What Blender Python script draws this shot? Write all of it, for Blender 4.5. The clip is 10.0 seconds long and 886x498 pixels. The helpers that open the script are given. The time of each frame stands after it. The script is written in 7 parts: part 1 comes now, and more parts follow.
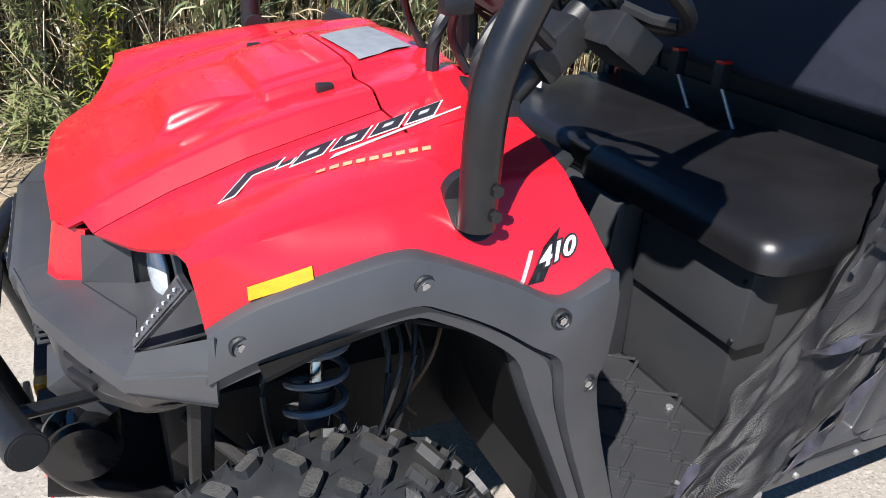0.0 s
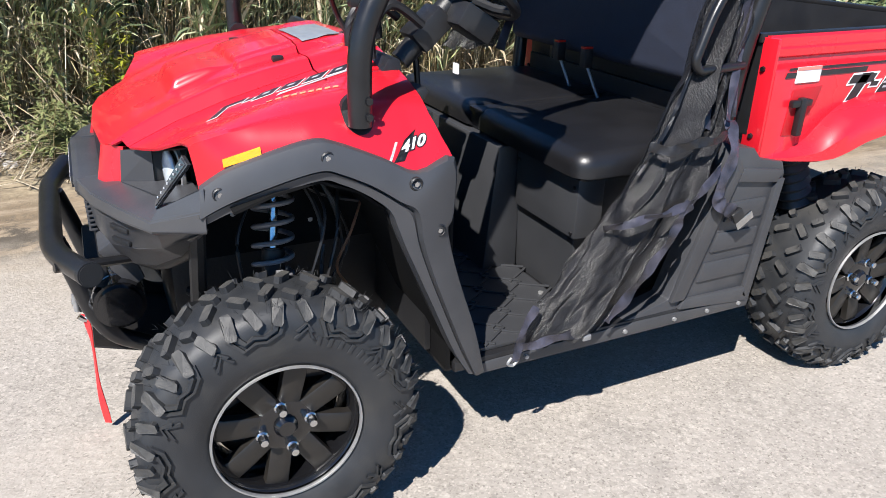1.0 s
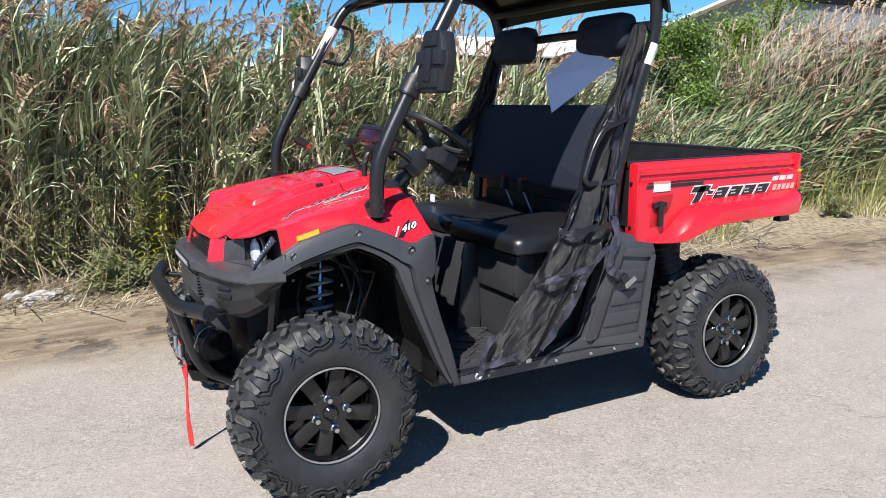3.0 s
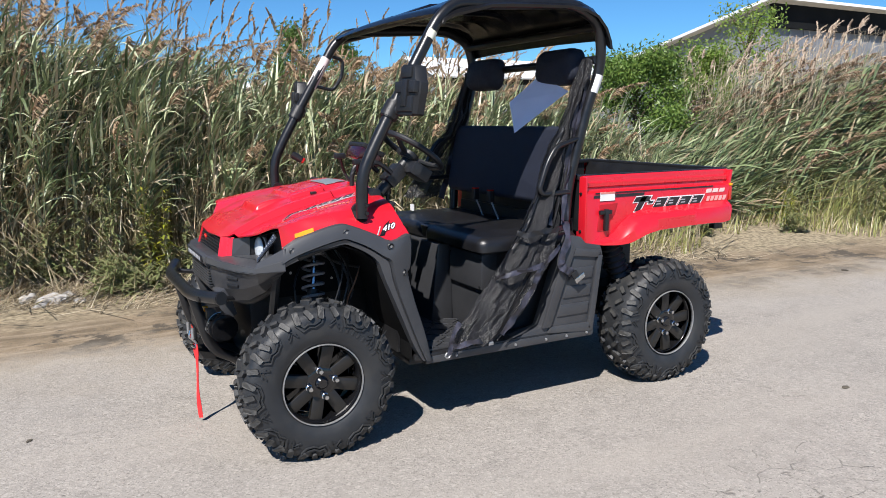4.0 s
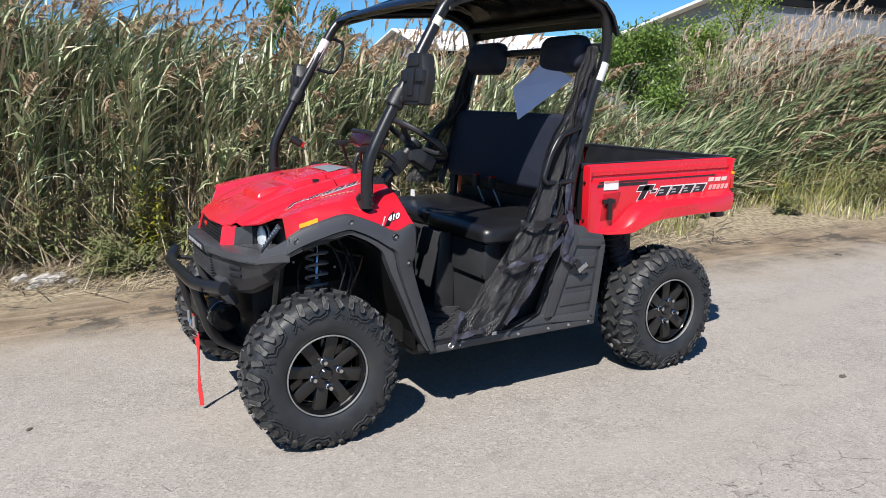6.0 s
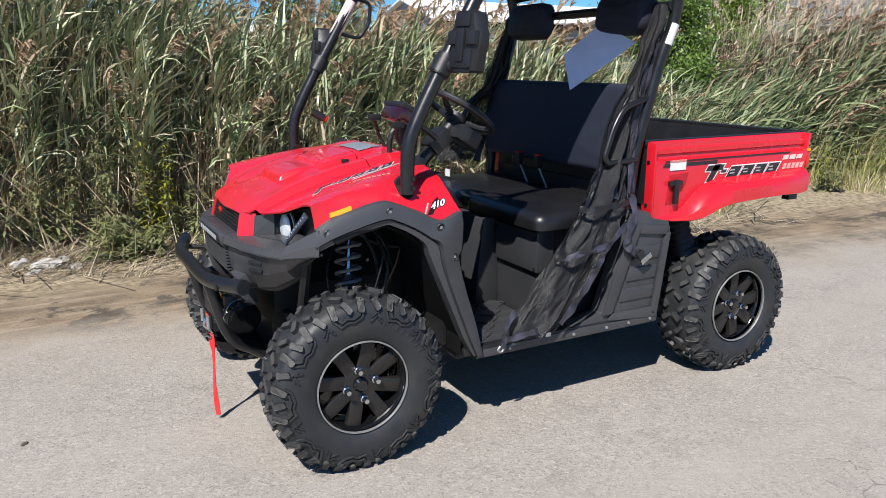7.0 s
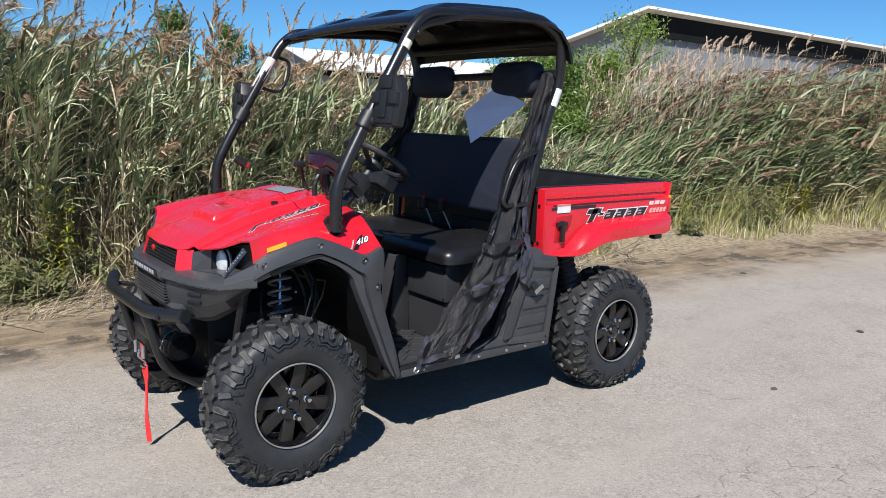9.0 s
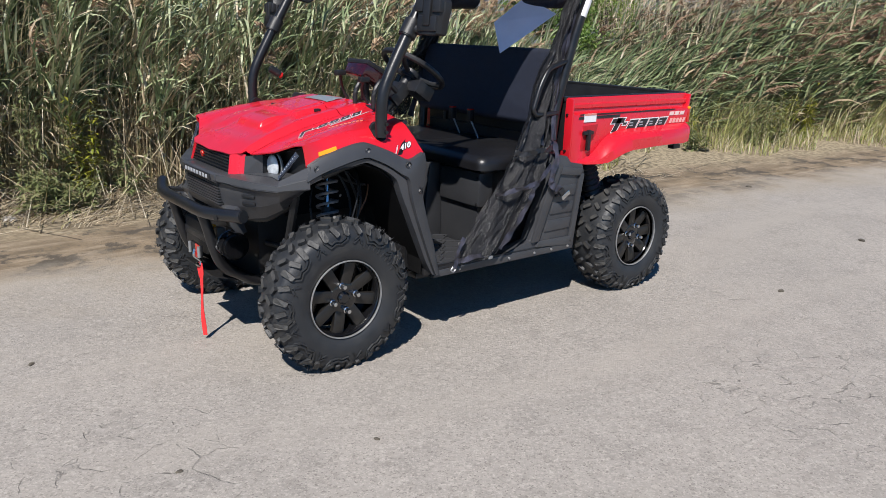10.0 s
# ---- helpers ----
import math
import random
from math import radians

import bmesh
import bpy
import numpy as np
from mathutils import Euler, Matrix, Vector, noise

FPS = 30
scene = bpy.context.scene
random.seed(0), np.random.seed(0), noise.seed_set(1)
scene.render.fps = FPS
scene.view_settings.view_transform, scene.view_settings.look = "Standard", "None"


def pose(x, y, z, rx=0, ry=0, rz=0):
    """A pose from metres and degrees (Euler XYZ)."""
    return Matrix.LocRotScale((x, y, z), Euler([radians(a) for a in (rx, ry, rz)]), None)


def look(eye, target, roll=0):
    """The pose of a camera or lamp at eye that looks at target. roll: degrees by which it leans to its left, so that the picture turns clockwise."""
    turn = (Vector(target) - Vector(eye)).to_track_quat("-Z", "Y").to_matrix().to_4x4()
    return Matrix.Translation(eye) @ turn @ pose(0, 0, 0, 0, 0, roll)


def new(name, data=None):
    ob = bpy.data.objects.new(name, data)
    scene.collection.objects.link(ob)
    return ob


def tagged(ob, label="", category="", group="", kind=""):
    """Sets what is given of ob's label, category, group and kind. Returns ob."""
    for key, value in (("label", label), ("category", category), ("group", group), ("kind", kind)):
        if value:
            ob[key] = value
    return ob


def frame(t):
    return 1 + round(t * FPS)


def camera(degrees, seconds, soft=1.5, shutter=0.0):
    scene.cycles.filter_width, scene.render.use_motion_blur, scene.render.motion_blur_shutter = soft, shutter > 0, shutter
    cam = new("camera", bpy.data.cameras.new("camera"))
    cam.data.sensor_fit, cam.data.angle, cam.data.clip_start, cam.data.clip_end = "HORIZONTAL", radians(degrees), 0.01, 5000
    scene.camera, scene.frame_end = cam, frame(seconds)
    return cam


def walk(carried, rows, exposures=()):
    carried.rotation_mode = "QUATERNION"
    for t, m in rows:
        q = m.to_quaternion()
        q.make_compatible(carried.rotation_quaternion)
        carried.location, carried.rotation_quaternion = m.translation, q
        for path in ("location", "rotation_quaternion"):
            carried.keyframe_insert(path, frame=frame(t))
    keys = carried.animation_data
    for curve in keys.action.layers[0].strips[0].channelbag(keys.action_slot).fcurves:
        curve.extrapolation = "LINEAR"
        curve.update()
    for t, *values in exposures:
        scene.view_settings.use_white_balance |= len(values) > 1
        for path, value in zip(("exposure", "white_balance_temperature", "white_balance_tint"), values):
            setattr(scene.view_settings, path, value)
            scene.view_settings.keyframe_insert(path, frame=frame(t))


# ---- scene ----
cam = camera(61.5, 10.0, soft=0.6)
PATH = [
    (0, (-0.192, -1.324, 1.313), (0.608, 0.283, 0.43), 2.8),
    (0.5, (-0.272, -1.662, 1.327), (0.524, -0.048, 0.454), 1.8),
    (0.7, (-0.2765, -1.800, 1.3263), (0.4615, -0.2485, 0.5333), 1.5),
    (1, (-0.281, -1.997, 1.325), (0.52, -0.354, 0.516), 1.1),
    (1.5, (-0.382, -2.253, 1.346), (0.426, -0.568, 0.633), 0.0),
    (2, (-0.599, -2.432, 1.344), (0.242, -0.72, 0.742), -0.4),
    (2.5, (-0.685, -2.641, 1.339), (0.175, -0.908, 0.834), -0.6),
    (3, (-0.739, -2.891, 1.328), (0.169, -1.153, 0.932), -0.7),
    (3.2, (-0.759, -2.984, 1.324), (0.166, -1.247, 0.968), -0.6),
    (4.5, (-0.973, -3.574, 1.361), (-0.03, -1.844, 1.019), -0.2),
    (5, (-0.879, -3.701, 1.403), (0.071, -1.979, 1.039), 0.2),
    (5.5, (-0.918, -3.564, 1.393), (0.038, -1.846, 1.023), -0.0),
    (5.7, (-0.977, -3.451, 1.403), (-0.004, -1.746, 1.023), 0.2),
    (6.8, (-0.888, -2.955, 1.36), (0.015, -1.239, 0.871), -0.0),
    (7, (-0.894, -2.864, 1.375), (0.041, -1.164, 0.892), 0.1),
    (7.5, (-0.966, -2.687, 1.455), (0.225, -1.129, 1.064), 1.6),
    (8, (-1.032, -2.716, 1.441), (0.245, -1.201, 1.172), 1.6),
    (8.5, (-1.121, -2.956, 1.406), (0.133, -1.42, 1.144), 1.0),
    (9, (-1.198, -3.108, 1.397), (0.006, -1.55, 1.043), 1.5),
    (9.5, (-1.341, -3.137, 1.382), (-0.108, -1.628, 0.936), 1.6),
    (10, (-1.463, -3.148, 1.365), (-0.272, -1.643, 0.803), 1.7),
]
EXPOSURE = [(0, 1.17), (0.4, 1.20), (0.8, 1.15), (1.2, 1.09), (2.0, 0.99), (3.2, 0.86), (4.5, 0.68), (6.0, 0.68), (7.5, 0.67), (9, 0.60), (10, 0.48)]
walk(cam, [(t, look(eye, target, roll)) for t, eye, target, roll in PATH], EXPOSURE)


# ---------------------------------------------------------------- light
SUN_WAY = Vector((-0.75, -0.65, 1.16)).normalized()      # towards the sun
world = bpy.data.worlds.new("world")
scene.world = world
world.use_nodes = True
wn = world.node_tree
wn.nodes.clear()
sky = wn.nodes.new("ShaderNodeTexSky")
sky.sky_type = "NISHITA"
sky.sun_disc = False
sky.sun_elevation = math.asin(SUN_WAY.z)
sky.sun_rotation = math.atan2(SUN_WAY.x, SUN_WAY.y)
sky.air_density, sky.dust_density, sky.ozone_density = 0.8, 0.0, 4.0
back = wn.nodes.new("ShaderNodeBackground")
back.inputs["Strength"].default_value = 0.060
wout = wn.nodes.new("ShaderNodeOutputWorld")
tint = wn.nodes.new("ShaderNodeMix")
tint.data_type, tint.blend_type = "RGBA", "MULTIPLY"
tint.inputs[0].default_value = 1.0
tint.inputs[7].default_value = (0.53, 0.97, 1.28, 1)
wn.links.new(sky.outputs[0], tint.inputs[6])
wn.links.new(tint.outputs[2], back.inputs[0])
wn.links.new(back.outputs[0], wout.inputs[0])
sun = new("sun", bpy.data.lights.new("sun", "SUN"))
sun.data.energy, sun.data.angle, sun.data.color = 5.0, radians(0.55), (1.0, 0.96, 0.92)
sun.matrix_world = look(SUN_WAY * 20, (0, 0, 0))


# ---------------------------------------------------------------- materials
def mat(name, c1, c2=None, scale=12.0, rough=0.5, rough2=None, metal=0.0, bump=0.0, bscale=300.0, coat=0.0,
        spec=0.5, stains=None, sscale=3.0, sat=0.0, island=None, sheen=0.0):
    """Base colours c1 and c2 mixed by noise, stains at a larger scale, fine relief, and per-piece variation."""
    m = bpy.data.materials.new(name)
    m.use_nodes = True
    nt = m.node_tree
    b = nt.nodes["Principled BSDF"]
    tc = nt.nodes.new("ShaderNodeTexCoord")
    n1 = nt.nodes.new("ShaderNodeTexNoise")
    n1.inputs["Scale"].default_value, n1.inputs["Detail"].default_value = scale, 6
    nt.links.new(tc.outputs["Object"], n1.inputs["Vector"])
    mix = nt.nodes.new("ShaderNodeMix")
    mix.data_type = "RGBA"
    mix.inputs[6].default_value = (*c1, 1)
    mix.inputs[7].default_value = (*(c2 or [c * 0.85 for c in c1]), 1)
    ramp = nt.nodes.new("ShaderNodeMapRange")
    ramp.inputs["From Min"].default_value, ramp.inputs["From Max"].default_value = 0.35, 0.65
    nt.links.new(n1.outputs[0], ramp.inputs[0])
    nt.links.new(ramp.outputs[0], mix.inputs[0])
    col = mix.outputs[2]
    if stains:
        n2 = nt.nodes.new("ShaderNodeTexNoise")
        n2.inputs["Scale"].default_value, n2.inputs["Detail"].default_value = sscale, 8
        nt.links.new(tc.outputs["Object"], n2.inputs["Vector"])
        r2 = nt.nodes.new("ShaderNodeMapRange")
        r2.inputs["From Min"].default_value, r2.inputs["From Max"].default_value = 0.5, 0.75
        nt.links.new(n2.outputs[0], r2.inputs[0])
        mx = nt.nodes.new("ShaderNodeMix")
        mx.data_type = "RGBA"
        mx.inputs[7].default_value = (*stains, 1)
        nt.links.new(r2.outputs[0], mx.inputs[0])
        nt.links.new(col, mx.inputs[6])
        col = mx.outputs[2]
    if island:
        g = nt.nodes.new("ShaderNodeNewGeometry")
        cr = nt.nodes.new("ShaderNodeValToRGB")
        cr.color_ramp.elements[0].color = (*island[0], 1)
        cr.color_ramp.elements[1].color = (*island[-1], 1)
        for k, c in enumerate(island[1:-1]):
            e = cr.color_ramp.elements.new((k + 1) / (len(island) - 1))
            e.color = (*c, 1)
        nt.links.new(g.outputs["Random Per Island"], cr.inputs[0])
        mx = nt.nodes.new("ShaderNodeMix")
        mx.data_type = "RGBA"
        mx.inputs[0].default_value = 0.8
        nt.links.new(col, mx.inputs[6])
        nt.links.new(cr.outputs[0], mx.inputs[7])
        col = mx.outputs[2]
    nt.links.new(col, b.inputs["Base Color"])
    if rough2 is not None:
        rr = nt.nodes.new("ShaderNodeMapRange")
        rr.inputs["From Min"].default_value, rr.inputs["From Max"].default_value = 0.3, 0.7
        rr.inputs["To Min"].default_value, rr.inputs["To Max"].default_value = rough, rough2
        nt.links.new(n1.outputs[0], rr.inputs[0])
        nt.links.new(rr.outputs[0], b.inputs["Roughness"])
    else:
        b.inputs["Roughness"].default_value = rough
    b.inputs["Metallic"].default_value = metal
    b.inputs["Coat Weight"].default_value = coat
    b.inputs["Coat Roughness"].default_value = 0.04
    b.inputs["Specular IOR Level"].default_value = spec
    b.inputs["Sheen Weight"].default_value = sheen
    if bump:
        nb = nt.nodes.new("ShaderNodeTexNoise")
        nb.inputs["Scale"].default_value, nb.inputs["Detail"].default_value = bscale, 3
        nt.links.new(tc.outputs["Object"], nb.inputs["Vector"])
        bp = nt.nodes.new("ShaderNodeBump")
        bp.inputs["Strength"].default_value, bp.inputs["Distance"].default_value = bump, 0.004
        nt.links.new(nb.outputs[0], bp.inputs["Height"])
        nt.links.new(bp.outputs[0], b.inputs["Normal"])
    return m


RED = mat("red_plastic", (0.57, 0.011, 0.022), (0.52, 0.009, 0.019), 4, rough=0.24, rough2=0.32, coat=0.5, bump=0.02, bscale=22)
GREY = mat("textured_grey_plastic", (0.044, 0.045, 0.049), (0.035, 0.036, 0.040), 9, rough=0.33, rough2=0.43, bump=0.09, bscale=1100,
           stains=(0.050, 0.050, 0.052), sscale=5)
PANEL = mat("smooth_grey_plastic", (0.036, 0.037, 0.040), (0.028, 0.029, 0.032), 6, rough=0.36, rough2=0.44, bump=0.1, bscale=700)
BLACK = mat("black_plastic", (0.008, 0.008, 0.009), (0.013, 0.013, 0.014), 10, rough=0.45, bump=0.15, bscale=500)
DARK = mat("dirty_black_steel", (0.004, 0.004, 0.0045), (0.010, 0.009, 0.0085), 14, rough=0.6, bump=0.2, bscale=120)
# extra black and dull: shade under the fender is put into this colour
WELL = mat("shade_black_liner", (0.0035, 0.0035, 0.004), (0.006, 0.006, 0.006), 9, rough=0.8, spec=0.12, bump=0.2, bscale=90)
STEEL = mat("black_powder_coated_steel", (0.007, 0.007, 0.008), (0.010, 0.010, 0.011), 20, rough=0.28, rough2=0.36, bump=0.05, bscale=1100)
RUBBER = mat("tyre_rubber", (0.015, 0.0165, 0.019), (0.021, 0.0225, 0.025), 18, rough=0.46, rough2=0.6, bump=0.15, bscale=400,
             stains=(0.03, 0.029, 0.027), sscale=9)
RUBBER_WORN = mat("dusty_tread_rubber", (0.028, 0.028, 0.028), (0.058, 0.056, 0.052), 35, rough=0.6, bump=0.4, bscale=250)
RIM = mat("gloss_black_alloy", (0.006, 0.006, 0.007), (0.009, 0.009, 0.01), 8, rough=0.13, metal=0.2, coat=0.6)
MACHINED = mat("machined_aluminium", (0.36, 0.36, 0.36), (0.28, 0.28, 0.28), 60, rough=0.42, metal=0.6)
CHROME = mat("bright_steel", (0.6, 0.61, 0.62), (0.45, 0.46, 0.47), 30, rough=0.22, metal=1.0)
VINYL = mat("black_seat_vinyl", (0.007, 0.007, 0.008), (0.010, 0.010, 0.0115), 5, rough=0.33, rough2=0.40, bump=0.12, bscale=500)
FABRIC = mat("navy_black_seat_fabric", (0.006, 0.0085, 0.019), (0.008, 0.0115, 0.025), 30, rough=0.7, bump=0.4, bscale=900)
# black strap; the grey-violet second colour paints its satin highlights
WEBBING = mat("black_webbing_with_sheen", (0.010, 0.010, 0.014), (0.060, 0.058, 0.080), 16, rough=0.26, rough2=0.42, bump=0.3, bscale=600)
WHITE = mat("white_print", (0.72, 0.72, 0.72), (0.66, 0.66, 0.67), 20, rough=0.45)
SILVER = mat("silver_print", (0.30, 0.31, 0.33), (0.38, 0.39, 0.41), 60, rough=0.4)
# white paper, with the blue of open shade mixed into its colour
PAPER = mat("white_card_in_blue_shade", (0.66, 0.69, 0.86), (0.60, 0.63, 0.80), 6, rough=0.6)
INK = mat("black_print", (0.012, 0.012, 0.014), (0.02, 0.02, 0.022), 20, rough=0.4)
ORANGE = mat("amber_reflector", (0.85, 0.33, 0.01), (0.8, 0.28, 0.01), 60, rough=0.25, coat=0.4, bump=0.2, bscale=300)
STRAP = mat("red_nylon_strap", (0.72, 0.03, 0.03), (0.6, 0.02, 0.025), 60, rough=0.6, bump=0.3, bscale=500)
TAIL = mat("red_lens", (0.5, 0.02, 0.01), (0.45, 0.015, 0.01), 40, rough=0.2, coat=0.6)
# the front springs are pale at the lower coils and darker above
SPRING = mat("pale_coil_spring", (0.34, 0.35, 0.38), (0.26, 0.27, 0.30), 30, rough=0.35)
SPRING_DARK = mat("dark_coil_spring", (0.12, 0.12, 0.13), (0.17, 0.165, 0.17), 30, rough=0.35)
COPPER = mat("rusty_shock_mount", (0.22, 0.10, 0.05), (0.15, 0.07, 0.04), 30, rough=0.6)
LENS = mat("clear_lamp_lens", (0.66, 0.70, 0.72), (0.45, 0.49, 0.52), 60, rough=0.16, metal=0.15, coat=0.6, bump=0.3, bscale=160)
LENS_DARK = mat("smoked_lamp_lens", (0.03, 0.03, 0.035), (0.09, 0.095, 0.11), 45, rough=0.12, metal=0.4, coat=1.0)
ROOFING = mat("black_roof_plastic", (0.005, 0.005, 0.006), (0.008, 0.008, 0.009), 8, rough=0.14, rough2=0.26, bump=0.06, bscale=60)


# ---------------------------------------------------------------- mesh helpers
def finish(bm, name, material, smooth=True, angle=35):
    bmesh.ops.recalc_face_normals(bm, faces=bm.faces)
    for f in bm.faces:
        f.smooth = smooth
    if smooth:
        lim = radians(angle)
        for e in bm.edges:
            if len(e.link_faces) == 2 and e.calc_face_angle(0) > lim:
                e.smooth = False
    me = bpy.data.meshes.new(name)
    bm.to_mesh(me)
    bm.free()
    for m in material if isinstance(material, (list, tuple)) else [material]:
        me.materials.append(m)
    return me


def part(name, bm, material, parent=None, label="", smooth=True, angle=35):
    """One mesh object under a thing or a part."""
    ob = new(name, finish(bm, name, material, smooth, angle))
    ob.parent = parent
    return tagged(ob, label)


def spline(points, n=8):
    """A smooth curve through the points."""
    p = [Vector(q) for q in points]
    out = []
    for i in range(len(p) - 1):
        a, b, c, d = p[max(i - 1, 0)], p[i], p[i + 1], p[min(i + 2, len(p) - 1)]
        for k in range(n):
            t = k / n
            out.append(0.5 * ((2 * b) + (c - a) * t + (2 * a - 5 * b + 4 * c - d) * t * t + (3 * b - a - 3 * c + d) * t ** 3))
    out.append(p[-1])
    return out


def rounded(points, r=0.06, n=5):
    """Straight runs with rounded bends of radius about r."""
    p = [Vector(q) for q in points]
    out = [p[0]]
    for a, b, c in zip(p, p[1:], p[2:]):
        ra = min(r, (a - b).length * 0.45, (c - b).length * 0.45)
        s, e = b + (a - b).normalized() * ra, b + (c - b).normalized() * ra
        for k in range(n + 1):
            t = k / n
            out.append((1 - t) ** 2 * s + 2 * t * (1 - t) * b + t * t * e)
    out.append(p[-1])
    return out


def add_tube(bm, pts, r, seg=12, taper=None):
    up = Vector((0.13, 0.31, 0.94))
    rings = []
    for i, p in enumerate(pts):
        d = (pts[min(i + 1, len(pts) - 1)] - pts[max(i - 1, 0)]).normalized()
        x = d.cross(up).normalized()
        y = d.cross(x).normalized()
        rr = r if taper is None else r * taper[min(i, len(taper) - 1)]
        rings.append([bm.verts.new(p + (x * math.cos(2 * math.pi * k / seg) + y * math.sin(2 * math.pi * k / seg)) * rr) for k in range(seg)])
    for a, b in zip(rings, rings[1:]):
        for k in range(seg):
            bm.faces.new((a[k], a[(k + 1) % seg], b[(k + 1) % seg], b[k]))
    bm.faces.new(rings[0][::-1])
    bm.faces.new(rings[-1])
    return bm


def tube(pts, r, seg=12):
    return add_tube(bmesh.new(), [Vector(p) for p in pts], r, seg)


def add_box(bm, lo, hi, bevel=0.0, m=None, segments=2):
    c = [(a + b) / 2 for a, b in zip(lo, hi)]
    s = [abs(b - a) for a, b in zip(lo, hi)]
    r = bmesh.ops.create_cube(bm, size=1, matrix=Matrix.LocRotScale(c, None, s))
    vs = r["verts"]
    if bevel:
        es = list({e for v in vs for e in v.link_edges})
        res = bmesh.ops.bevel(bm, geom=es, offset=bevel, segments=segments, affect="EDGES", profile=0.6)
        vs = list({v for f in res["faces"] for v in f.verts} | {v for v in vs if v.is_valid})
    if m is not None:
        bmesh.ops.transform(bm, matrix=m, verts=[v for v in vs if v.is_valid])
    return bm


def box(lo, hi, bevel=0.0, m=None, segments=2):
    return add_box(bmesh.new(), lo, hi, bevel, m, segments)


def thicken(bm, thick, out):
    """Gives a sheet depth behind the side that looks along out."""
    bmesh.ops.recalc_face_normals(bm, faces=bm.faces)
    o = Vector(out)
    if sum(f.normal.dot(o) * f.calc_area() for f in bm.faces) < 0:
        bmesh.ops.reverse_faces(bm, faces=bm.faces)
    bm.normal_update()
    rim = [e for e in bm.edges if len(e.link_faces) == 1]
    faces = list(bm.faces)
    low = {v: bm.verts.new(v.co - v.normal * thick) for v in list(bm.verts)}
    for f in faces:
        bm.faces.new([low[v] for v in reversed(f.verts)])
    for e in rim:
        a, c = e.verts
        bm.faces.new((a, c, low[c], low[a]))
    return bm


def grid(rows, thick=0.0, close=False, out=(0, 0, 1)):
    """A sheet through rows of points, with thickness behind it."""
    bm = bmesh.new()
    vs = [[bm.verts.new(p) for p in r] for r in rows]
    n = len(rows[0])
    for a, b in zip(vs, vs[1:]):
        for k in range(n if close else n - 1):
            q = (a[k], a[(k + 1) % n], b[(k + 1) % n], b[k])
            if len({tuple(v.co) for v in q}) > 2:
                bm.faces.new(q)
    bmesh.ops.remove_doubles(bm, verts=bm.verts, dist=1e-5)
    return thicken(bm, thick, out) if thick else bm


def prism(outline, y0, y1, bevel=0.0):
    """An outline in x, z carried from y0 to y1."""
    bm = bmesh.new()
    a = [bm.verts.new((x, y0, z)) for x, z in outline]
    f = bm.faces.new(a)
    r = bmesh.ops.extrude_face_region(bm, geom=[f])
    bmesh.ops.translate(bm, vec=(0, y1 - y0, 0), verts=[v for v in r["geom"] if isinstance(v, bmesh.types.BMVert)])
    if bevel:
        bmesh.ops.bevel(bm, geom=list(bm.edges), offset=bevel, segments=2, affect="EDGES", profile=0.6)
    return bm


def lathe(profile, seg=48, bm=None):
    """A profile of (radius, y) turned about the y axis."""
    bm = bm or bmesh.new()
    rings = [[bm.verts.new((r * math.cos(2 * math.pi * k / seg), y, r * math.sin(2 * math.pi * k / seg))) for k in range(seg)] for r, y in profile]
    for a, b in zip(rings, rings[1:]):
        for k in range(seg):
            bm.faces.new((a[k], a[(k + 1) % seg], b[(k + 1) % seg], b[k]))
    return bm


def cylinder(p, q, r, seg=16, r2=None, bevel=0.0):
    p, q = Vector(p), Vector(q)
    bm = bmesh.new()
    m = Matrix.Translation((p + q) / 2) @ (q - p).to_track_quat("Z", "Y").to_matrix().to_4x4()
    bmesh.ops.create_cone(bm, cap_ends=True, segments=seg, radius1=r, radius2=r if r2 is None else r2, depth=(q - p).length, matrix=m)
    if bevel:
        es = [e for e in bm.edges if any(len(f.verts) > 4 for f in e.link_faces)]
        bmesh.ops.bevel(bm, geom=es, offset=bevel, segments=2, affect="EDGES")
    return bm


def lerp(x, xs, ys):
    return float(np.interp(x, xs, ys))


def mirrored(bm):
    """The same piece on the other side of the centre line."""
    other = bm.copy()
    bmesh.ops.scale(other, vec=(1, -1, 1), verts=other.verts)
    bmesh.ops.reverse_faces(other, faces=other.faces)
    return other


def both(name, bm, material, parent, label="", **kw):
    o = mirrored(bm)
    a = part(name, bm, material, parent, label, **kw)
    b = part(name, o, material, parent, label, **kw)
    return a, b


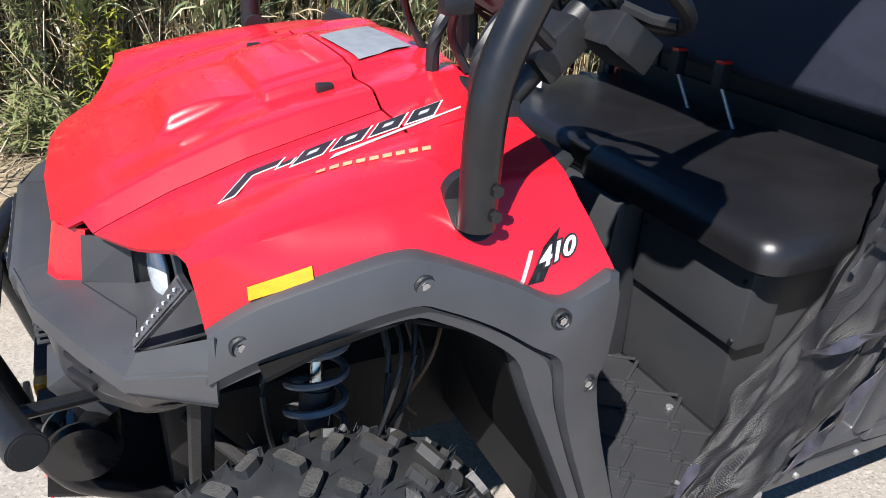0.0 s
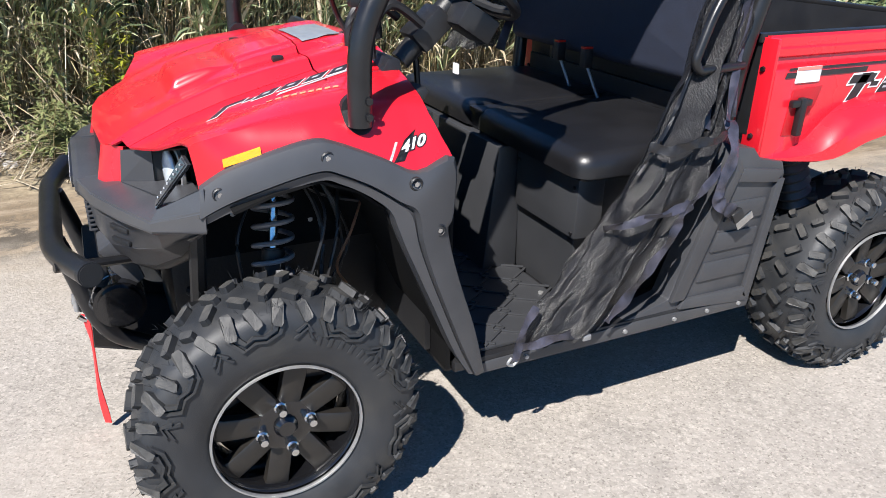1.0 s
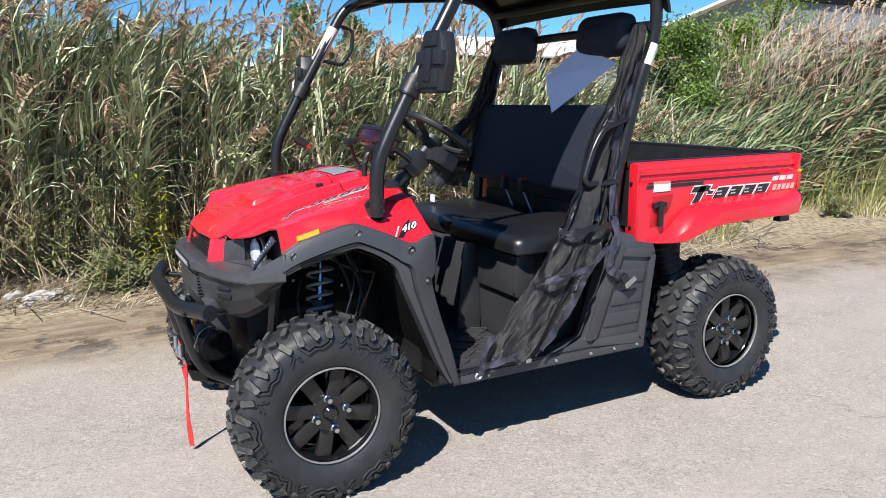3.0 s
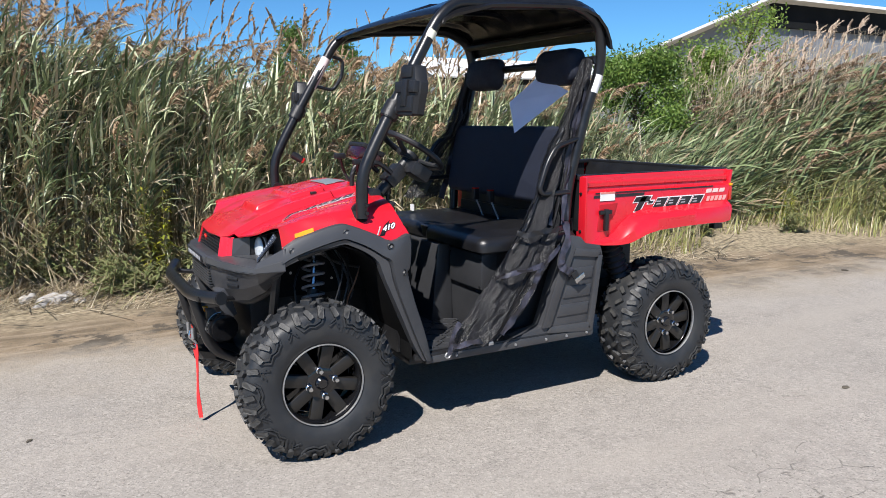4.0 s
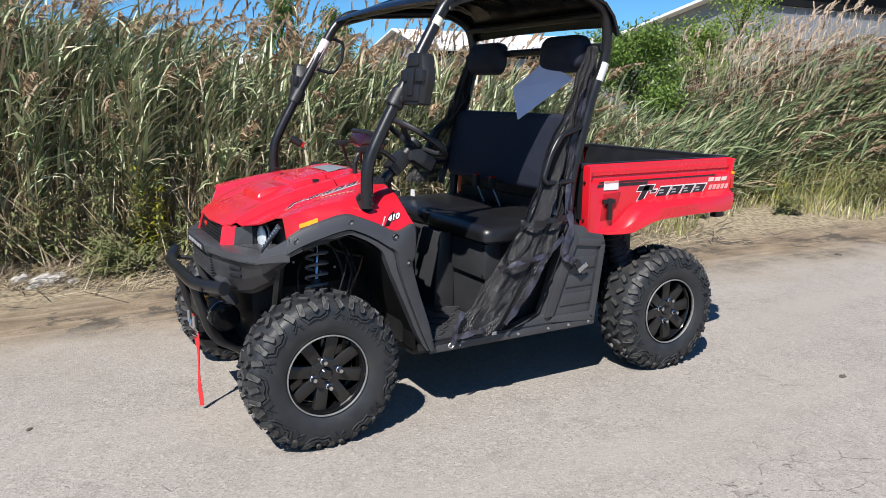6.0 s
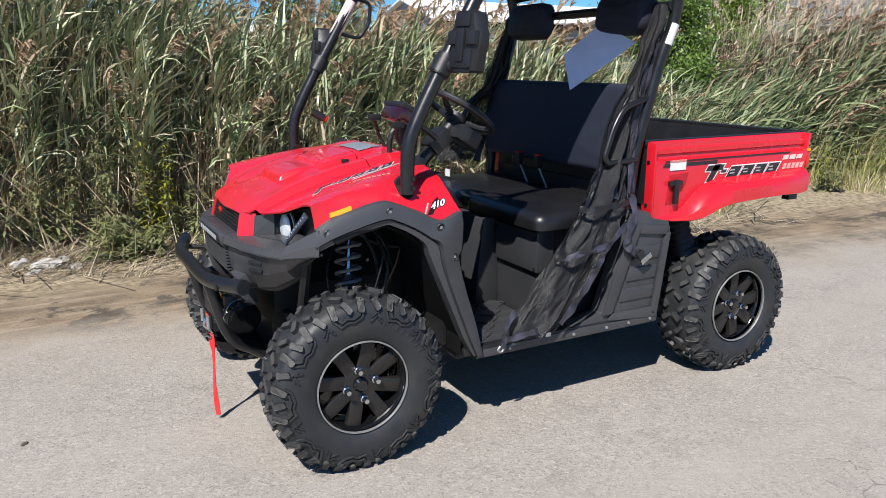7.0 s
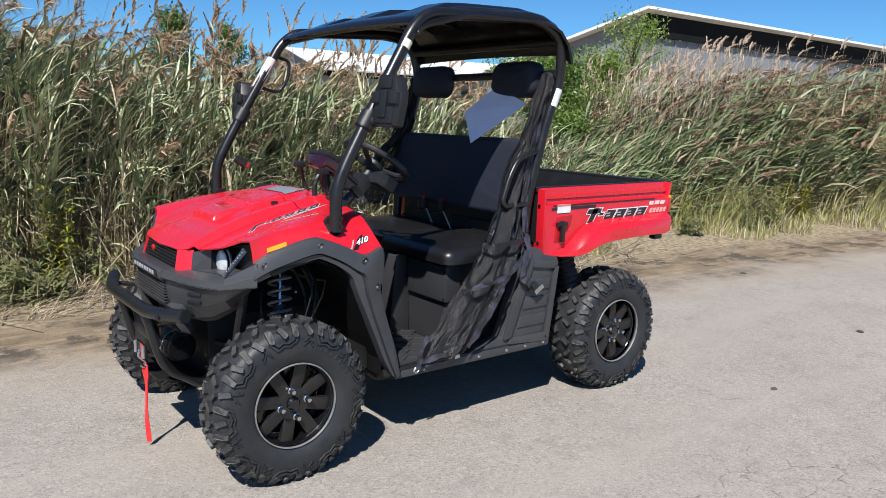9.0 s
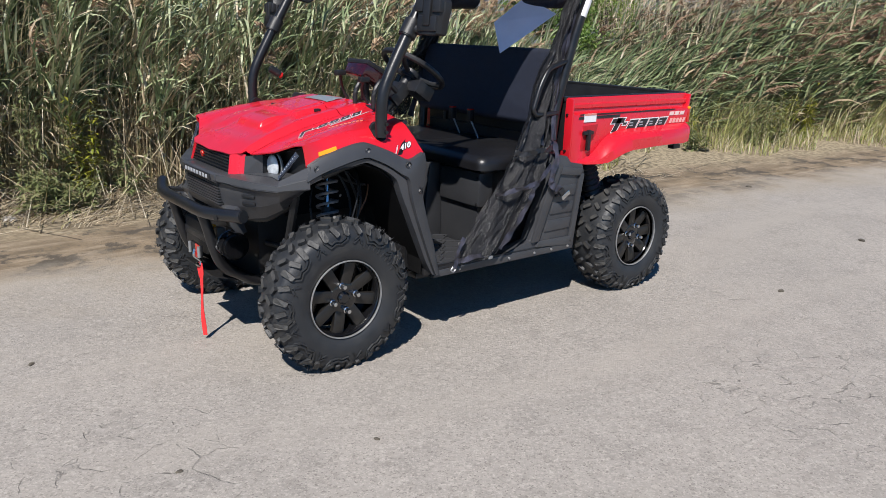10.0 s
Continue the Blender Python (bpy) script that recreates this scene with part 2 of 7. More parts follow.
# ---------------------------------------------------------------- ground
def ground_material():
    m = bpy.data.materials.new("worn_pavement_and_verge")
    m.use_nodes = True
    nt = m.node_tree
    L = nt.links.new
    b = nt.nodes["Principled BSDF"]
    tc = nt.nodes.new("ShaderNodeTexCoord")

    def noise_node(scale, detail=6, rough=0.55):
        n = nt.nodes.new("ShaderNodeTexNoise")
        n.inputs["Scale"].default_value, n.inputs["Detail"].default_value, n.inputs["Roughness"].default_value = scale, detail, rough
        L(tc.outputs["Object"], n.inputs["Vector"])
        return n.outputs[0]

    def ramp(src, lo, hi, a=0.0, z=1.0):
        n = nt.nodes.new("ShaderNodeMapRange")
        for k, v in (("From Min", lo), ("From Max", hi), ("To Min", a), ("To Max", z)):
            n.inputs[k].default_value = v
        L(src, n.inputs[0])
        return n.outputs[0]

    def mixed(fac, a, c):
        n = nt.nodes.new("ShaderNodeMix")
        n.data_type = "RGBA"
        for k, v in ((6, a), (7, c)):
            if isinstance(v, tuple):
                n.inputs[k].default_value = (*v, 1)
            else:
                L(v, n.inputs[k])
        L(fac, n.inputs[0])
        return n.outputs[2]

    def maths(op, a, c):
        n = nt.nodes.new("ShaderNodeMath")
        n.operation = op
        for k, v in enumerate((a, c)):
            if isinstance(v, (int, float)):
                n.inputs[k].default_value = v
            else:
                L(v, n.inputs[k])
        return n.outputs[0]

    # aggregate in the pavement
    vor = nt.nodes.new("ShaderNodeTexVoronoi")
    vor.inputs["Scale"].default_value = 185
    L(tc.outputs["Object"], vor.inputs["Vector"])
    sep0 = nt.nodes.new("ShaderNodeSeparateColor")
    L(vor.outputs["Color"], sep0.inputs[0])
    stones = sep0.outputs[0]
    base = mixed(ramp(noise_node(0.9), 0.35, 0.65), (0.322, 0.293, 0.260), (0.284, 0.259, 0.230))
    base = mixed(ramp(noise_node(6, 8), 0.5, 0.8), base, (0.232, 0.212, 0.190))
    base = mixed(ramp(stones, 0.80, 0.88, 0, 0.42), base, (0.46, 0.42, 0.37))
    base = mixed(ramp(stones, 0.0, 0.15, 0.7, 0.0), base, (0.13, 0.115, 0.10))
    base = mixed(ramp(noise_node(90, 3), 0.55, 0.72, 0, 0.35), base, (0.20, 0.185, 0.165))
    # coarser grit, dark and pale
    grit = nt.nodes.new("ShaderNodeTexVoronoi")
    grit.inputs["Scale"].default_value = 78
    L(tc.outputs["Object"], grit.inputs["Vector"])
    sep1 = nt.nodes.new("ShaderNodeSeparateColor")
    L(grit.outputs["Color"], sep1.inputs[0])
    base = mixed(maths("MULTIPLY", ramp(sep1.outputs[1], 0.84, 0.90, 0, 0.4), ramp(noise_node(2.6, 5), 0.4, 0.6)), base, (0.15, 0.135, 0.12))
    base = mixed(ramp(sep1.outputs[2], 0.90, 0.95, 0, 0.28), base, (0.46, 0.42, 0.37))
    base = mixed(ramp(noise_node(24, 6, 0.7), 0.50, 0.70, 0, 0.5), base, (0.215, 0.196, 0.172))
    # cracks
    warp = nt.nodes.new("ShaderNodeTexNoise")
    warp.inputs["Scale"].default_value, warp.inputs["Detail"].default_value = 2.2, 8
    L(tc.outputs["Object"], warp.inputs["Vector"])
    add = nt.nodes.new("ShaderNodeMix")
    add.data_type = "VECTOR"
    add.inputs[0].default_value = 0.28
    L(tc.outputs["Object"], add.inputs[4])
    L(warp.outputs["Color"], add.inputs[5])
    cr = nt.nodes.new("ShaderNodeTexVoronoi")
    cr.feature = "DISTANCE_TO_EDGE"
    cr.inputs["Scale"].default_value = 1.1
    L(add.outputs[1], cr.inputs["Vector"])
    line = ramp(cr.outputs["Distance"], 0.002, 0.008, 1.0, 0.0)
    broken = ramp(noise_node(0.55, 4), 0.62, 0.70)
    frayed = ramp(noise_node(9, 7, 0.7), 0.45, 0.58)
    crack = maths("MULTIPLY", maths("MULTIPLY", line, broken), frayed)
    cr2 = nt.nodes.new("ShaderNodeTexVoronoi")
    cr2.feature = "DISTANCE_TO_EDGE"
    cr2.inputs["Scale"].default_value = 8.0
    L(add.outputs[1], cr2.inputs["Vector"])
    for px, py, pr in ((-1.0, -0.95, 0.70), (1.5, -1.9, 0.85), (2.8, -2.0, 0.7)):
        dn = nt.nodes.new("ShaderNodeVectorMath")
        dn.operation = "DISTANCE"
        dn.inputs[1].default_value = (px, py, 0)
        L(tc.outputs["Object"], dn.inputs[0])
        patch = ramp(dn.outputs["Value"], pr * 0.3, pr, 1.0, 0.0)
        webs = maths("MULTIPLY", ramp(cr2.outputs["Distance"], 0.004, 0.020, 1.0, 0.0), ramp(maths("MULTIPLY", patch, frayed), 0.25, 0.7, 0.0, 0.7))
        crack = maths("MAXIMUM", crack, webs)
    base = mixed(maths("MULTIPLY", crack, 0.55), base, (0.10, 0.09, 0.075))
    # faint wheel tracks and dusty drifts
    drift = nt.nodes.new("ShaderNodeMapping")
    drift.inputs["Rotation"].default_value, drift.inputs["Scale"].default_value = (0, 0, 0.25), (0.35, 2.2, 1)
    L(tc.outputs["Object"], drift.inputs[0])
    dn = nt.nodes.new("ShaderNodeTexNoise")
    dn.inputs["Scale"].default_value, dn.inputs["Detail"].default_value = 1.0, 5
    L(drift.outputs[0], dn.inputs["Vector"])
    base = mixed(ramp(dn.outputs[0], 0.48, 0.68, 0, 0.5), base, (0.335, 0.302, 0.262))
    # verge: dirt, then dry litter
    sep = nt.nodes.new("ShaderNodeSeparateXYZ")
    L(tc.outputs["Object"], sep.inputs[0])
    edge = maths("ADD", sep.outputs[1], maths("MULTIPLY", sep.outputs[0], 0.10))
    rag = maths("ADD", edge, maths("MULTIPLY", maths("SUBTRACT", noise_node(1.3, 9, 0.65), 0.5), 1.5))
    dirt = mixed(ramp(noise_node(3.5, 8), 0.35, 0.65), (0.25, 0.19, 0.125), (0.13, 0.098, 0.064))
    dirt = mixed(ramp(noise_node(45, 4), 0.5, 0.75), dirt, (0.12, 0.10, 0.075))
    streak = nt.nodes.new("ShaderNodeMapping")
    streak.inputs["Rotation"].default_value, streak.inputs["Scale"].default_value = (0, 0, 0.12), (0.8, 5.0, 1)
    L(tc.outputs["Object"], streak.inputs[0])
    sn = nt.nodes.new("ShaderNodeTexNoise")
    sn.inputs["Scale"].default_value, sn.inputs["Detail"].default_value, sn.inputs["Roughness"].default_value = 2.4, 8, 0.65
    L(streak.outputs[0], sn.inputs["Vector"])
    dirt = mixed(ramp(sn.outputs[0], 0.48, 0.66, 0, 0.75), dirt, (0.32, 0.255, 0.18))
    damp = mixed(ramp(noise_node(2.4, 10, 0.68), 0.52, 0.57), dirt, (0.082, 0.068, 0.052))
    litter = mixed(ramp(noise_node(22, 6), 0.4, 0.66), (0.34, 0.28, 0.185), (0.13, 0.105, 0.07))
    dusty = mixed(ramp(rag, 0.5, 1.2, 0, 0.5), base, (0.30, 0.25, 0.18))
    col = mixed(ramp(rag, 1.0, 1.5), dusty, damp)
    col = mixed(ramp(rag, 1.95, 2.35), col, litter)
    L(col, b.inputs["Base Color"])
    b.inputs["Roughness"].default_value = 0.9
    b.inputs["Specular IOR Level"].default_value = 0.25
    hgt = maths("ADD", maths("ADD", maths("MULTIPLY", stones, 0.5), maths("MULTIPLY", sep1.outputs[0], 0.6)), noise_node(60, 4))
    hgt = maths("SUBTRACT", hgt, maths("MULTIPLY", crack, 3.0))
    bp = nt.nodes.new("ShaderNodeBump")
    bp.inputs["Strength"].default_value, bp.inputs["Distance"].default_value = 0.6, 0.005
    L(hgt, bp.inputs["Height"])
    L(bp.outputs[0], b.inputs["Normal"])
    return m


def build_ground():
    bm = bmesh.new()
    xs = [-900, -200, -40, -12] + [-8 + 0.5 * k for k in range(65)] + [30, 60, 200, 900]
    ys = [-900, -200, -40, -12] + [-6 + 0.5 * k for k in range(33)] + [14, 40, 200, 900]
    vs = []
    for x in xs:
        row = []
        for y in ys:
            e = y + 0.1 * x
            z = 0.0
            if -8 <= x <= 24 and -6 <= y <= 10 and e > 1.7:
                z = 0.05 * noise.noise((x * 0.8, y * 0.8, 0)) * min(1, (e - 1.7))
                if x > 3.5:
                    z += 0.10 * min(1, max(0, e - 2.0)) * min(1, (x - 3.5) / 2)
            row.append(bm.verts.new((x, y, z)))
        vs.append(row)
    for a, c in zip(vs, vs[1:]):
        for k in range(len(ys) - 1):
            bm.faces.new((a[k], c[k], c[k + 1], a[k + 1]))
    g = part("ground", bm, ground_material(), smooth=True)
    tagged(g, "pale worn pavement with a dirt and dry litter verge", "ground", kind="structure")


build_ground()


# ---------------------------------------------------------------- reeds, grass and shrubs
rng = np.random.default_rng(7)


class Blades:
    """Collects thin ribbons and stalks into one mesh."""

    def __init__(self):
        self.v, self.f, self.m, self.n = [], [], [], 0

    def ribbons(self, c, side, mats):
        """c: n x s x 3 middles; side: n x s x 3 half widths; mats: n material numbers."""
        n, s, _ = c.shape
        v = np.stack([c - side, c + side], axis=2).reshape(-1, 3)
        i = np.arange(n)[:, None] * (2 * s) + np.arange(s - 1)[None, :] * 2 + self.n
        f = np.stack([i, i + 1, i + 3, i + 2], axis=-1).reshape(-1, 4)
        self.v.append(v), self.f.append(f), self.m.append(np.repeat(mats, s - 1))
        self.n += len(v)

    def stalks(self, c, r, mats):
        n, s, _ = c.shape
        ang = np.arange(3) * 2 * np.pi / 3
        ring = np.stack([np.cos(ang), np.sin(ang), 0 * ang], axis=-1)
        v = (c[:, :, None, :] + r[:, :, None, None] * ring[None, None]).reshape(-1, 3)
        i = np.arange(n)[:, None, None] * (3 * s) + np.arange(s - 1)[None, :, None] * 3 + self.n
        k = np.arange(3)[None, None, :]
        k2 = (k + 1) % 3
        f = np.stack([i + k, i + k2, i + 3 + k2, i + 3 + k], axis=-1).reshape(-1, 4)
        self.v.append(v), self.f.append(f), self.m.append(np.repeat(mats, (s - 1) * 3))
        self.n += len(v)

    def build(self, name, materials, parent=None):
        v, f, mi = np.concatenate(self.v), np.concatenate(self.f), np.concatenate(self.m)
        me = bpy.data.meshes.new(name)
        me.vertices.add(len(v))
        me.vertices.foreach_set("co", v.astype(np.float32).ravel())
        me.loops.add(len(f) * 4)
        me.loops.foreach_set("vertex_index", f.astype(np.int32).ravel())
        me.polygons.add(len(f))
        me.polygons.foreach_set("loop_start", np.arange(0, len(f) * 4, 4, dtype=np.int32))
        me.polygons.foreach_set("material_index", mi.astype(np.int32))
        me.polygons.foreach_set("use_smooth", np.ones(len(f), dtype=bool))
        me.update(calc_edges=True)
        for m in materials:
            me.materials.append(m)
        ob = new(name, me)
        ob.parent = parent
        return ob


def leafy(name, colours, rough=0.42, through_light=0.05):
    """Thin plant tissue that lets some light through."""
    m = mat(name, colours[0], colours[-1], 7, rough=rough, island=colours, spec=0.4)
    nt = m.node_tree
    b = nt.nodes["Principled BSDF"]
    out = nt.nodes["Material Output"]
    tr = nt.nodes.new("ShaderNodeBsdfTranslucent")
    src = b.inputs["Base Color"].links[0].from_socket
    nt.links.new(src, tr.inputs[0])
    mx = nt.nodes.new("ShaderNodeMixShader")
    mx.inputs[0].default_value = through_light
    nt.links.new(b.outputs[0], mx.inputs[1])
    nt.links.new(tr.outputs[0], mx.inputs[2])
    nt.links.new(mx.outputs[0], out.inputs[0])
    return m


REED_GREEN = leafy("green_reed_leaf", [(0.046, 0.075, 0.030), (0.135, 0.182, 0.078), (0.27, 0.32, 0.155), (0.54, 0.55, 0.36)], rough=0.36, through_light=0.10)
REED_DRY = leafy("dry_reed_leaf", [(0.52, 0.43, 0.30), (0.35, 0.275, 0.175), (0.18, 0.13, 0.08), (0.64, 0.56, 0.42)])
REED_STEM = mat("reed_stem", (0.30, 0.25, 0.11), (0.17, 0.15, 0.07), 4, rough=0.5, island=[(0.22, 0.20, 0.09), (0.52, 0.42, 0.25), (0.24, 0.16, 0.09), (0.66, 0.57, 0.39)])
REED_PLUME = leafy("reed_plume", [(0.27, 0.175, 0.10), (0.40, 0.285, 0.175), (0.17, 0.10, 0.06), (0.50, 0.385, 0.255)], rough=0.8, through_light=0.15)
REEDS = [REED_GREEN, REED_DRY, REED_STEM, REED_PLUME]
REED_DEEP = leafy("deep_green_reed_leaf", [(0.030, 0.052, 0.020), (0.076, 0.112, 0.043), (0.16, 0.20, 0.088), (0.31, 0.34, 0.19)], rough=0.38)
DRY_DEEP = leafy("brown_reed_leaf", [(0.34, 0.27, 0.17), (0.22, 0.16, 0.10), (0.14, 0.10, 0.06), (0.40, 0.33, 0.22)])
PALE_STEM = mat("bleached_reed_stem", (0.50, 0.43, 0.31), (0.40, 0.33, 0.23), 4, rough=0.6, island=[(0.56, 0.48, 0.35), (0.44, 0.36, 0.25), (0.36, 0.28, 0.20)])
PALE_PLUME = leafy("bleached_reed_plume", [(0.40, 0.31, 0.23), (0.48, 0.39, 0.30), (0.28, 0.20, 0.145)], rough=0.8)
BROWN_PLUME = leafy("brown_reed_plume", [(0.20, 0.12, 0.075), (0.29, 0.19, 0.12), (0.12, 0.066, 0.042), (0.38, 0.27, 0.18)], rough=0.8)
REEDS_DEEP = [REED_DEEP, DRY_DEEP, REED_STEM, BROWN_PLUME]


def reeds(bl, xy, H, lean, green=0.7, plume=0.5, leaves=11, leaf=(0.3, 0.6), wide=0.011, low=0.22, blow=0.6, rise=(35, 75), sag=(30, 130), head=(0.14, 0.30), fluff=1.0):
    """Stalks at xy of heights H; lean: how far the tips drift along x and y, per metre; blow: how far the leaves all point downwind."""
    n = len(xy)
    t = np.linspace(0, 1, 5)
    z0 = 0.0
    way = lean + rng.normal(0, 0.10, (n, 2))
    c = np.zeros((n, 5, 3))
    c[:, :, :2] = xy[:, None, :] + way[:, None, :] * H[:, None, None] * (0.25 * t + 0.75 * t ** 2)[None, :, None]
    c[:, :, 2] = z0 + H[:, None] * (t - 0.06 * t ** 3)[None, :]
    r = (0.0042 * (1 - 0.65 * t))[None, :] * rng.uniform(0.7, 1.3, n)[:, None]
    bl.stalks(c, r, np.full(n, 2))
    # leaves
    k = leaves
    at = np.sort(rng.uniform(low, 0.98, (n, k)), axis=1)
    az = rng.uniform(0, 2 * np.pi, (n, k))
    idx = at * 4
    i0 = np.minimum(idx.astype(int), 3)
    fr = (idx - i0)[..., None]
    rows = np.arange(n)[:, None]
    p = c[rows, i0] * (1 - fr) + c[rows, i0 + 1] * fr
    p = p.reshape(-1, 3)
    at, az = at.ravel(), az.ravel()
    m = len(at)
    ln = rng.uniform(*leaf, m)
    el = np.radians(rng.uniform(*rise, m))
    droop = np.radians(rng.uniform(*sag, m))
    dirh = np.stack([np.cos(az), np.sin(az)], -1)
    dirh = dirh + np.array([0.94, -0.34]) * blow
    dirh /= np.linalg.norm(dirh, axis=1)[:, None] + 1e-6
    S = 5
    q = np.zeros((m, S, 3))
    q[:, 0] = p
    for s in range(1, S):
        e = el - droop * ((s - 0.5) / (S - 1)) ** 1.3
        step = np.stack([dirh[:, 0] * np.cos(e), dirh[:, 1] * np.cos(e), np.sin(e)], -1) * (ln / (S - 1))[:, None]
        q[:, s] = q[:, s - 1] + step
    q[:, :, 2] = np.maximum(q[:, :, 2], 0.02)
    w = np.array([0.55, 1.0, 0.9, 0.55, 0.06])[None, :] * (wide * rng.uniform(0.6, 1.25, m))[:, None]
    side = np.stack([-dirh[:, 1], dirh[:, 0], rng.normal(0, 0.45, m)], -1)
    side /= np.linalg.norm(side, axis=1)[:, None]
    dry = rng.random(m) > green * np.clip((at - 0.12) / 0.4, 0.05, 1)
    bl.ribbons(q, side[:, None, :] * w[..., None], np.where(dry, 1, 0))
    # plumes
    has = np.where(rng.random(n) < plume)[0]
    if len(has):
        g = 76
        top = c[has, 4]
        ax = c[has, 4] - c[has, 3]
        ax /= np.linalg.norm(ax, axis=1)[:, None]
        nod = (rng.normal(0, 0.22, (len(has), 2)) + way[has] * 2.0 + np.array([0.30, -0.10])) * (0.35 + 0.65 * fluff)
        length = rng.uniform(*head, len(has))
        u = np.linspace(0, 1, g)[None, :, None]
        spine = top[:, None, :] + ax[:, None, :] * length[:, None, None] * u
        spine[:, :, :2] += nod[:, None, :] * length[:, None, None] * u ** 2
        spine[:, :, 2] -= 0.30 * fluff * length[:, None] * u[..., 0] ** 2
        a2 = rng.uniform(0, 2 * np.pi, (len(has), g))
        out = np.stack([(0.6 * np.cos(a2) + nod[:, None, 0] + 0.5) * fluff, (0.6 * np.sin(a2) + nod[:, None, 1]) * fluff, rng.uniform(0.3, 1.4, a2.shape)], -1)
        out /= np.linalg.norm(out, axis=2)[..., None]
        bl_len = (rng.uniform(0.045, 0.125, a2.shape) * (1.15 - u[..., 0] * 0.85) * (0.6 + 0.4 * fluff))[..., None]
        a = spine.reshape(-1, 3)
        o = (out * bl_len).reshape(-1, 3)
        q = np.stack([a, a + o * 0.5, a + o + np.array([0.010, -0.004, -0.040]) * fluff], 1)
        q[:, 1, 2] += 0.006
        sd = np.cross(o, rng.normal(0, 1, o.shape))
        sd /= np.linalg.norm(sd, axis=1)[:, None] + 1e-6
        wd = np.array([0.0025, 0.0062, 0.0015])[None, :, None] * rng.uniform(0.7, 1.4, (len(q), 1, 1))
        bl.ribbons(q, sd[:, None, :] * wd, np.full(len(q), 3))


def front(x):
    """Where the reeds begin."""
    return np.interp(x, [-6, -1.2, 0.5, 2, 3.2, 4.2, 6, 8, 10, 14, 20], [3.8, 3.5, 3.2, 2.8, 2.55, 2.55, 2.5, 1.95, 1.5, 0.7, -0.4])


def reed_height(x):
    return np.interp(x, [-6, -1.2, 0, 1, 2, 3.2, 4.2, 5.0, 5.8, 6.8, 7.6, 9, 11, 16, 20], [2.2, 2.15, 1.86, 1.66, 1.62, 1.52, 1.35, 1.15, 1.1, 1.25, 1.85, 2.15, 2.3, 2.5, 2.6])


def build_reeds():
    # upright stand, in uneven clumps
    bl = Blades()
    n = 5500
    x = rng.uniform(-4.5, 4.8, n)
    d = rng.beta(1.0, 1.5, n) * 2.6
    x += 0.10 * np.sin(x * 17 + 3 * d) + 0.06 * np.sin(x * 41 + 7 * d)
    xy = np.stack([x, front(x) + d + 0.12 * np.sin(x * 9)], -1)
    H = (reed_height(x) + 0.05) * rng.uniform(0.72, 1.04, n)
    H[d < 0.25] *= rng.uniform(0.5, 1.0, (d < 0.25).sum())
    reeds(bl, xy, H, np.array([0.05, -0.02]), green=0.87, plume=0.10, leaves=8, leaf=(0.25, 0.55), low=0.36, blow=0.95, wide=0.0105, rise=(38, 80), sag=(5, 100), head=(0.16, 0.30), fluff=1.0)
    # bare straw between the stalks
    n = 4400
    x = rng.uniform(-4.5, 4.8, n)
    xy = np.stack([x, front(x) + rng.beta(1.0, 2.0, n) * 1.6], -1)
    reeds(bl, xy, reed_height(x) * rng.uniform(0.3, 0.9, n), np.array([0.05, -0.03]), green=0.0, plume=0.0, leaves=2, leaf=(0.12, 0.35), low=0.25, wide=0.006, rise=(0, 80), sag=(20, 120))
    # tall plumed stalks above the rest
    n = 270
    x = rng.uniform(-4, 4.4, n)
    xy = np.stack([x, front(x) + rng.uniform(0.5, 2.6, n)], -1)
    reeds(bl, xy, reed_height(x) * rng.uniform(1.0, 1.22, n), np.array([0.07, 0.0]), green=0.7, plume=1.0, leaves=5, leaf=(0.2, 0.42), low=0.6, rise=(40, 75), sag=(10, 90), blow=1.5, wide=0.010, head=(0.20, 0.34), fluff=1.2)
    n = 300
    x = rng.uniform(-4, 4.4, n)
    xy = np.stack([x, front(x) + rng.uniform(0.8, 2.6, n)], -1)
    reeds(bl, xy, reed_height(x) * rng.uniform(1.12, 1.52, n), np.array([0.03, 0.0]), green=0.3, plume=1.0, leaves=2, leaf=(0.15, 0.3), low=0.6, wide=0.007, head=(0.20, 0.34), fluff=0.28)
    ob = bl.build("reed_bed", REEDS)
    tagged(ob, "tall green and straw-coloured reeds with drooping brown plumes", "reeds", kind="stuff")
    # leaning stand beyond the truck bed
    bl = Blades()
    n = 4600
    x = 4.4 + 13 * rng.beta(1.0, 1.3, n)
    d = rng.beta(1.0, 1.35, n) * 3.0
    x += 0.20 * np.sin(x * 8 + 3 * d) + 0.10 * np.sin(x * 19 + 5 * d)
    xy = np.stack([x, front(x) + 0.35 + d + 0.15 * np.sin(x * 7)], -1)
    H = reed_height(x) * rng.uniform(0.55, 1.08, n) * np.interp(d, [0, 0.5, 1.2], [0.5, 0.8, 1.0])
    sway = np.stack([0.30 + 0.16 * np.sin(x * 1.7 + d) + 0.1 * np.sin(x * 4.1), -0.10 + 0.1 * np.sin(x * 2.9)], -1)
    for low_part in (True, False):
        k = (x < 7.2) == low_part
        reeds(bl, xy[k], H[k] * (0.85 if low_part else 1.0), sway[k], green=0.90, plume=0.0 if low_part else 0.24, leaf=(0.34, 0.70), leaves=8, wide=0.0160, blow=1.5, rise=(15, 70), sag=(10, 95), low=0.14, head=(0.20, 0.36), fluff=1.2)
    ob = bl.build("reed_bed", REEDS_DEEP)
    tagged(ob, "dense green reeds leaning in the wind behind a grass verge", "reeds", kind="stuff")
    # bleached dead stalks above them
    bl = Blades()
    n = 560
    x = 7.7 + np.where(rng.random(n) < 0.7, 2.2, 9.0) * rng.random(n)
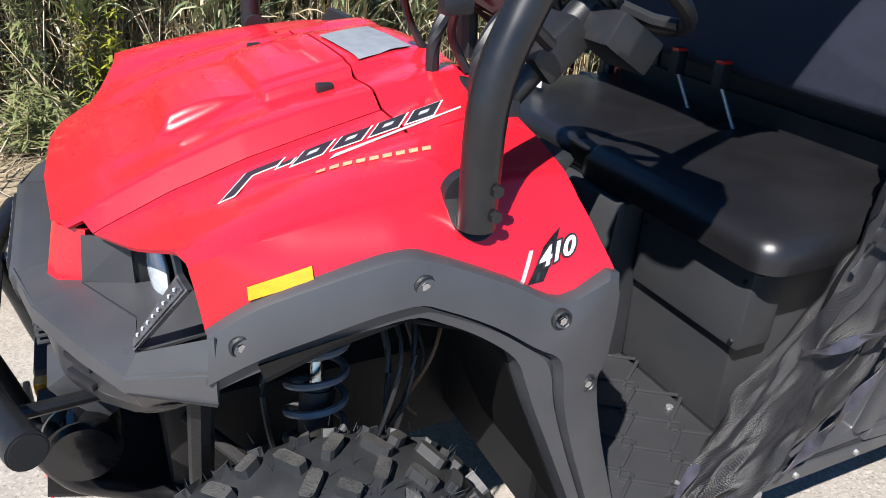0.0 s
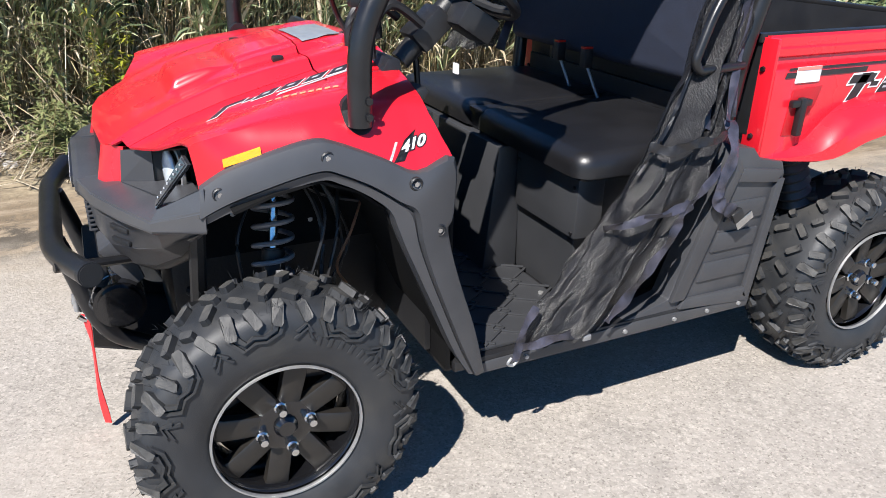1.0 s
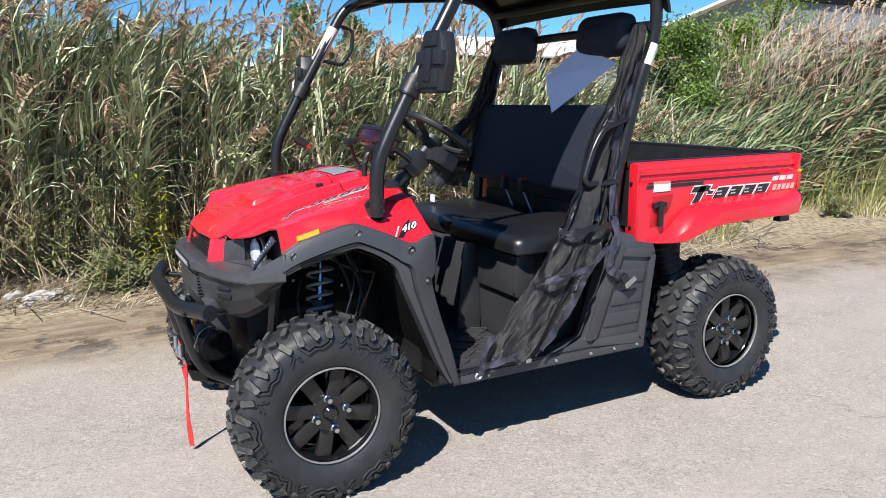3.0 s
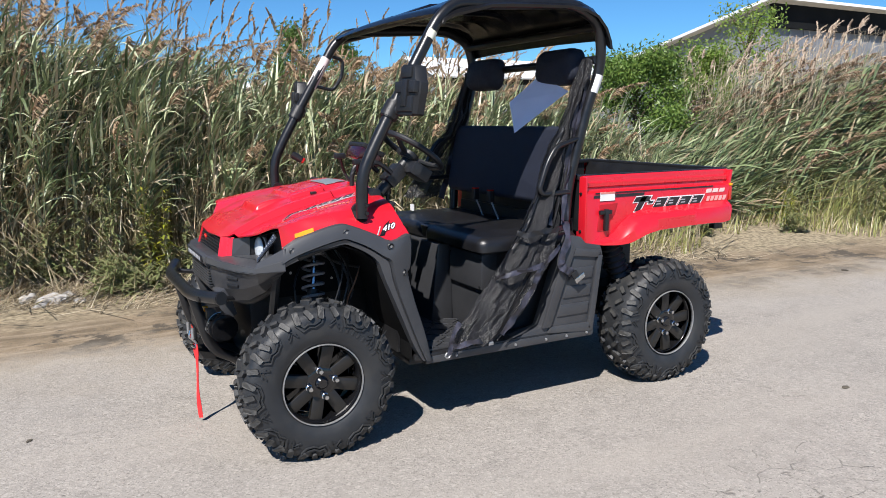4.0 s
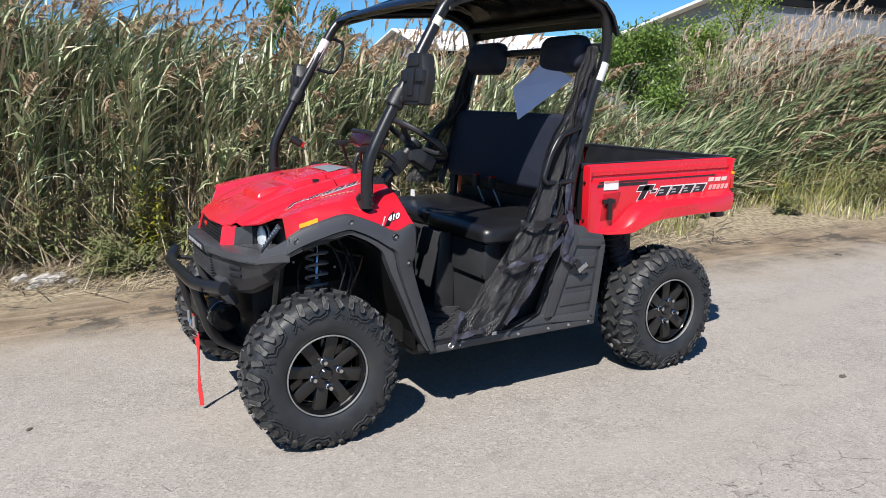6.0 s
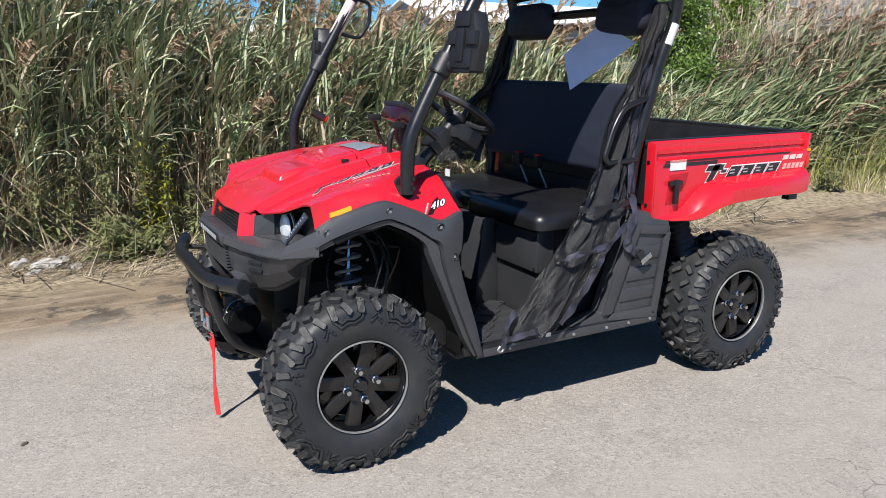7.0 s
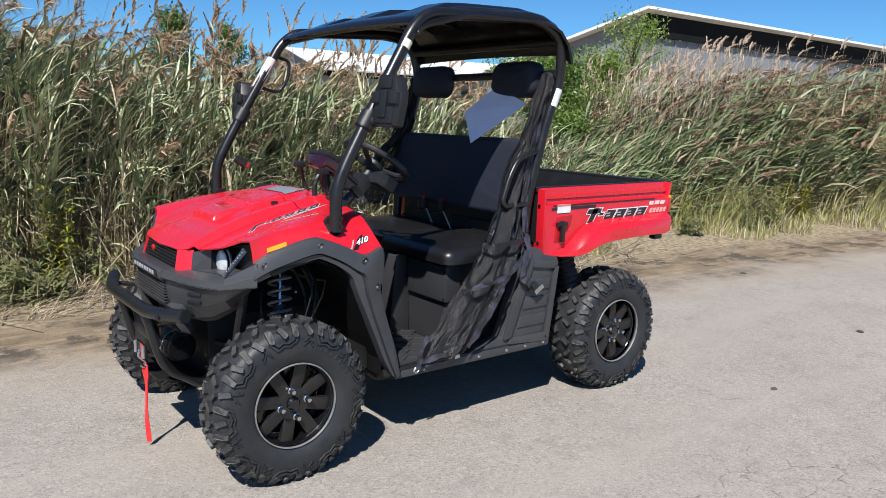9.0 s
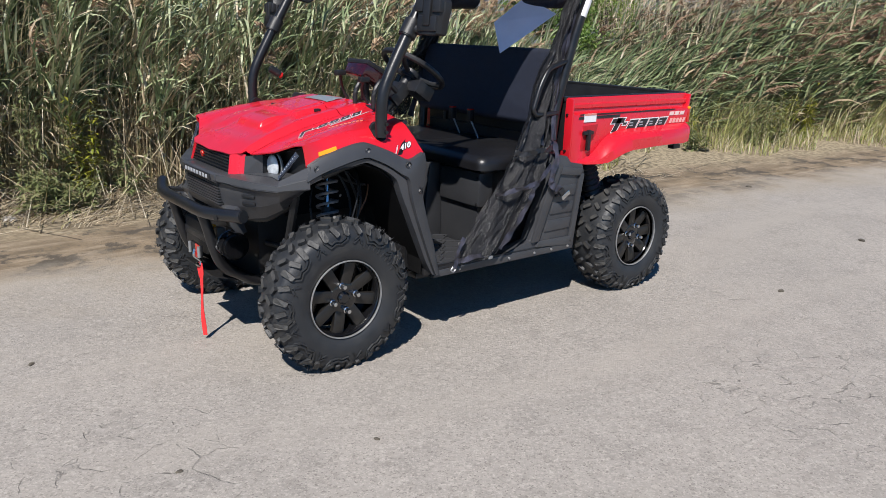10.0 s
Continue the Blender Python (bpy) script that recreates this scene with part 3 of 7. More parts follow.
    xy = np.stack([x, front(x) + rng.uniform(1.2, 3.4, n)], -1)
    reeds(bl, xy, reed_height(x) * rng.uniform(0.98, 1.28, n), np.array([0.08, 0.0]), green=0.0, plume=0.22, leaves=3, leaf=(0.12, 0.3), low=0.45, wide=0.006, blow=1.2, fluff=0.5)
    tagged(bl.build("dead_reeds", [REED_DRY, REED_DRY, PALE_STEM, PALE_PLUME]), "bleached dead reed stalks above the green stand", "reeds", kind="stuff")


build_reeds()

GRASS = leafy("verge_grass", [(0.18, 0.205, 0.055), (0.31, 0.29, 0.10), (0.11, 0.155, 0.036), (0.42, 0.36, 0.17)])


def grass(n, xr, off, height, green, lean=(0.1, -0.05), seedling=0.006):
    bl = Blades()
    x = rng.uniform(*xr, n)
    y = front(x) + rng.uniform(*off, n) + 0.25 * np.sin(x * 2.3) + 0.15 * np.sin(x * 5.1)
    h = rng.uniform(*height, n)
    az = rng.uniform(0, 2 * np.pi, n)
    bend = rng.uniform(0.1, 0.8, n)
    t = np.linspace(0, 1, 4)
    c = np.zeros((n, 4, 3))
    c[:, :, 0] = x[:, None] + (np.cos(az) * bend + lean[0])[:, None] * h[:, None] * t ** 2
    c[:, :, 1] = y[:, None] + (np.sin(az) * bend + lean[1])[:, None] * h[:, None] * t ** 2
    c[:, :, 2] = h[:, None] * (t - 0.25 * bend[:, None] * t ** 2) + 0.0
    sd = np.stack([-np.sin(az), np.cos(az), 0 * az], -1)
    w = np.array([1, 0.9, 0.6, 0.1])[None, :] * (seedling * rng.uniform(0.5, 1.2, n))[:, None]
    bl.ribbons(c, sd[:, None, :] * w[..., None], np.where(rng.random(n) < green, 0, 1))
    return bl


v_grass = grass(10500, (3.2, 15), (-0.35, 0.9), (0.05, 0.34), 0.66)
tagged(v_grass.build("verge_grass", [GRASS, REED_DRY]), "pale yellow-green grass along the pavement's edge", "grass", kind="stuff")
v_tall = grass(9500, (3.6, 16), (0.1, 1.5), (0.25, 0.85), 0.88, lean=(0.25, -0.1), seedling=0.005)
tagged(v_tall.build("verge_grass", [GRASS, REED_DRY]), "taller green grass between verge and reeds", "grass", kind="stuff")
v_litter = grass(3600, (-4.5, 4.5), (-0.45, 0.6), (0.04, 0.17), 0.12, lean=(0.4, -0.5))
tagged(v_litter.build("dry_grass", [GRASS, REED_DRY]), "dry straw and thin grass at the foot of the reeds", "grass", kind="stuff")


v_matted = grass(4200, (-4.5, 3.2), (-0.80, 0.15), (0.03, 0.12), 0.05, lean=(1.2, -1.2), seedling=0.0045)
tagged(v_matted.build("matted_straw", [GRASS, REED_DRY]), "matted pale straw lying before the reeds", "straw", kind="stuff")


def build_fallen():
    """Broken straw lying on the dirt."""
    bl = Blades()
    n = 4600
    x = rng.uniform(-4, 5, n)
    y = front(x) - rng.beta(1, 2.0, n) * 1.6 + 0.3
    az = rng.normal(0.2, 0.9, n)
    ln = rng.uniform(0.08, 0.55, n)
    tilt = rng.uniform(0, 0.32, n)
    t = np.linspace(0, 1, 3)
    c = np.zeros((n, 3, 3))
    c[:, :, 0] = x[:, None] + np.cos(az)[:, None] * ln[:, None] * t
    c[:, :, 1] = y[:, None] + np.sin(az)[:, None] * ln[:, None] * t
    c[:, :, 2] = 0.012 + (0.05 * noise_field(x, y) * np.clip(y + 0.1 * x - 1.7, 0, 1))[:, None] + (tilt * ln)[:, None] * t
    bl.stalks(c, np.tile(rng.uniform(0.0025, 0.0055, n)[:, None], (1, 3)), np.full(n, 1))
    # broken reeds leaning out of the stand
    n = 420
    x = rng.uniform(-3.4, 1.6, n)
    y = front(x) + rng.uniform(-0.1, 0.5, n)
    az = rng.normal(-0.9, 0.6, n)
    ln = rng.uniform(0.5, 1.3, n)
    c = np.zeros((n, 3, 3))
    c[:, :, 0] = x[:, None] + np.cos(az)[:, None] * ln[:, None] * t * 0.75
    c[:, :, 1] = y[:, None] + np.sin(az)[:, None] * ln[:, None] * t * 0.45
    c[:, :, 2] = (rng.uniform(0.1, 0.75, n)[:, None] * (1 - t)) + 0.02
    bl.stalks(c, np.full((n, 3), 0.0048), rng.integers(1, 3, n))
    tagged(bl.build("fallen_straw", REEDS), "broken reed stalks and straw fallen on the dirt", "straw", kind="stuff")


def noise_field(x, y):
    return np.array([noise.noise((a * 0.8, b * 0.8, 0)) for a, b in zip(x, y)])


build_fallen()

BARK = mat("bark", (0.10, 0.075, 0.05), (0.06, 0.045, 0.03), 20, rough=0.85, bump=0.5, bscale=60)
FOLIAGE = leafy("shrub_leaf", [(0.05, 0.10, 0.02), (0.09, 0.15, 0.03), (0.13, 0.20, 0.045)], through_light=0.3)
FOLIAGE_LIGHT = leafy("light_shrub_leaf", [(0.11, 0.19, 0.03), (0.18, 0.28, 0.05), (0.28, 0.33, 0.08)], through_light=0.35)
FOLIAGE_MID = leafy("mid_shrub_leaf", [(0.06, 0.12, 0.022), (0.11, 0.19, 0.036), (0.20, 0.27, 0.06)], through_light=0.25)
YELLOW_LEAF = leafy("yellow_weed_leaf", [(0.26, 0.28, 0.03), (0.36, 0.34, 0.04), (0.20, 0.24, 0.04)], through_light=0.3)
GOLDENROD = leafy("weed_leaf", [(0.11, 0.145, 0.055), (0.19, 0.22, 0.09), (0.30, 0.28, 0.14)], through_light=0.2)


def tree(name, base, height, width, low, count, leaf, foliage, label, category, seed):
    """Tapered trunk, limbs and a crown of small leaves in uneven clumps."""
    r = np.random.default_rng(seed)
    bm = bmesh.new()
    b = Vector(base)
    top = b + Vector((0.05 * width, 0, height * 0.9))
    add_tube(bm, spline([b, b + Vector((0.03 * width, 0.02, height * 0.35)), b + Vector((-0.03 * width, 0, height * 0.65)), top], 5), 0.028 * height, 7,
             taper=[1 - 0.055 * k for k in range(17)])
    tips = []
    for k in range(16):
        z = height * (low + (0.9 - low) * k / 15)
        a = k * 2.4 + r.uniform(-0.4, 0.4)
        fall = 1 - 0.55 * abs((z / height - low) / (1 - low) - 0.35) * 2
        reach = width * 0.5 * max(0.25, fall) * r.uniform(0.7, 1.1)
        p = b + Vector((0, 0, z * 0.82))
        e = b + Vector((math.cos(a) * reach, math.sin(a) * reach, z + 0.12 * height * r.uniform(0.2, 1)))
        mid = (p + e) / 2 + Vector((0, 0, 0.05 * height))
        add_tube(bm, spline([p, mid, e], 4), 0.009 * height, 5, taper=[1 - 0.1 * q for q in range(9)])
        tips += [mid * 0.45 + e * 0.55, e, (e + top) / 2 if k > 8 else e + Vector((0, 0, 0.05 * height))]
    root = part("trunk", bm, BARK)
    root.name = name
    tagged(root, label, category)
    t = np.array([tuple(v) for v in tips])
    c = t[r.integers(0, len(t), count)] + r.normal(0, 1, (count, 3)) * np.array([width * 0.085, width * 0.085, height * 0.045])
    ax = r.normal(0, 1, (count, 3)) + np.array([0, 0, -0.2])
    ax /= np.linalg.norm(ax, axis=1)[:, None]
    sd = np.cross(ax, r.normal(0, 1, (count, 3)))
    sd /= np.linalg.norm(sd, axis=1)[:, None]
    ln = leaf * r.uniform(0.6, 1.4, count)
    q = c[:, None, :] + ax[:, None, :] * (ln[:, None] * np.array([0, 0.5, 1]))[..., None]
    w = np.array([0.12, 0.5, 0.08])[None, :] * (ln * 0.45)[:, None]
    bl = Blades()
    bl.ribbons(q, sd[:, None, :] * w[..., None], np.zeros(count, dtype=int))
    bl.build("crown", [foliage], root)
    return root


tree("shrub", (7.5, 5.7, 0), 2.4, 2.0, 0.10, 30000, 0.052, FOLIAGE_MID, "bright yellow-green leafy shrub growing among the reeds", "shrub", 3)
tree("shrub", (9.1, 5.8, 0), 2.5, 1.3, 0.10, 15000, 0.052, FOLIAGE_LIGHT, "narrow light green shrub beside the tall reeds", "shrub", 9)
tree("young_tree", (15.1, 10.0, 0), 4.1, 2.7, 0.3, 5200, 0.075, FOLIAGE_LIGHT, "sparse light green young tree before a grey barn", "tree", 5)
tree("broadleaf_tree", (11.0, 34.6, 0), 6.0, 2.4, 0.35, 5000, 0.16, FOLIAGE, "distant green tree behind the reeds", "tree", 6)
tree("broadleaf_tree", (13.6, 34.0, 0), 5.5, 1.9, 0.35, 3600, 0.15, FOLIAGE, "smaller distant green tree behind the reeds", "tree", 16)


def weed(base, height, seed, yellow=False):
    """A leafy stalk with narrow leaves, as goldenrod grows."""
    r = np.random.default_rng(seed)
    bl = Blades()
    stalks = 7
    for k in range(stalks):
        h = height * r.uniform(0.6, 1.05)
        d = r.normal(0, 0.16, 2)
        t = np.linspace(0, 1, 5)
        o = np.array(base[:2]) + r.normal(0, 0.07, 2)
        c = np.zeros((1, 5, 3))
        c[0, :, 0], c[0, :, 1], c[0, :, 2] = o[0] + d[0] * h * t ** 1.5, o[1] + d[1] * h * t ** 1.5, h * t
        bl.stalks(c, (0.004 * (1 - 0.6 * t))[None, :], np.array([1]))
        m = 60
        u = r.uniform(0.12, 1, m)
        p = np.stack([np.interp(u, t, c[0, :, i]) for i in range(3)], -1)
        a = r.uniform(0, 2 * np.pi, m)
        ln = 0.11 * r.uniform(0.5, 1.2, m) * (1.15 - 0.6 * u)
        e = r.uniform(-0.2, 0.8, m)
        dr = np.stack([np.cos(a) * np.cos(e), np.sin(a) * np.cos(e), np.sin(e)], -1)
        q = p[:, None, :] + dr[:, None, :] * (ln[:, None] * np.array([0, 0.4, 1]))[..., None]
        q[:, 2, 2] -= 0.02
        sd = np.stack([-np.sin(a), np.cos(a), 0 * a], -1)
        w = np.array([0.2, 1, 0.1])[None, :] * (ln * 0.11)[:, None]
        bl.ribbons(q, sd[:, None, :] * w[..., None], np.zeros(m, dtype=int))
    ob = bl.build("weed", [YELLOW_LEAF if yellow else GOLDENROD, REED_STEM])
    return tagged(ob, "yellow-leaved weed growing at the verge" if yellow else "leafy green weed growing at the verge", "weed", group="weeds at the verge")


for k, (wx, wy, wh) in enumerate([(-0.42, 3.15, 0.95), (-0.75, 3.3, 0.7), (-0.2, 3.2, 0.75), (-0.36, 2.85, 0.25), (0.15, 3.1, 0.5), (-0.95, 3.35, 0.6),
                                  (-0.55, 2.75, 0.35), (-1.25, 3.3, 0.7), (-0.28, 2.7, 0.28), (5.3, 2.3, 0.5), (7.6, 1.9, 0.85), (7.9, 1.85, 0.7), (6.6, 2.1, 0.5)]):
    weed((wx, wy), wh, 40 + k)
for k, (wx, wy, wh) in enumerate([(8.75, 2.0, 0.85), (8.5, 2.1, 0.7), (8.95, 1.95, 0.65), (6.9, 2.45, 0.5), (-0.1, 3.2, 0.85)]):
    weed((wx, wy), wh, 70 + k, True)


# ---------------------------------------------------------------- far buildings
METAL_GREY = mat("grey_metal_cladding", (0.21, 0.22, 0.24), (0.18, 0.19, 0.205), 0.4, rough=0.5, stains=(0.16, 0.17, 0.185), sscale=0.3)
METAL_WHITE = mat("white_metal_roofing", (0.75, 0.75, 0.75), (0.68, 0.69, 0.7), 0.5, rough=0.45)
METAL_DARK = mat("near_black_matt", (0.008, 0.009, 0.010), (0.012, 0.013, 0.014), 0.5, rough=0.8, spec=0.1)


def build_barn():
    barn = tagged(new("barn"), "grey metal barn with a white roof edge", "barn")
    barn.location = (34.2, 24.7, 0)
    L, W, H, H2 = 48, 15, 7.55, 4.1
    bm = bmesh.new()
    v = [bm.verts.new(c) for c in ((0, 0, 0), (L, 0, 0), (L, W, 0), (0, W, 0), (0, 0, H - 0.15), (L, 0, H - 0.15), (L, W, H2 - 0.15), (0, W, H2 - 0.15))]
    for f in ((0, 1, 5, 4), (1, 2, 6, 5), (2, 3, 7, 6), (3, 0, 4, 7), (3, 2, 1, 0), (4, 5, 6, 7)):
        bm.faces.new([v[i] for i in f])
    part("wall", bm, METAL_GREY, barn, smooth=False)
    rib = finish(box((-0.06, -0.05, 0), (0.06, 0.0, H - 1.5)), "cladding_rib", METAL_GREY, smooth=False)
    for k in range(40):
        o = new("cladding_rib", rib)
        o.parent = barn
        o.location = (0.6 + 1.2 * k, 0, 0)
    # near-black matt strip along the top of the front wall
    part("eave_band", box((0.02, -0.22, H - 1.45), (L, -0.02, H - 0.16)), METAL_DARK, barn, "dark band under the eave", smooth=False)
    rows = []
    for x in (-0.7, L + 0.5):
        rows.append([(x, -0.75, H + 0.06), (x, W + 0.5, H2 - 0.06)])
    part("roof", grid(rows, 0.16), METAL_WHITE, barn, "white roof with a bright edge", smooth=False)


def build_warehouse():
    wh = tagged(new("warehouse"), "long pale warehouse with a white roof in the distance", "warehouse")
    wh.location = (42.5, 77, 0)
    L, W, eave, ridge = 44, 18, 6.5, 9.35
    bm = bmesh.new()
    for x0, x1, y0, y1 in ((0, L, 0.6, W - 0.6),):
        v = [bm.verts.new(c) for c in ((x0, y0, 0), (x1, y0, 0), (x1, y1, 0), (x0, y1, 0), (x0, y0, eave), (x1, y0, eave), (x1, y1, eave), (x0, y1, eave), (x0, W / 2, ridge - 0.3), (x1, W / 2, ridge - 0.3))]
        for f in ((0, 1, 5, 4), (1, 2, 6, 9, 5), (2, 3, 7, 6), (3, 0, 4, 8, 7), (3, 2, 1, 0)):
            bm.faces.new([v[i] for i in f])
    part("wall", bm, METAL_GREY, wh, smooth=False)
    part("roof", grid([[(x, -0.3, eave - 0.05), (x, W / 2, ridge), (x, W + 0.3, eave - 0.05)] for x in (-0.8, L + 0.8)], 0.2), METAL_WHITE, wh, "white metal roof", smooth=False)
    rib = finish(box((-0.05, -0.3, 0), (0.05, 0.1, 0.07)), "roof_seam", METAL_WHITE, smooth=False)
    slope = math.atan2(ridge - eave, W / 2)
    for k in range(22):
        o = new("roof_seam", rib)
        o.parent = wh
        o.matrix_basis = Matrix.Translation((1 + 2 * k, -0.25, eave + 0.0)) @ Matrix.Rotation(slope, 4, "X") @ Matrix.Diagonal((1, 23, 1, 1)) @ Matrix.Translation((0, 0.3, 0))
    part("eave_band", box((0, 0.35, eave - 0.9), (L, 0.58, eave - 0.2)), METAL_DARK, wh, "dark band under the eave", smooth=False)
    for k in range(7):
        part("window", box((3 + 6 * k, 0.5, 3.4), (6.6 + 6 * k, 0.58, 4.9)), METAL_DARK, wh, smooth=False)


def build_shed():
    shed = tagged(new("shed"), "low white-roofed shed far behind the reeds", "shed")
    shed.location = (18.5, 91, 0)
    part("wall", box((0, 0, 0), (9, 7, 4.6)), METAL_GREY, shed, smooth=False)
    part("roof", grid([[(x, -0.5, 4.6), (x, 3.5, 6.1), (x, 7.5, 4.6)] for x in (-0.4, 9.4)], 0.15), METAL_WHITE, shed, "white metal roof", smooth=False)


build_barn()
build_warehouse()
build_shed()


# ---------------------------------------------------------------- utility vehicle
utv = tagged(new("utility_vehicle"), "red two-seat utility vehicle with black roof and knobbly tyres", "utility vehicle")

# hood and fender surface: sections across the vehicle at stations along x
SX = [-0.28, -0.20, -0.11, 0.0, 0.10, 0.20, 0.30, 0.36, 0.44]
SY = [0.0, 0.13, 0.255, 0.29, 0.40, 0.50, 0.565]
SZ = [[0.846, 0.896, 0.940, 0.984, 1.012, 1.034, 1.054, 1.058, 1.040],
      [0.846, 0.896, 0.940, 0.984, 1.010, 1.032, 1.052, 1.056, 1.038],
      [0.842, 0.892, 0.934, 0.974, 1.000, 1.020, 1.040, 1.044, 1.030],
      [0.826, 0.868, 0.908, 0.946, 0.973, 0.999, 1.026, 1.036, 1.022],
      [0.824, 0.866, 0.912, 0.949, 0.975, 0.996, 1.014, 1.016, 1.008],
      [0.830, 0.880, 0.928, 0.958, 0.978, 0.993, 1.000, 1.000, 0.994],
      [0.832, 0.886, 0.930, 0.954, 0.970, 0.980, 0.984, 0.984, 0.980]]
TOP_X = [-0.13, -0.06, 0.03, 0.105, 0.15, 0.235, 0.309, 0.392, 0.43]      # top of the dark cladding
TOP_Z = [0.842, 0.880, 0.910, 0.928, 0.920, 0.885, 0.851, 0.874, 0.874]
SIDE_X = [-0.13, 0.0, 0.126, 0.298, 0.36, 0.49]
SIDE_Y = [0.575, 0.612, 0.635, 0.672, 0.672, 0.660]


def smoothstep(a, b, x):
    t = min(1, max(0, (x - a) / (b - a)))
    return t * t * (3 - 2 * t)


def bulge(x, y):
    """Raised pads, scoops and creases of the hood."""
    ay = abs(y)
    z = 0.0
    # a narrow raised pad in front, stepping up to a broader one behind it
    z -= 0.010 * (1 - smoothstep(0.16, 0.25, ay)) * smoothstep(-0.2, -0.12, x)
    z += 0.024 * smoothstep(-0.104, -0.080, x) * (1 - smoothstep(0.108, 0.122, ay)) * (1 - 0.85 * smoothstep(-0.06, 0.06, x))
    z += 0.014 * smoothstep(0.052, 0.064, x) * (1 - smoothstep(0.153, 0.163, ay)) * (1 - smoothstep(0.20, 0.34, x))
    # groove along the fender
    d = ay - (0.43 - 0.10 * (x + 0.1))
    z -= 0.006 * math.exp(-(d / 0.012) ** 2) * smoothstep(-0.1, 0.0, x) * (1 - smoothstep(0.2, 0.3, x))
    return z


def hood_z(x, y):
    ay = abs(y)
    col = [lerp(x, SX, r) for r in SZ]
    return lerp(ay, SY, col) + bulge(x, y)


def body_point(x, v):
    """v: 0 to 0.565 is the distance from the centre; beyond it runs down the fender's side to 1."""
    s = -1 if v < 0 else 1
    a = abs(v)
    if a <= 0.565:
        return Vector((x, s * a, hood_z(x, a)))
    t = (a - 0.565) / (1 - 0.565)
    y, z = flank(x, t)
    return Vector((x, s * y, z))


def flank(x, t):
    """The fender's slanted side from the crest, t = 0, to the cladding, t = 1."""
    z0, z1 = hood_z(x, 0.565), lerp(x, TOP_X, TOP_Z) - 0.012
    y1 = lerp(x, SIDE_X, SIDE_Y) - 0.012
    return 0.565 + (y1 - 0.565) * (0.62 * t + 0.38 * math.sin(t * math.pi / 2)), z0 + (z1 - z0) * (0.58 * t + 0.42 * t * t)


def side_y(x, z):
    """How far out the fender's side lies at a height."""
    lo, hi = 0.0, 1.0
    for _ in range(18):
        t = (lo + hi) / 2
        lo, hi = (t, hi) if flank(x, t)[1] > z else (lo, t)
    return flank(x, lo)[0]


def wrapped(bm, s, off):
    """Lays a flat print or badge on the fender's side."""
    bmesh.ops.triangulate(bm, faces=bm.faces)
    bmesh.ops.subdivide_edges(bm, edges=bm.edges, cuts=5, use_grid_fill=True)
    for q in bm.verts:
        q.co.y = s * (side_y(q.co.x, q.co.z) + off)
    return bm


def body_front(a):
    return lerp(a, [0, 0.19, 0.20, 0.262, 0.264, 0.50, 0.55, 0.60, 1], [-0.278, -0.268, -0.268, -0.245, -0.225, -0.130, -0.122, -0.122, -0.112])


def body_rear(a):
    return lerp(a, [0, 0.3, 0.45, 0.565, 0.7, 0.85, 1], [0.388, 0.380, 0.366, 0.356, 0.360, 0.374, 0.396])


def body_strip(v0, v1, nv, x0=None, x1=None, nx=44, thick=0.006):
    rows = []
    for j in range(nv + 1):
        v = v0 + (v1 - v0) * j / nv
        a = abs(v)
        f = body_front(a) if x0 is None else max(x0, body_front(a))
        r = body_rear(a) if x1 is None else min(x1, body_rear(a))
        rows.append([body_point(f + (r - f) * k / nx, v) for k in range(nx + 1)])
    return grid(rows, thick)


hood = part("hood", body_strip(-0.290, 0.290, 116, x1=0.205, nx=84), RED, utv, "glossy red plastic hood with raised pads", angle=50)
part("rear_hood_panel", body_strip(-0.400, 0.400, 50, x0=0.209, nx=24), RED, utv, "red panel behind the hood", angle=50)


def fender_bm(side):
    rows = []
    vs = [0.293 + (0.565 - 0.293) * k / 14 for k in range(15)] + [0.565 + 0.435 * k / 18 for k in range(1, 19)]
    for v in vs:
        f = body_front(v)
        r = min(body_rear(v), 0.205) if v < 0.40 else body_rear(v)
        rows.append([body_point(f + (r - f) * k / 44, v * side) for k in range(45)])
    return grid(rows, 0.006, out=(0, side, 1))


for s in (-1, 1):
    part("fender", fender_bm(s), RED, utv, "glossy red front fender", angle=50)

# red legs that run down beside the upper grille
leg = grid([[(-0.266 - 0.004 * k, -0.196 - 0.004 * k, 0.853 - 0.0168 * k) for k in range(6)],
            [(-0.258 - 0.003 * k, -0.232 - 0.002 * k, 0.855 - 0.0168 * k) for k in range(6)],
            [(-0.224 - 0.003 * k, -0.265 + 0.0 * k, 0.856 - 0.0166 * k) for k in range(6)]], 0.010, out=(-1, -0.4, 0))
both("hood_leg", leg, RED, hood)


# dark fascia and cheeks
def faces_bm(verts, faces, thick=0.0, bevel=0.0, out=(-1, 0, 0.5)):
    bm = bmesh.new()
    v = [bm.verts.new(c) for c in verts]
    for f in faces:
        bm.faces.new([v[i] for i in f])
    if thick:
        thicken(bm, thick, out)
    if bevel:
        bmesh.ops.bevel(bm, geom=[e for e in bm.edges if len(e.link_faces) == 2 and e.calc_face_angle(0) > 0.3], offset=bevel, segments=2, affect="EDGES")
    return bm


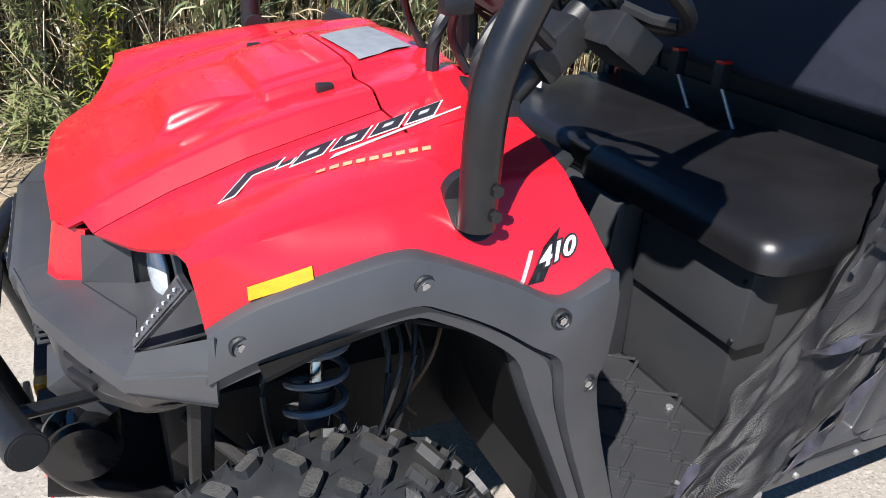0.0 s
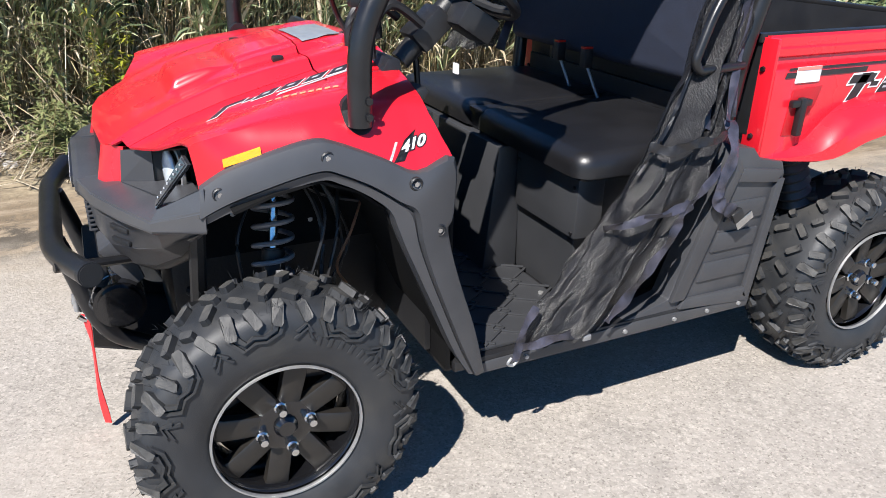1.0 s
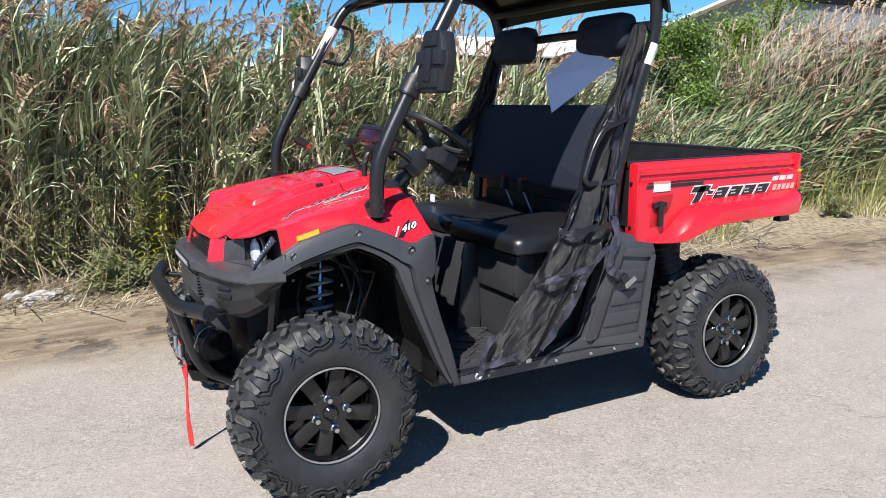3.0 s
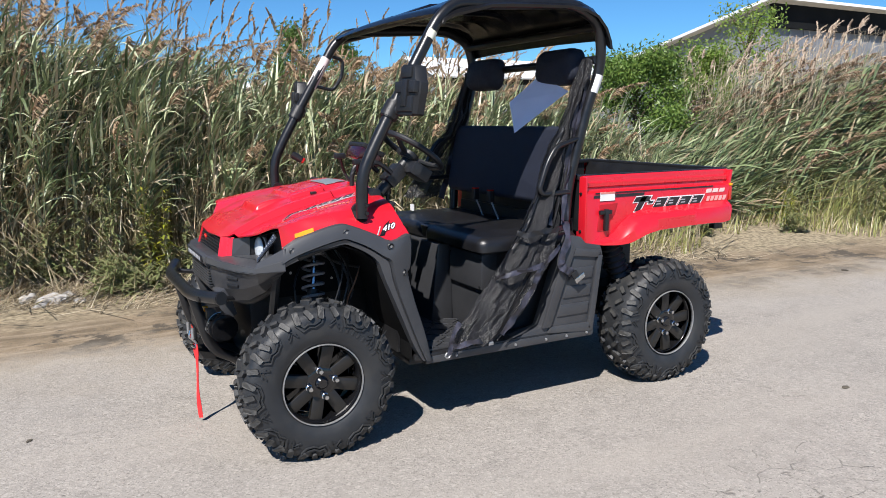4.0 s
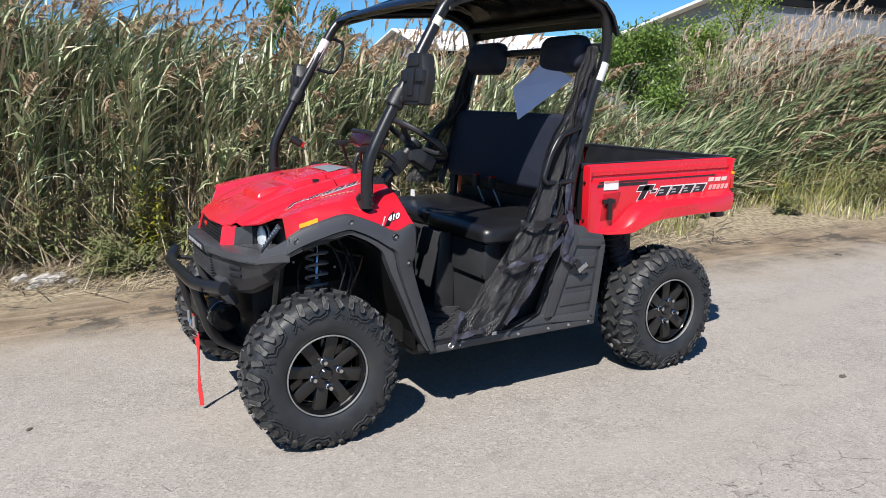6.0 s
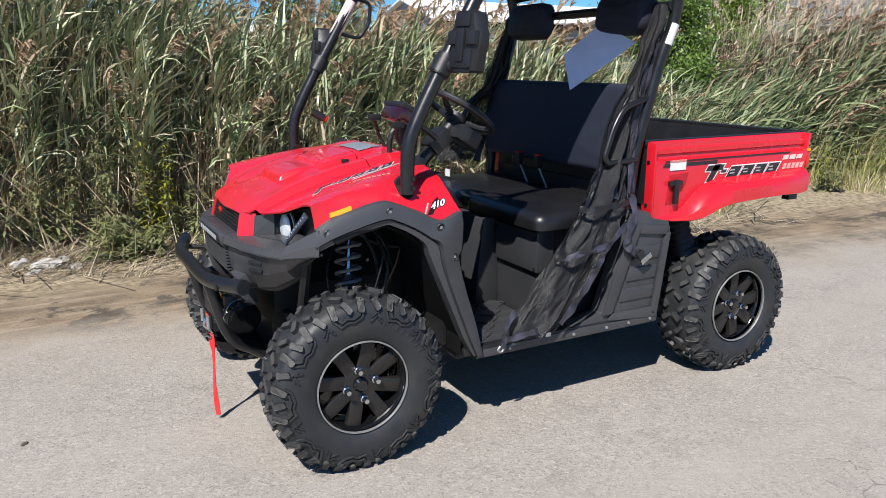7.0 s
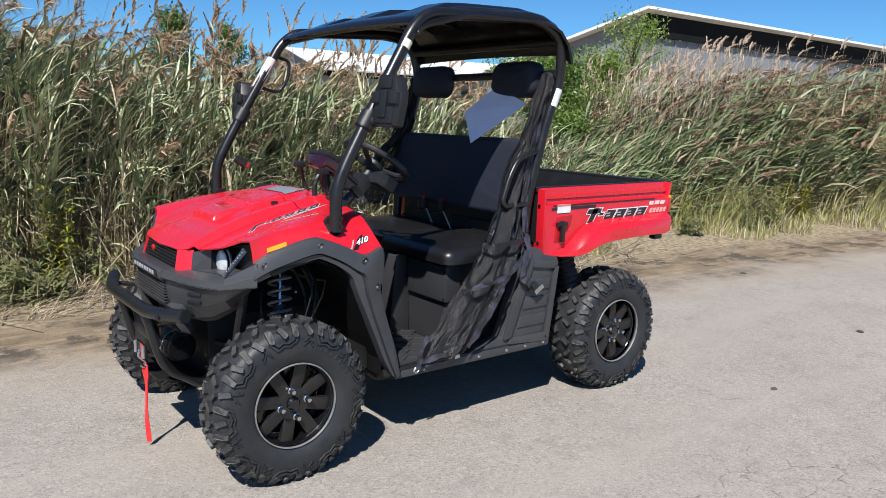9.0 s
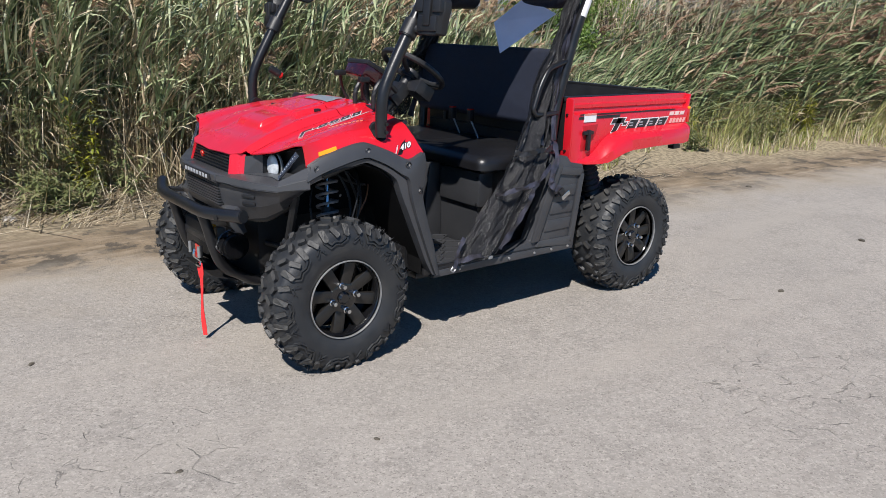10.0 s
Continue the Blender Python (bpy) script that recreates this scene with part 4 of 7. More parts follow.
# brow, undercut and chin of the nose corner, from the grille out to the wheel arch
CHEEK = [((-0.262, -0.185, 0.776), (-0.330, -0.185, 0.772), (-0.333, -0.185, 0.744), (-0.316, -0.185, 0.737), (-0.306, -0.185, 0.655), (-0.290, -0.190, 0.600)),
         ((-0.236, -0.274, 0.779), (-0.306, -0.296, 0.770), (-0.309, -0.298, 0.742), (-0.286, -0.296, 0.728), (-0.284, -0.302, 0.652), (-0.258, -0.292, 0.596)),
         ((-0.176, -0.400, 0.779), (-0.256, -0.402, 0.764), (-0.259, -0.405, 0.737), (-0.236, -0.398, 0.720), (-0.232, -0.392, 0.664), (-0.200, -0.370, 0.610)),
         ((-0.186, -0.480, 0.780), (-0.206, -0.505, 0.762), (-0.207, -0.509, 0.740), (-0.194, -0.500, 0.728), (-0.188, -0.476, 0.690), (-0.150, -0.440, 0.652)),
         ((-0.108, -0.588, 0.842), (-0.111, -0.592, 0.800), (-0.112, -0.592, 0.758), (-0.110, -0.585, 0.756), (-0.108, -0.570, 0.750), (-0.100, -0.540, 0.742))]
cheek = grid(CHEEK, 0.008, out=(-1, -0.6, 0.2))
bmesh.ops.bevel(cheek, geom=[e for e in cheek.edges if len(e.link_faces) == 2 and e.calc_face_angle(0) > 0.35], offset=0.003, segments=2, affect="EDGES")
for k in range(2):
    gill = box((-0.032, -0.006, -0.006), (0.032, 0.006, 0.006), 0.003, Matrix.Translation((-0.258, -0.350, 0.700 - 0.030 * k)) @ Matrix.Rotation(radians(-61), 4, "Z"))
    both("cheek_gill", gill, BLACK, utv)
bezel = faces_bm([(-0.240, -0.2705, 0.778), (-0.172, -0.3035, 0.778), (-0.170, -0.3045, 0.856), (-0.231, -0.2695, 0.850)], [(0, 1, 2, 3)], 0.004, 0.0, (-1, -1, 0))
both("lamp_bezel", bezel, GREY, utv, "grey plastic bezel beside the headlight")
both("front_cheek", cheek, GREY, utv, "textured dark grey plastic corner of the nose")
bucket = faces_bm([(-0.170, -0.296, 0.846), (-0.171, -0.298, 0.774), (-0.184, -0.486, 0.780), (-0.104, -0.566, 0.842), (-0.098, -0.530, 0.910),
                   (-0.095, -0.290, 0.862), (-0.095, -0.300, 0.780), (-0.070, -0.500, 0.785), (-0.070, -0.500, 0.905)],
                  [(0, 1, 6, 5), (1, 2, 7, 6), (2, 3, 8, 7), (5, 6, 7, 8), (0, 5, 8, 4), (3, 4, 8)], 0.004)
for s, bk in ((-1, bucket), (1, mirrored(bucket))):
    b_ob = part("headlight", bk, BLACK, utv, "round clear headlight in a dark bucket")
    c = Vector((-0.140, s * 0.332, 0.810))
    bm = bmesh.new()
    bmesh.ops.create_uvsphere(bm, u_segments=24, v_segments=12, radius=1)
    bmesh.ops.transform(bm, matrix=Matrix.Translation(c) @ Matrix.Rotation(s * radians(-12), 4, "Z") @ Matrix.Diagonal((0.011, 0.037, 0.050, 1)), verts=bm.verts)
    part("lens", bm, LENS, b_ob, "clear round lens")
    bm = lathe([(1.0, 0), (1.12, 0.1), (1.12, 0.5), (1.0, 0.6)], 28)
    bmesh.ops.transform(bm, matrix=Matrix.Translation(c + Vector((0.01, 0, 0))) @ Matrix.Rotation(radians(-90) + s * radians(-12), 4, "Z") @ Matrix.Diagonal((0.038, 0.02, 0.051, 1)), verts=bm.verts)
    part("lamp_ring", bm, MACHINED, b_ob)
    ln = faces_bm([(-0.133, s * 0.521, 0.897), (-0.125, s * 0.532, 0.880), (-0.192, s * 0.484, 0.782), (-0.188, s * 0.474, 0.796)], [(0, 1, 2, 3)], 0.012, 0.003)
    part("side_lens", ln, LENS_DARK, b_ob, "smoked lens strip with bright reflectors")
    for k in range(8):
        t = (k + 0.8) / 9.4
        p = Vector((-0.1295, s * 0.5265, 0.8875)).lerp(Vector((-0.1905, s * 0.477, 0.790)), t) + Vector((-0.0015, s * 0.0015, 0.0))
        part("reflector", box((-0.0015, -0.0018, -0.0022), (0.0015, 0.0018, 0.0022), 0.0006, Matrix.Translation(p) @ Matrix.Rotation(s * 0.6, 4, "Z")), SILVER, b_ob)

shelf = faces_bm([(-0.238, -0.274, 0.7805), (-0.170, -0.304, 0.7815), (-0.100, -0.318, 0.786), (-0.092, -0.500, 0.790), (-0.187, -0.479, 0.7825), (-0.177, -0.400, 0.7815)], [(0, 1, 2, 3, 4, 5)], 0.004, 0.0, (0, 0, 1))
both("lamp_shelf", shelf, GREY, utv, "dark grey plastic shelf below the headlight")
beak = prism([(-0.262, 0.770), (-0.325, 0.774), (-0.338, 0.768), (-0.333, 0.735), (-0.318, 0.728), (-0.262, 0.74)], -0.195, 0.195, 0.004)
beak_ob = part("nose_beak", beak, GREY, utv, "dark grey nose above the lower grille")
part("badge_plate", box((-0.342, -0.150, 0.740), (-0.334, 0.150, 0.768), 0.002), INK, beak_ob)
for k in range(8):
    part("badge_bar", box((-0.3435, -0.130 + 0.034 * k, 0.746), (-0.3415, -0.108 + 0.034 * k, 0.762), 0.0006), SILVER, beak_ob)
part("upper_grille", prism([(-0.246, 0.852), (-0.268, 0.770), (-0.255, 0.770), (-0.236, 0.852)], -0.215, 0.215), BLACK, utv, "black upper grille with fine bars")
for k in range(6):
    part("grille_bar", box((-0.0085, -0.212, 0.781 + 0.0125 * k), (0.004, 0.212, 0.786 + 0.0125 * k), 0.001, Matrix.Translation((-0.249 - 0.27 * (0.852 - 0.783 - 0.0125 * k), 0, 0))), BLACK, utv)
for k in range(15):
    y = -0.196 + 0.028 * k
    part("grille_bar", tube([(-0.250, y, 0.850), (-0.2715, y, 0.772)], 0.0022, 4), BLACK, utv)
part("grille_badge", cylinder((-0.262, 0.110, 0.812), (-0.272, 0.110, 0.810), 0.016, 20, bevel=0.003), TAIL, utv, "small round red badge in the grille")
part("lower_grille", prism([(-0.312, 0.735), (-0.302, 0.625), (-0.26, 0.615), (-0.26, 0.74)], -0.19, 0.19), BLACK, utv)
for k in range(8):
    part("grille_slat", box((-0.322, -0.188, 0.641 + 0.0115 * k), (-0.304, 0.188, 0.646 + 0.0115 * k), 0.001), GREY, utv)
part("chin", prism([(-0.312, 0.632), (-0.285, 0.592), (-0.18, 0.60), (-0.18, 0.65), (-0.27, 0.66)], -0.30, 0.30, 0.006), GREY, utv, "dark grey chin panel")

# dark wheel-arch cladding
CLAD = [((-0.122, 0.762), (-0.112, 0.846)), ((-0.062, 0.792), (-0.055, 0.882)), ((0.028, 0.826), (0.03, 0.912)), ((0.112, 0.848), (0.105, 0.930)),
        ((0.150, 0.838), (0.150, 0.922)), ((0.20, 0.812), (0.235, 0.887)), ((0.245, 0.775), (0.309, 0.853)), ((0.262, 0.73), (0.392, 0.873)),
        ((0.279, 0.684), (0.394, 0.752)), ((0.31, 0.61), (0.380, 0.715)), ((0.342, 0.535), (0.408, 0.60)), ((0.399, 0.402), (0.458, 0.45)), ((0.442, 0.330), (0.489, 0.322))]


def clad_bm():
    rows = []
    lo = spline([(b[0], 0, b[1]) for b, t in CLAD], 4)
    hi = spline([(t[0], 0, t[1]) for b, t in CLAD], 4)
    for p, q in zip(lo, hi):
        row = []
        for t, dy in ((0, 0.060), (0.0, 0.012), (0.02, 0.002), (0.22, 0.0), (0.26, 0.006), (0.30, -0.010), (0.5, -0.008), (0.8, -0.001), (0.95, 0.004), (1.0, 0.012), (1.0, 0.028)):
            r = p.lerp(q, t)
            y = -lerp(r.x, SIDE_X, SIDE_Y) + dy - 0.006
            row.append((r.x, y, r.z + (0.004 if dy > 0.05 else 0)))
        rows.append(row)
    return grid(rows, 0.005, out=(0, -1, 0.2))


clad_near, clad_far = both("wheel_arch_cladding", clad_bm(), GREY, utv, "textured dark grey wheel-arch cladding", angle=28)


def bolt(p, r, parent, axis=(0, -1, 0), m=CHROME):
    a = Vector(axis)
    o = part("bolt", cylinder(Vector(p), Vector(p) + a * 0.006, r, 6, r * 0.85), m, parent)
    return o


for s, cl in ((-1, clad_near), (1, clad_far)):
    for x, z in ((-0.078, 0.833), (0.126, 0.895), (0.298, 0.832), (0.352, 0.722)):
        y = lerp(x, SIDE_X, SIDE_Y) + 0.010
        bm = lathe([(0.0, 0.003), (0.009, 0.003), (0.012, -0.002), (0.0145, 0.0), (0.0145, 0.012)], 20)
        bmesh.ops.transform(bm, matrix=Matrix.Translation((x, s * y, z)) @ (Matrix.Identity(4) if s < 0 else Matrix.Rotation(math.pi, 4, "Z")), verts=bm.verts)
        part("bolt_cup", bm, BLACK, cl)
        bolt((x, s * (y - 0.003), z), 0.0065, cl, (0, s, 0))

# inner wheel wells and front chassis
liner = grid([[(-0.06, y, 0.80), (0.02, y, 0.826), (0.11, y, 0.842), (0.19, y, 0.81), (0.245, y, 0.765), (0.279, y, 0.684), (0.34, y, 0.535), (0.40, y, 0.402), (0.445, y, 0.335)] for y in (-0.63, -0.50, -0.36)], 0.006, out=(-1, 0, -1))
both("wheel_well_liner", liner, WELL, utv)
both("inner_well_wall", box((-0.10, -0.36, 0.60), (0.42, -0.345, 0.83)), WELL, utv)
both("rear_well_wall", box((0.40, -0.63, 0.33), (0.41, -0.30, 0.86)), WELL, utv)
both("post_strut", tube([(-0.115, -0.50, 0.76), (-0.125, -0.42, 0.50), (-0.12, -0.34, 0.36)], 0.018, 8), DARK, utv)
part("front_frame", box((-0.16, -0.20, 0.27), (0.42, 0.20, 0.60), 0.02), DARK, utv, "dark steel front frame")
part("differential", cylinder((-0.02, -0.15, 0.33), (-0.02, 0.15, 0.33), 0.10, 20, bevel=0.02), DARK, utv)
both("lower_arm", tube(rounded([(0.16, -0.18, 0.29), (0.02, -0.46, 0.27), (-0.14, -0.18, 0.29)], 0.05), 0.016, 10), DARK, utv)
both("upper_arm", tube(rounded([(0.14, -0.20, 0.44), (0.02, -0.47, 0.43), (-0.12, -0.20, 0.45)], 0.05), 0.013, 10), DARK, utv)
both("axle_boot", lathe([(0.0, -0.20), (0.045, -0.20), (0.030, -0.225), (0.042, -0.24), (0.026, -0.262), (0.036, -0.278), (0.022, -0.30), (0.018, -0.50), (0.0, -0.50)], 20), BLACK, utv)
for o in [o for o in bpy.data.objects if o.name.startswith("axle_boot")]:
    o.location = (0, 0, 0.31)


def coil(top, foot, r, turns, wire, n=24):
    top, foot = Vector(top), Vector(foot)
    d = (foot - top)
    q = d.normalized().to_track_quat("Z", "Y")
    pts = []
    for k in range(int(turns * n) + 1):
        a = 2 * math.pi * k / n
        pts.append(top + d * (k / (turns * n)) + q @ Vector((math.cos(a) * r, math.sin(a) * r, 0)))
    return tube(pts, wire, 8)


for s in (-1, 1):
    sh = part("shock_absorber", cylinder((0.07, s * 0.40, 0.80), (0.035, s * 0.47, 0.56), 0.011, 14), CHROME, utv, "coil-over shock with a pale spring")
    part("shock_body", cylinder((0.048, s * 0.445, 0.64), (0.02, s * 0.50, 0.42), 0.026, 16, bevel=0.004), DARK, sh)
    part("spring", coil((0.066, s * 0.408, 0.785), (0.030, s * 0.482, 0.50), 0.043, 7.0, 0.006), SPRING_DARK, sh, "dark coil spring")
    part("lower_coil", coil((0.0375, s * 0.466, 0.560), (0.031, s * 0.480, 0.508), 0.0445, 1.6, 0.0064), SPRING, sh, "pale lower coils")
    part("top_mount", cylinder((0.07, s * 0.40, 0.79), (0.073, s * 0.395, 0.815), 0.042, 18, bevel=0.004), COPPER, sh, "brown upper spring cup")
    part("spring_seat", cylinder((0.030, s * 0.482, 0.50), (0.028, s * 0.486, 0.488), 0.052, 18, bevel=0.003), SPRING, sh)
    for k, (a, b, c) in enumerate((((0.12, 0.36, 0.80), (0.17, 0.42, 0.66), (0.12, 0.50, 0.42)), ((0.18, 0.36, 0.78), (0.23, 0.39, 0.62), (0.20, 0.37, 0.44)), ((0.10, 0.37, 0.78), (0.20, 0.37, 0.72), (0.30, 0.40, 0.70)))):
        part("hose", tube(spline([(a[0], s * a[1], a[2]), (b[0], s * b[1], b[2]), (c[0], s * c[1], c[2])], 6), 0.006, 6), BLACK, utv)

for s in (-1, 1):
    for k, (p, m) in enumerate((([(0.16, 0.37, 0.82), (0.20, 0.44, 0.72), (0.24, 0.40, 0.60), (0.17, 0.42, 0.50)], BLACK), ([(0.22, 0.38, 0.80), (0.19, 0.48, 0.68), (0.15, 0.50, 0.55)], BLACK),
                                ([(0.28, 0.40, 0.72), (0.23, 0.46, 0.66), (0.20, 0.43, 0.56), (0.24, 0.38, 0.48)], COPPER), ([(0.02, 0.38, 0.74), (-0.03, 0.44, 0.66), (-0.02, 0.46, 0.52)], BLACK),
                                ([(0.13, 0.40, 0.81), (0.15, 0.52, 0.74), (0.11, 0.55, 0.62), (0.07, 0.52, 0.50)], BLACK))):
        part("cable", tube(spline([(x, s * y, z) for x, y, z in p], 7), 0.0035 + 0.001 * (k % 2), 6), m, utv)
    part("shock_bracket", box((0.045, s * 0.375, 0.775), (0.10, s * 0.43, 0.83), 0.006), DARK, utv)
    for x, y, z in ((0.20, 0.356, 0.74), (0.28, 0.356, 0.70), (0.16, 0.356, 0.66), (-0.02, 0.356, 0.70)):
        bolt((x, s * y, z), 0.007, utv, (0, s, 0), MACHINED)
    part("nose_bracket", prism([(-0.31, 0.62), (-0.25, 0.62), (-0.22, 0.52), (-0.25, 0.50), (-0.29, 0.55)], s * 0.215, s * 0.230, 0.004), GREY, utv, "grey steel nose bracket")
    part("chin_strut", tube(spline([(-0.24, s * 0.27, 0.60), (-0.18, s * 0.34, 0.60), (-0.11, s * 0.42, 0.66)], 6), 0.017, 10), BLACK, utv)
part("winch_relay", box((-0.34, -0.20, 0.50), (-0.30, -0.165, 0.545), 0.004), BLACK, utv, "small black relay box with plugs")
for k in range(3):
    part("winch_cable", tube(spline([(-0.33, -0.19 + 0.012 * k, 0.50), (-0.35, -0.21 + 0.01 * k, 0.46), (-0.30, -0.23, 0.43), (-0.24, -0.20, 0.46 + 0.02 * k)], 6), 0.004, 6), (BLACK, TAIL, BLACK)[k], utv)

# bumper, winch and strap
bumper = part("bumper", tube(rounded([(-0.335, -0.440, 0.645), (-0.405, -0.25, 0.628), (-0.412, 0.25, 0.628), (-0.365, 0.385, 0.650)], 0.09), 0.0255, 16), STEEL, utv, "black tubular steel front bumper")
for s in (-1, 1):
    part("upright_tube", tube(spline([(-0.398, s * 0.180, 0.628), (-0.374, s * 0.185, 0.545), (-0.353, s * 0.185, 0.456), (-0.331, s * 0.185, 0.396), (-0.300, s * 0.186, 0.354), (-0.243, s * 0.187, 0.321), (-0.187, s * 0.19, 0.286), (-0.10, s * 0.20, 0.272)], 4), 0.0225, 14), STEEL, bumper)
    part("brace_tube", tube([(-0.40, s * 0.345, 0.628), (-0.20, s * 0.29, 0.60)], 0.011, 10), STEEL, bumper)
cap = cylinder((-0.328, -0.456, 0.647), (-0.336, -0.437, 0.645), 0.027, 20, bevel=0.003)
part("end_cap", cap, BLACK, bumper, "round black end cap with an embossed mark")
part("skid_plate", faces_bm([(-0.36, -0.17, 0.33), (-0.36, 0.17, 0.33), (-0.12, 0.19, 0.262), (-0.12, -0.19, 0.262)], [(0, 1, 2, 3)], 0.006), DARK, utv)

winch = part("winch", cylinder((-0.30, -0.17, 0.470), (-0.30, 0.17, 0.470), 0.052, 24, bevel=0.008), BLACK, utv, "black winch with bright motor ends")
part("winch_motor", cylinder((-0.285, -0.265, 0.470), (-0.285, -0.10, 0.470), 0.060, 24, bevel=0.010), RIM, winch)
part("motor_band", cylinder((-0.285, -0.205, 0.470), (-0.285, -0.17, 0.470), 0.0615, 24), CHROME, winch)
part("winch_housing", box((-0.35, -0.09, 0.40), (-0.25, 0.16, 0.535), 0.012), DARK, winch)
fair = part("fairlead", box((-0.382, -0.105, 0.395), (-0.370, 0.015, 0.450), 0.004), STEEL, winch, "black steel roller fairlead")
for y in (-0.098, 0.008):
    part("roller", cylinder((-0.386, y, 0.398), (-0.386, y, 0.447), 0.0075, 14), MACHINED, fair)
part("warning_tag", box((-0.3860, -0.094, 0.392), (-0.3825, -0.056, 0.452)), TAIL, fair, "small red warning tag")
hook = part("winch_hook", tube(spline([(-0.386, -0.050, 0.425), (-0.392, -0.052, 0.40), (-0.380, -0.054, 0.385), (-0.366, -0.056, 0.368), (-0.372, -0.058, 0.350), (-0.388, -0.058, 0.362)], 5), 0.0075, 10), CHROME, winch, "bright steel hook")
rows = []
for k in range(15):
    t = k / 14
    z = 0.362 - 0.342 * t
    w = 0.008 + 0.002 * math.sin(t * 9) + (0.006 if t < 0.15 else 0)
    tw = 0.9 + 0.4 * math.sin(t * 5)
    c = Vector((-0.374 + 0.004 * t + 0.003 * math.sin(t * 7), -0.058 - 0.002 * t, z))
    sd = Vector((math.cos(tw), -math.sin(tw), 0)) * w
    rows.append([c - sd, c, c + sd])
part("pull_strap", grid(rows, 0.003, out=(-1, -1, 0)), STRAP, winch, "red nylon pull strap hanging to the ground")
part("solenoid", box((-0.345, -0.155, 0.525), (-0.325, -0.130, 0.548), 0.003), ORANGE, winch, "small orange winch connector")


# ---------------------------------------------------------------- wheels
R_TYRE = 0.315


def tyre_profile(W):
    """Carcass: (radius, y) from the inner bead over the tread to the outer bead."""
    h = W / 2
    p = [(0.163, h * 0.80), (0.18, h * 0.93), (0.215, h * 1.0), (0.25, h * 0.985), (0.275, h * 0.93), (0.293, h * 0.84), (0.303, h * 0.66), (0.307, h * 0.33), (0.308, 0)]
    return p + [(r, -y) for r, y in p[-2::-1]]


def tyre_surface(W):
    prof = tyre_profile(W)
    L = [0]
    for a, b in zip(prof, prof[1:]):
        L.append(L[-1] + math.hypot(a[0] - b[0], a[1] - b[1]))
    mid = L[len(prof) // 2]

    def at(u, th, h):
        """u: metres over the surface from the crown, outwards minus; th: angle; h: height above the carcass."""
        s = mid + u
        r, y = lerp(s, L, [q[0] for q in prof]), lerp(s, L, [q[1] for q in prof])
        r2, y2 = lerp(s + 0.004, L, [q[0] for q in prof]), lerp(s + 0.004, L, [q[1] for q in prof])
        r1, y1 = lerp(s - 0.004, L, [q[0] for q in prof]), lerp(s - 0.004, L, [q[1] for q in prof])
        tr, ty = r2 - r1, y2 - y1
        n = math.hypot(tr, ty) or 1
        nr, ny = -ty / n, tr / n
        if nr * (r - 0.2) + ny * y < 0:
            nr, ny = -nr, -ny
        r, y = r + nr * h, y + ny * h
        return Vector((r * math.cos(th), y, r * math.sin(th)))
    return at


PITCHES = 9
# one pitch of the tread: place across (half widths) and round (pitches), length, width, turn and height of each lug
LUGS = [(0.86, 0.07, 0.052, 0.027, 12, 0.0135), (0.87, 0.31, 0.044, 0.024, -24, 0.012), (0.84, 0.55, 0.052, 0.027, 10, 0.0135), (0.88, 0.80, 0.044, 0.024, -28, 0.012),
        (0.27, 0.10, 0.050, 0.021, 36, 0.015), (0.34, 0.38, 0.046, 0.020, -42, 0.015), (0.25, 0.66, 0.050, 0.021, 32, 0.015), (0.47, 0.90, 0.034, 0.020, -52, 0.015)]
# raised outlines on the shoulder: (across, round) points, half width and height
WALL = [
    ([(1.02, 0.02), (1.26, 0.08), (1.36, 0.24), (1.30, 0.36), (1.37, 0.52), (1.04, 0.62)], 0.026, 0.007),
    ([(1.02, 0.10), (1.16, 0.13), (1.25, 0.25), (1.18, 0.37), (1.24, 0.47), (1.04, 0.54)], 0.034, 0.009),
    ([(1.44, 0.68), (1.22, 0.76), (1.42, 0.90)], 0.024, 0.006),
    ([(1.30, 0.70), (1.12, 0.77), (1.28, 0.88)], 0.024, 0.006),
]


def solid(at, poly, half, step, s, h, chamfer=0.92):
    bm = bmesh.new()
    cu = sum(p[0] for p in poly) / len(poly)
    ct = sum(p[1] for p in poly) / len(poly)
    off = 0.0 if s < 0 else 0.5
    low = [bm.verts.new(at(s * u * half, (t + off) * step, -0.004)) for u, t in poly]
    top = [bm.verts.new(at(s * (cu + (u - cu) * chamfer) * half, (ct + (t - ct) * chamfer + off) * step, h)) for u, t in poly]
    n = len(poly)
    for k in range(n):
        bm.faces.new((low[k], low[(k + 1) % n], top[(k + 1) % n], top[k]))
    f = bm.faces.new(top)
    return bm, f


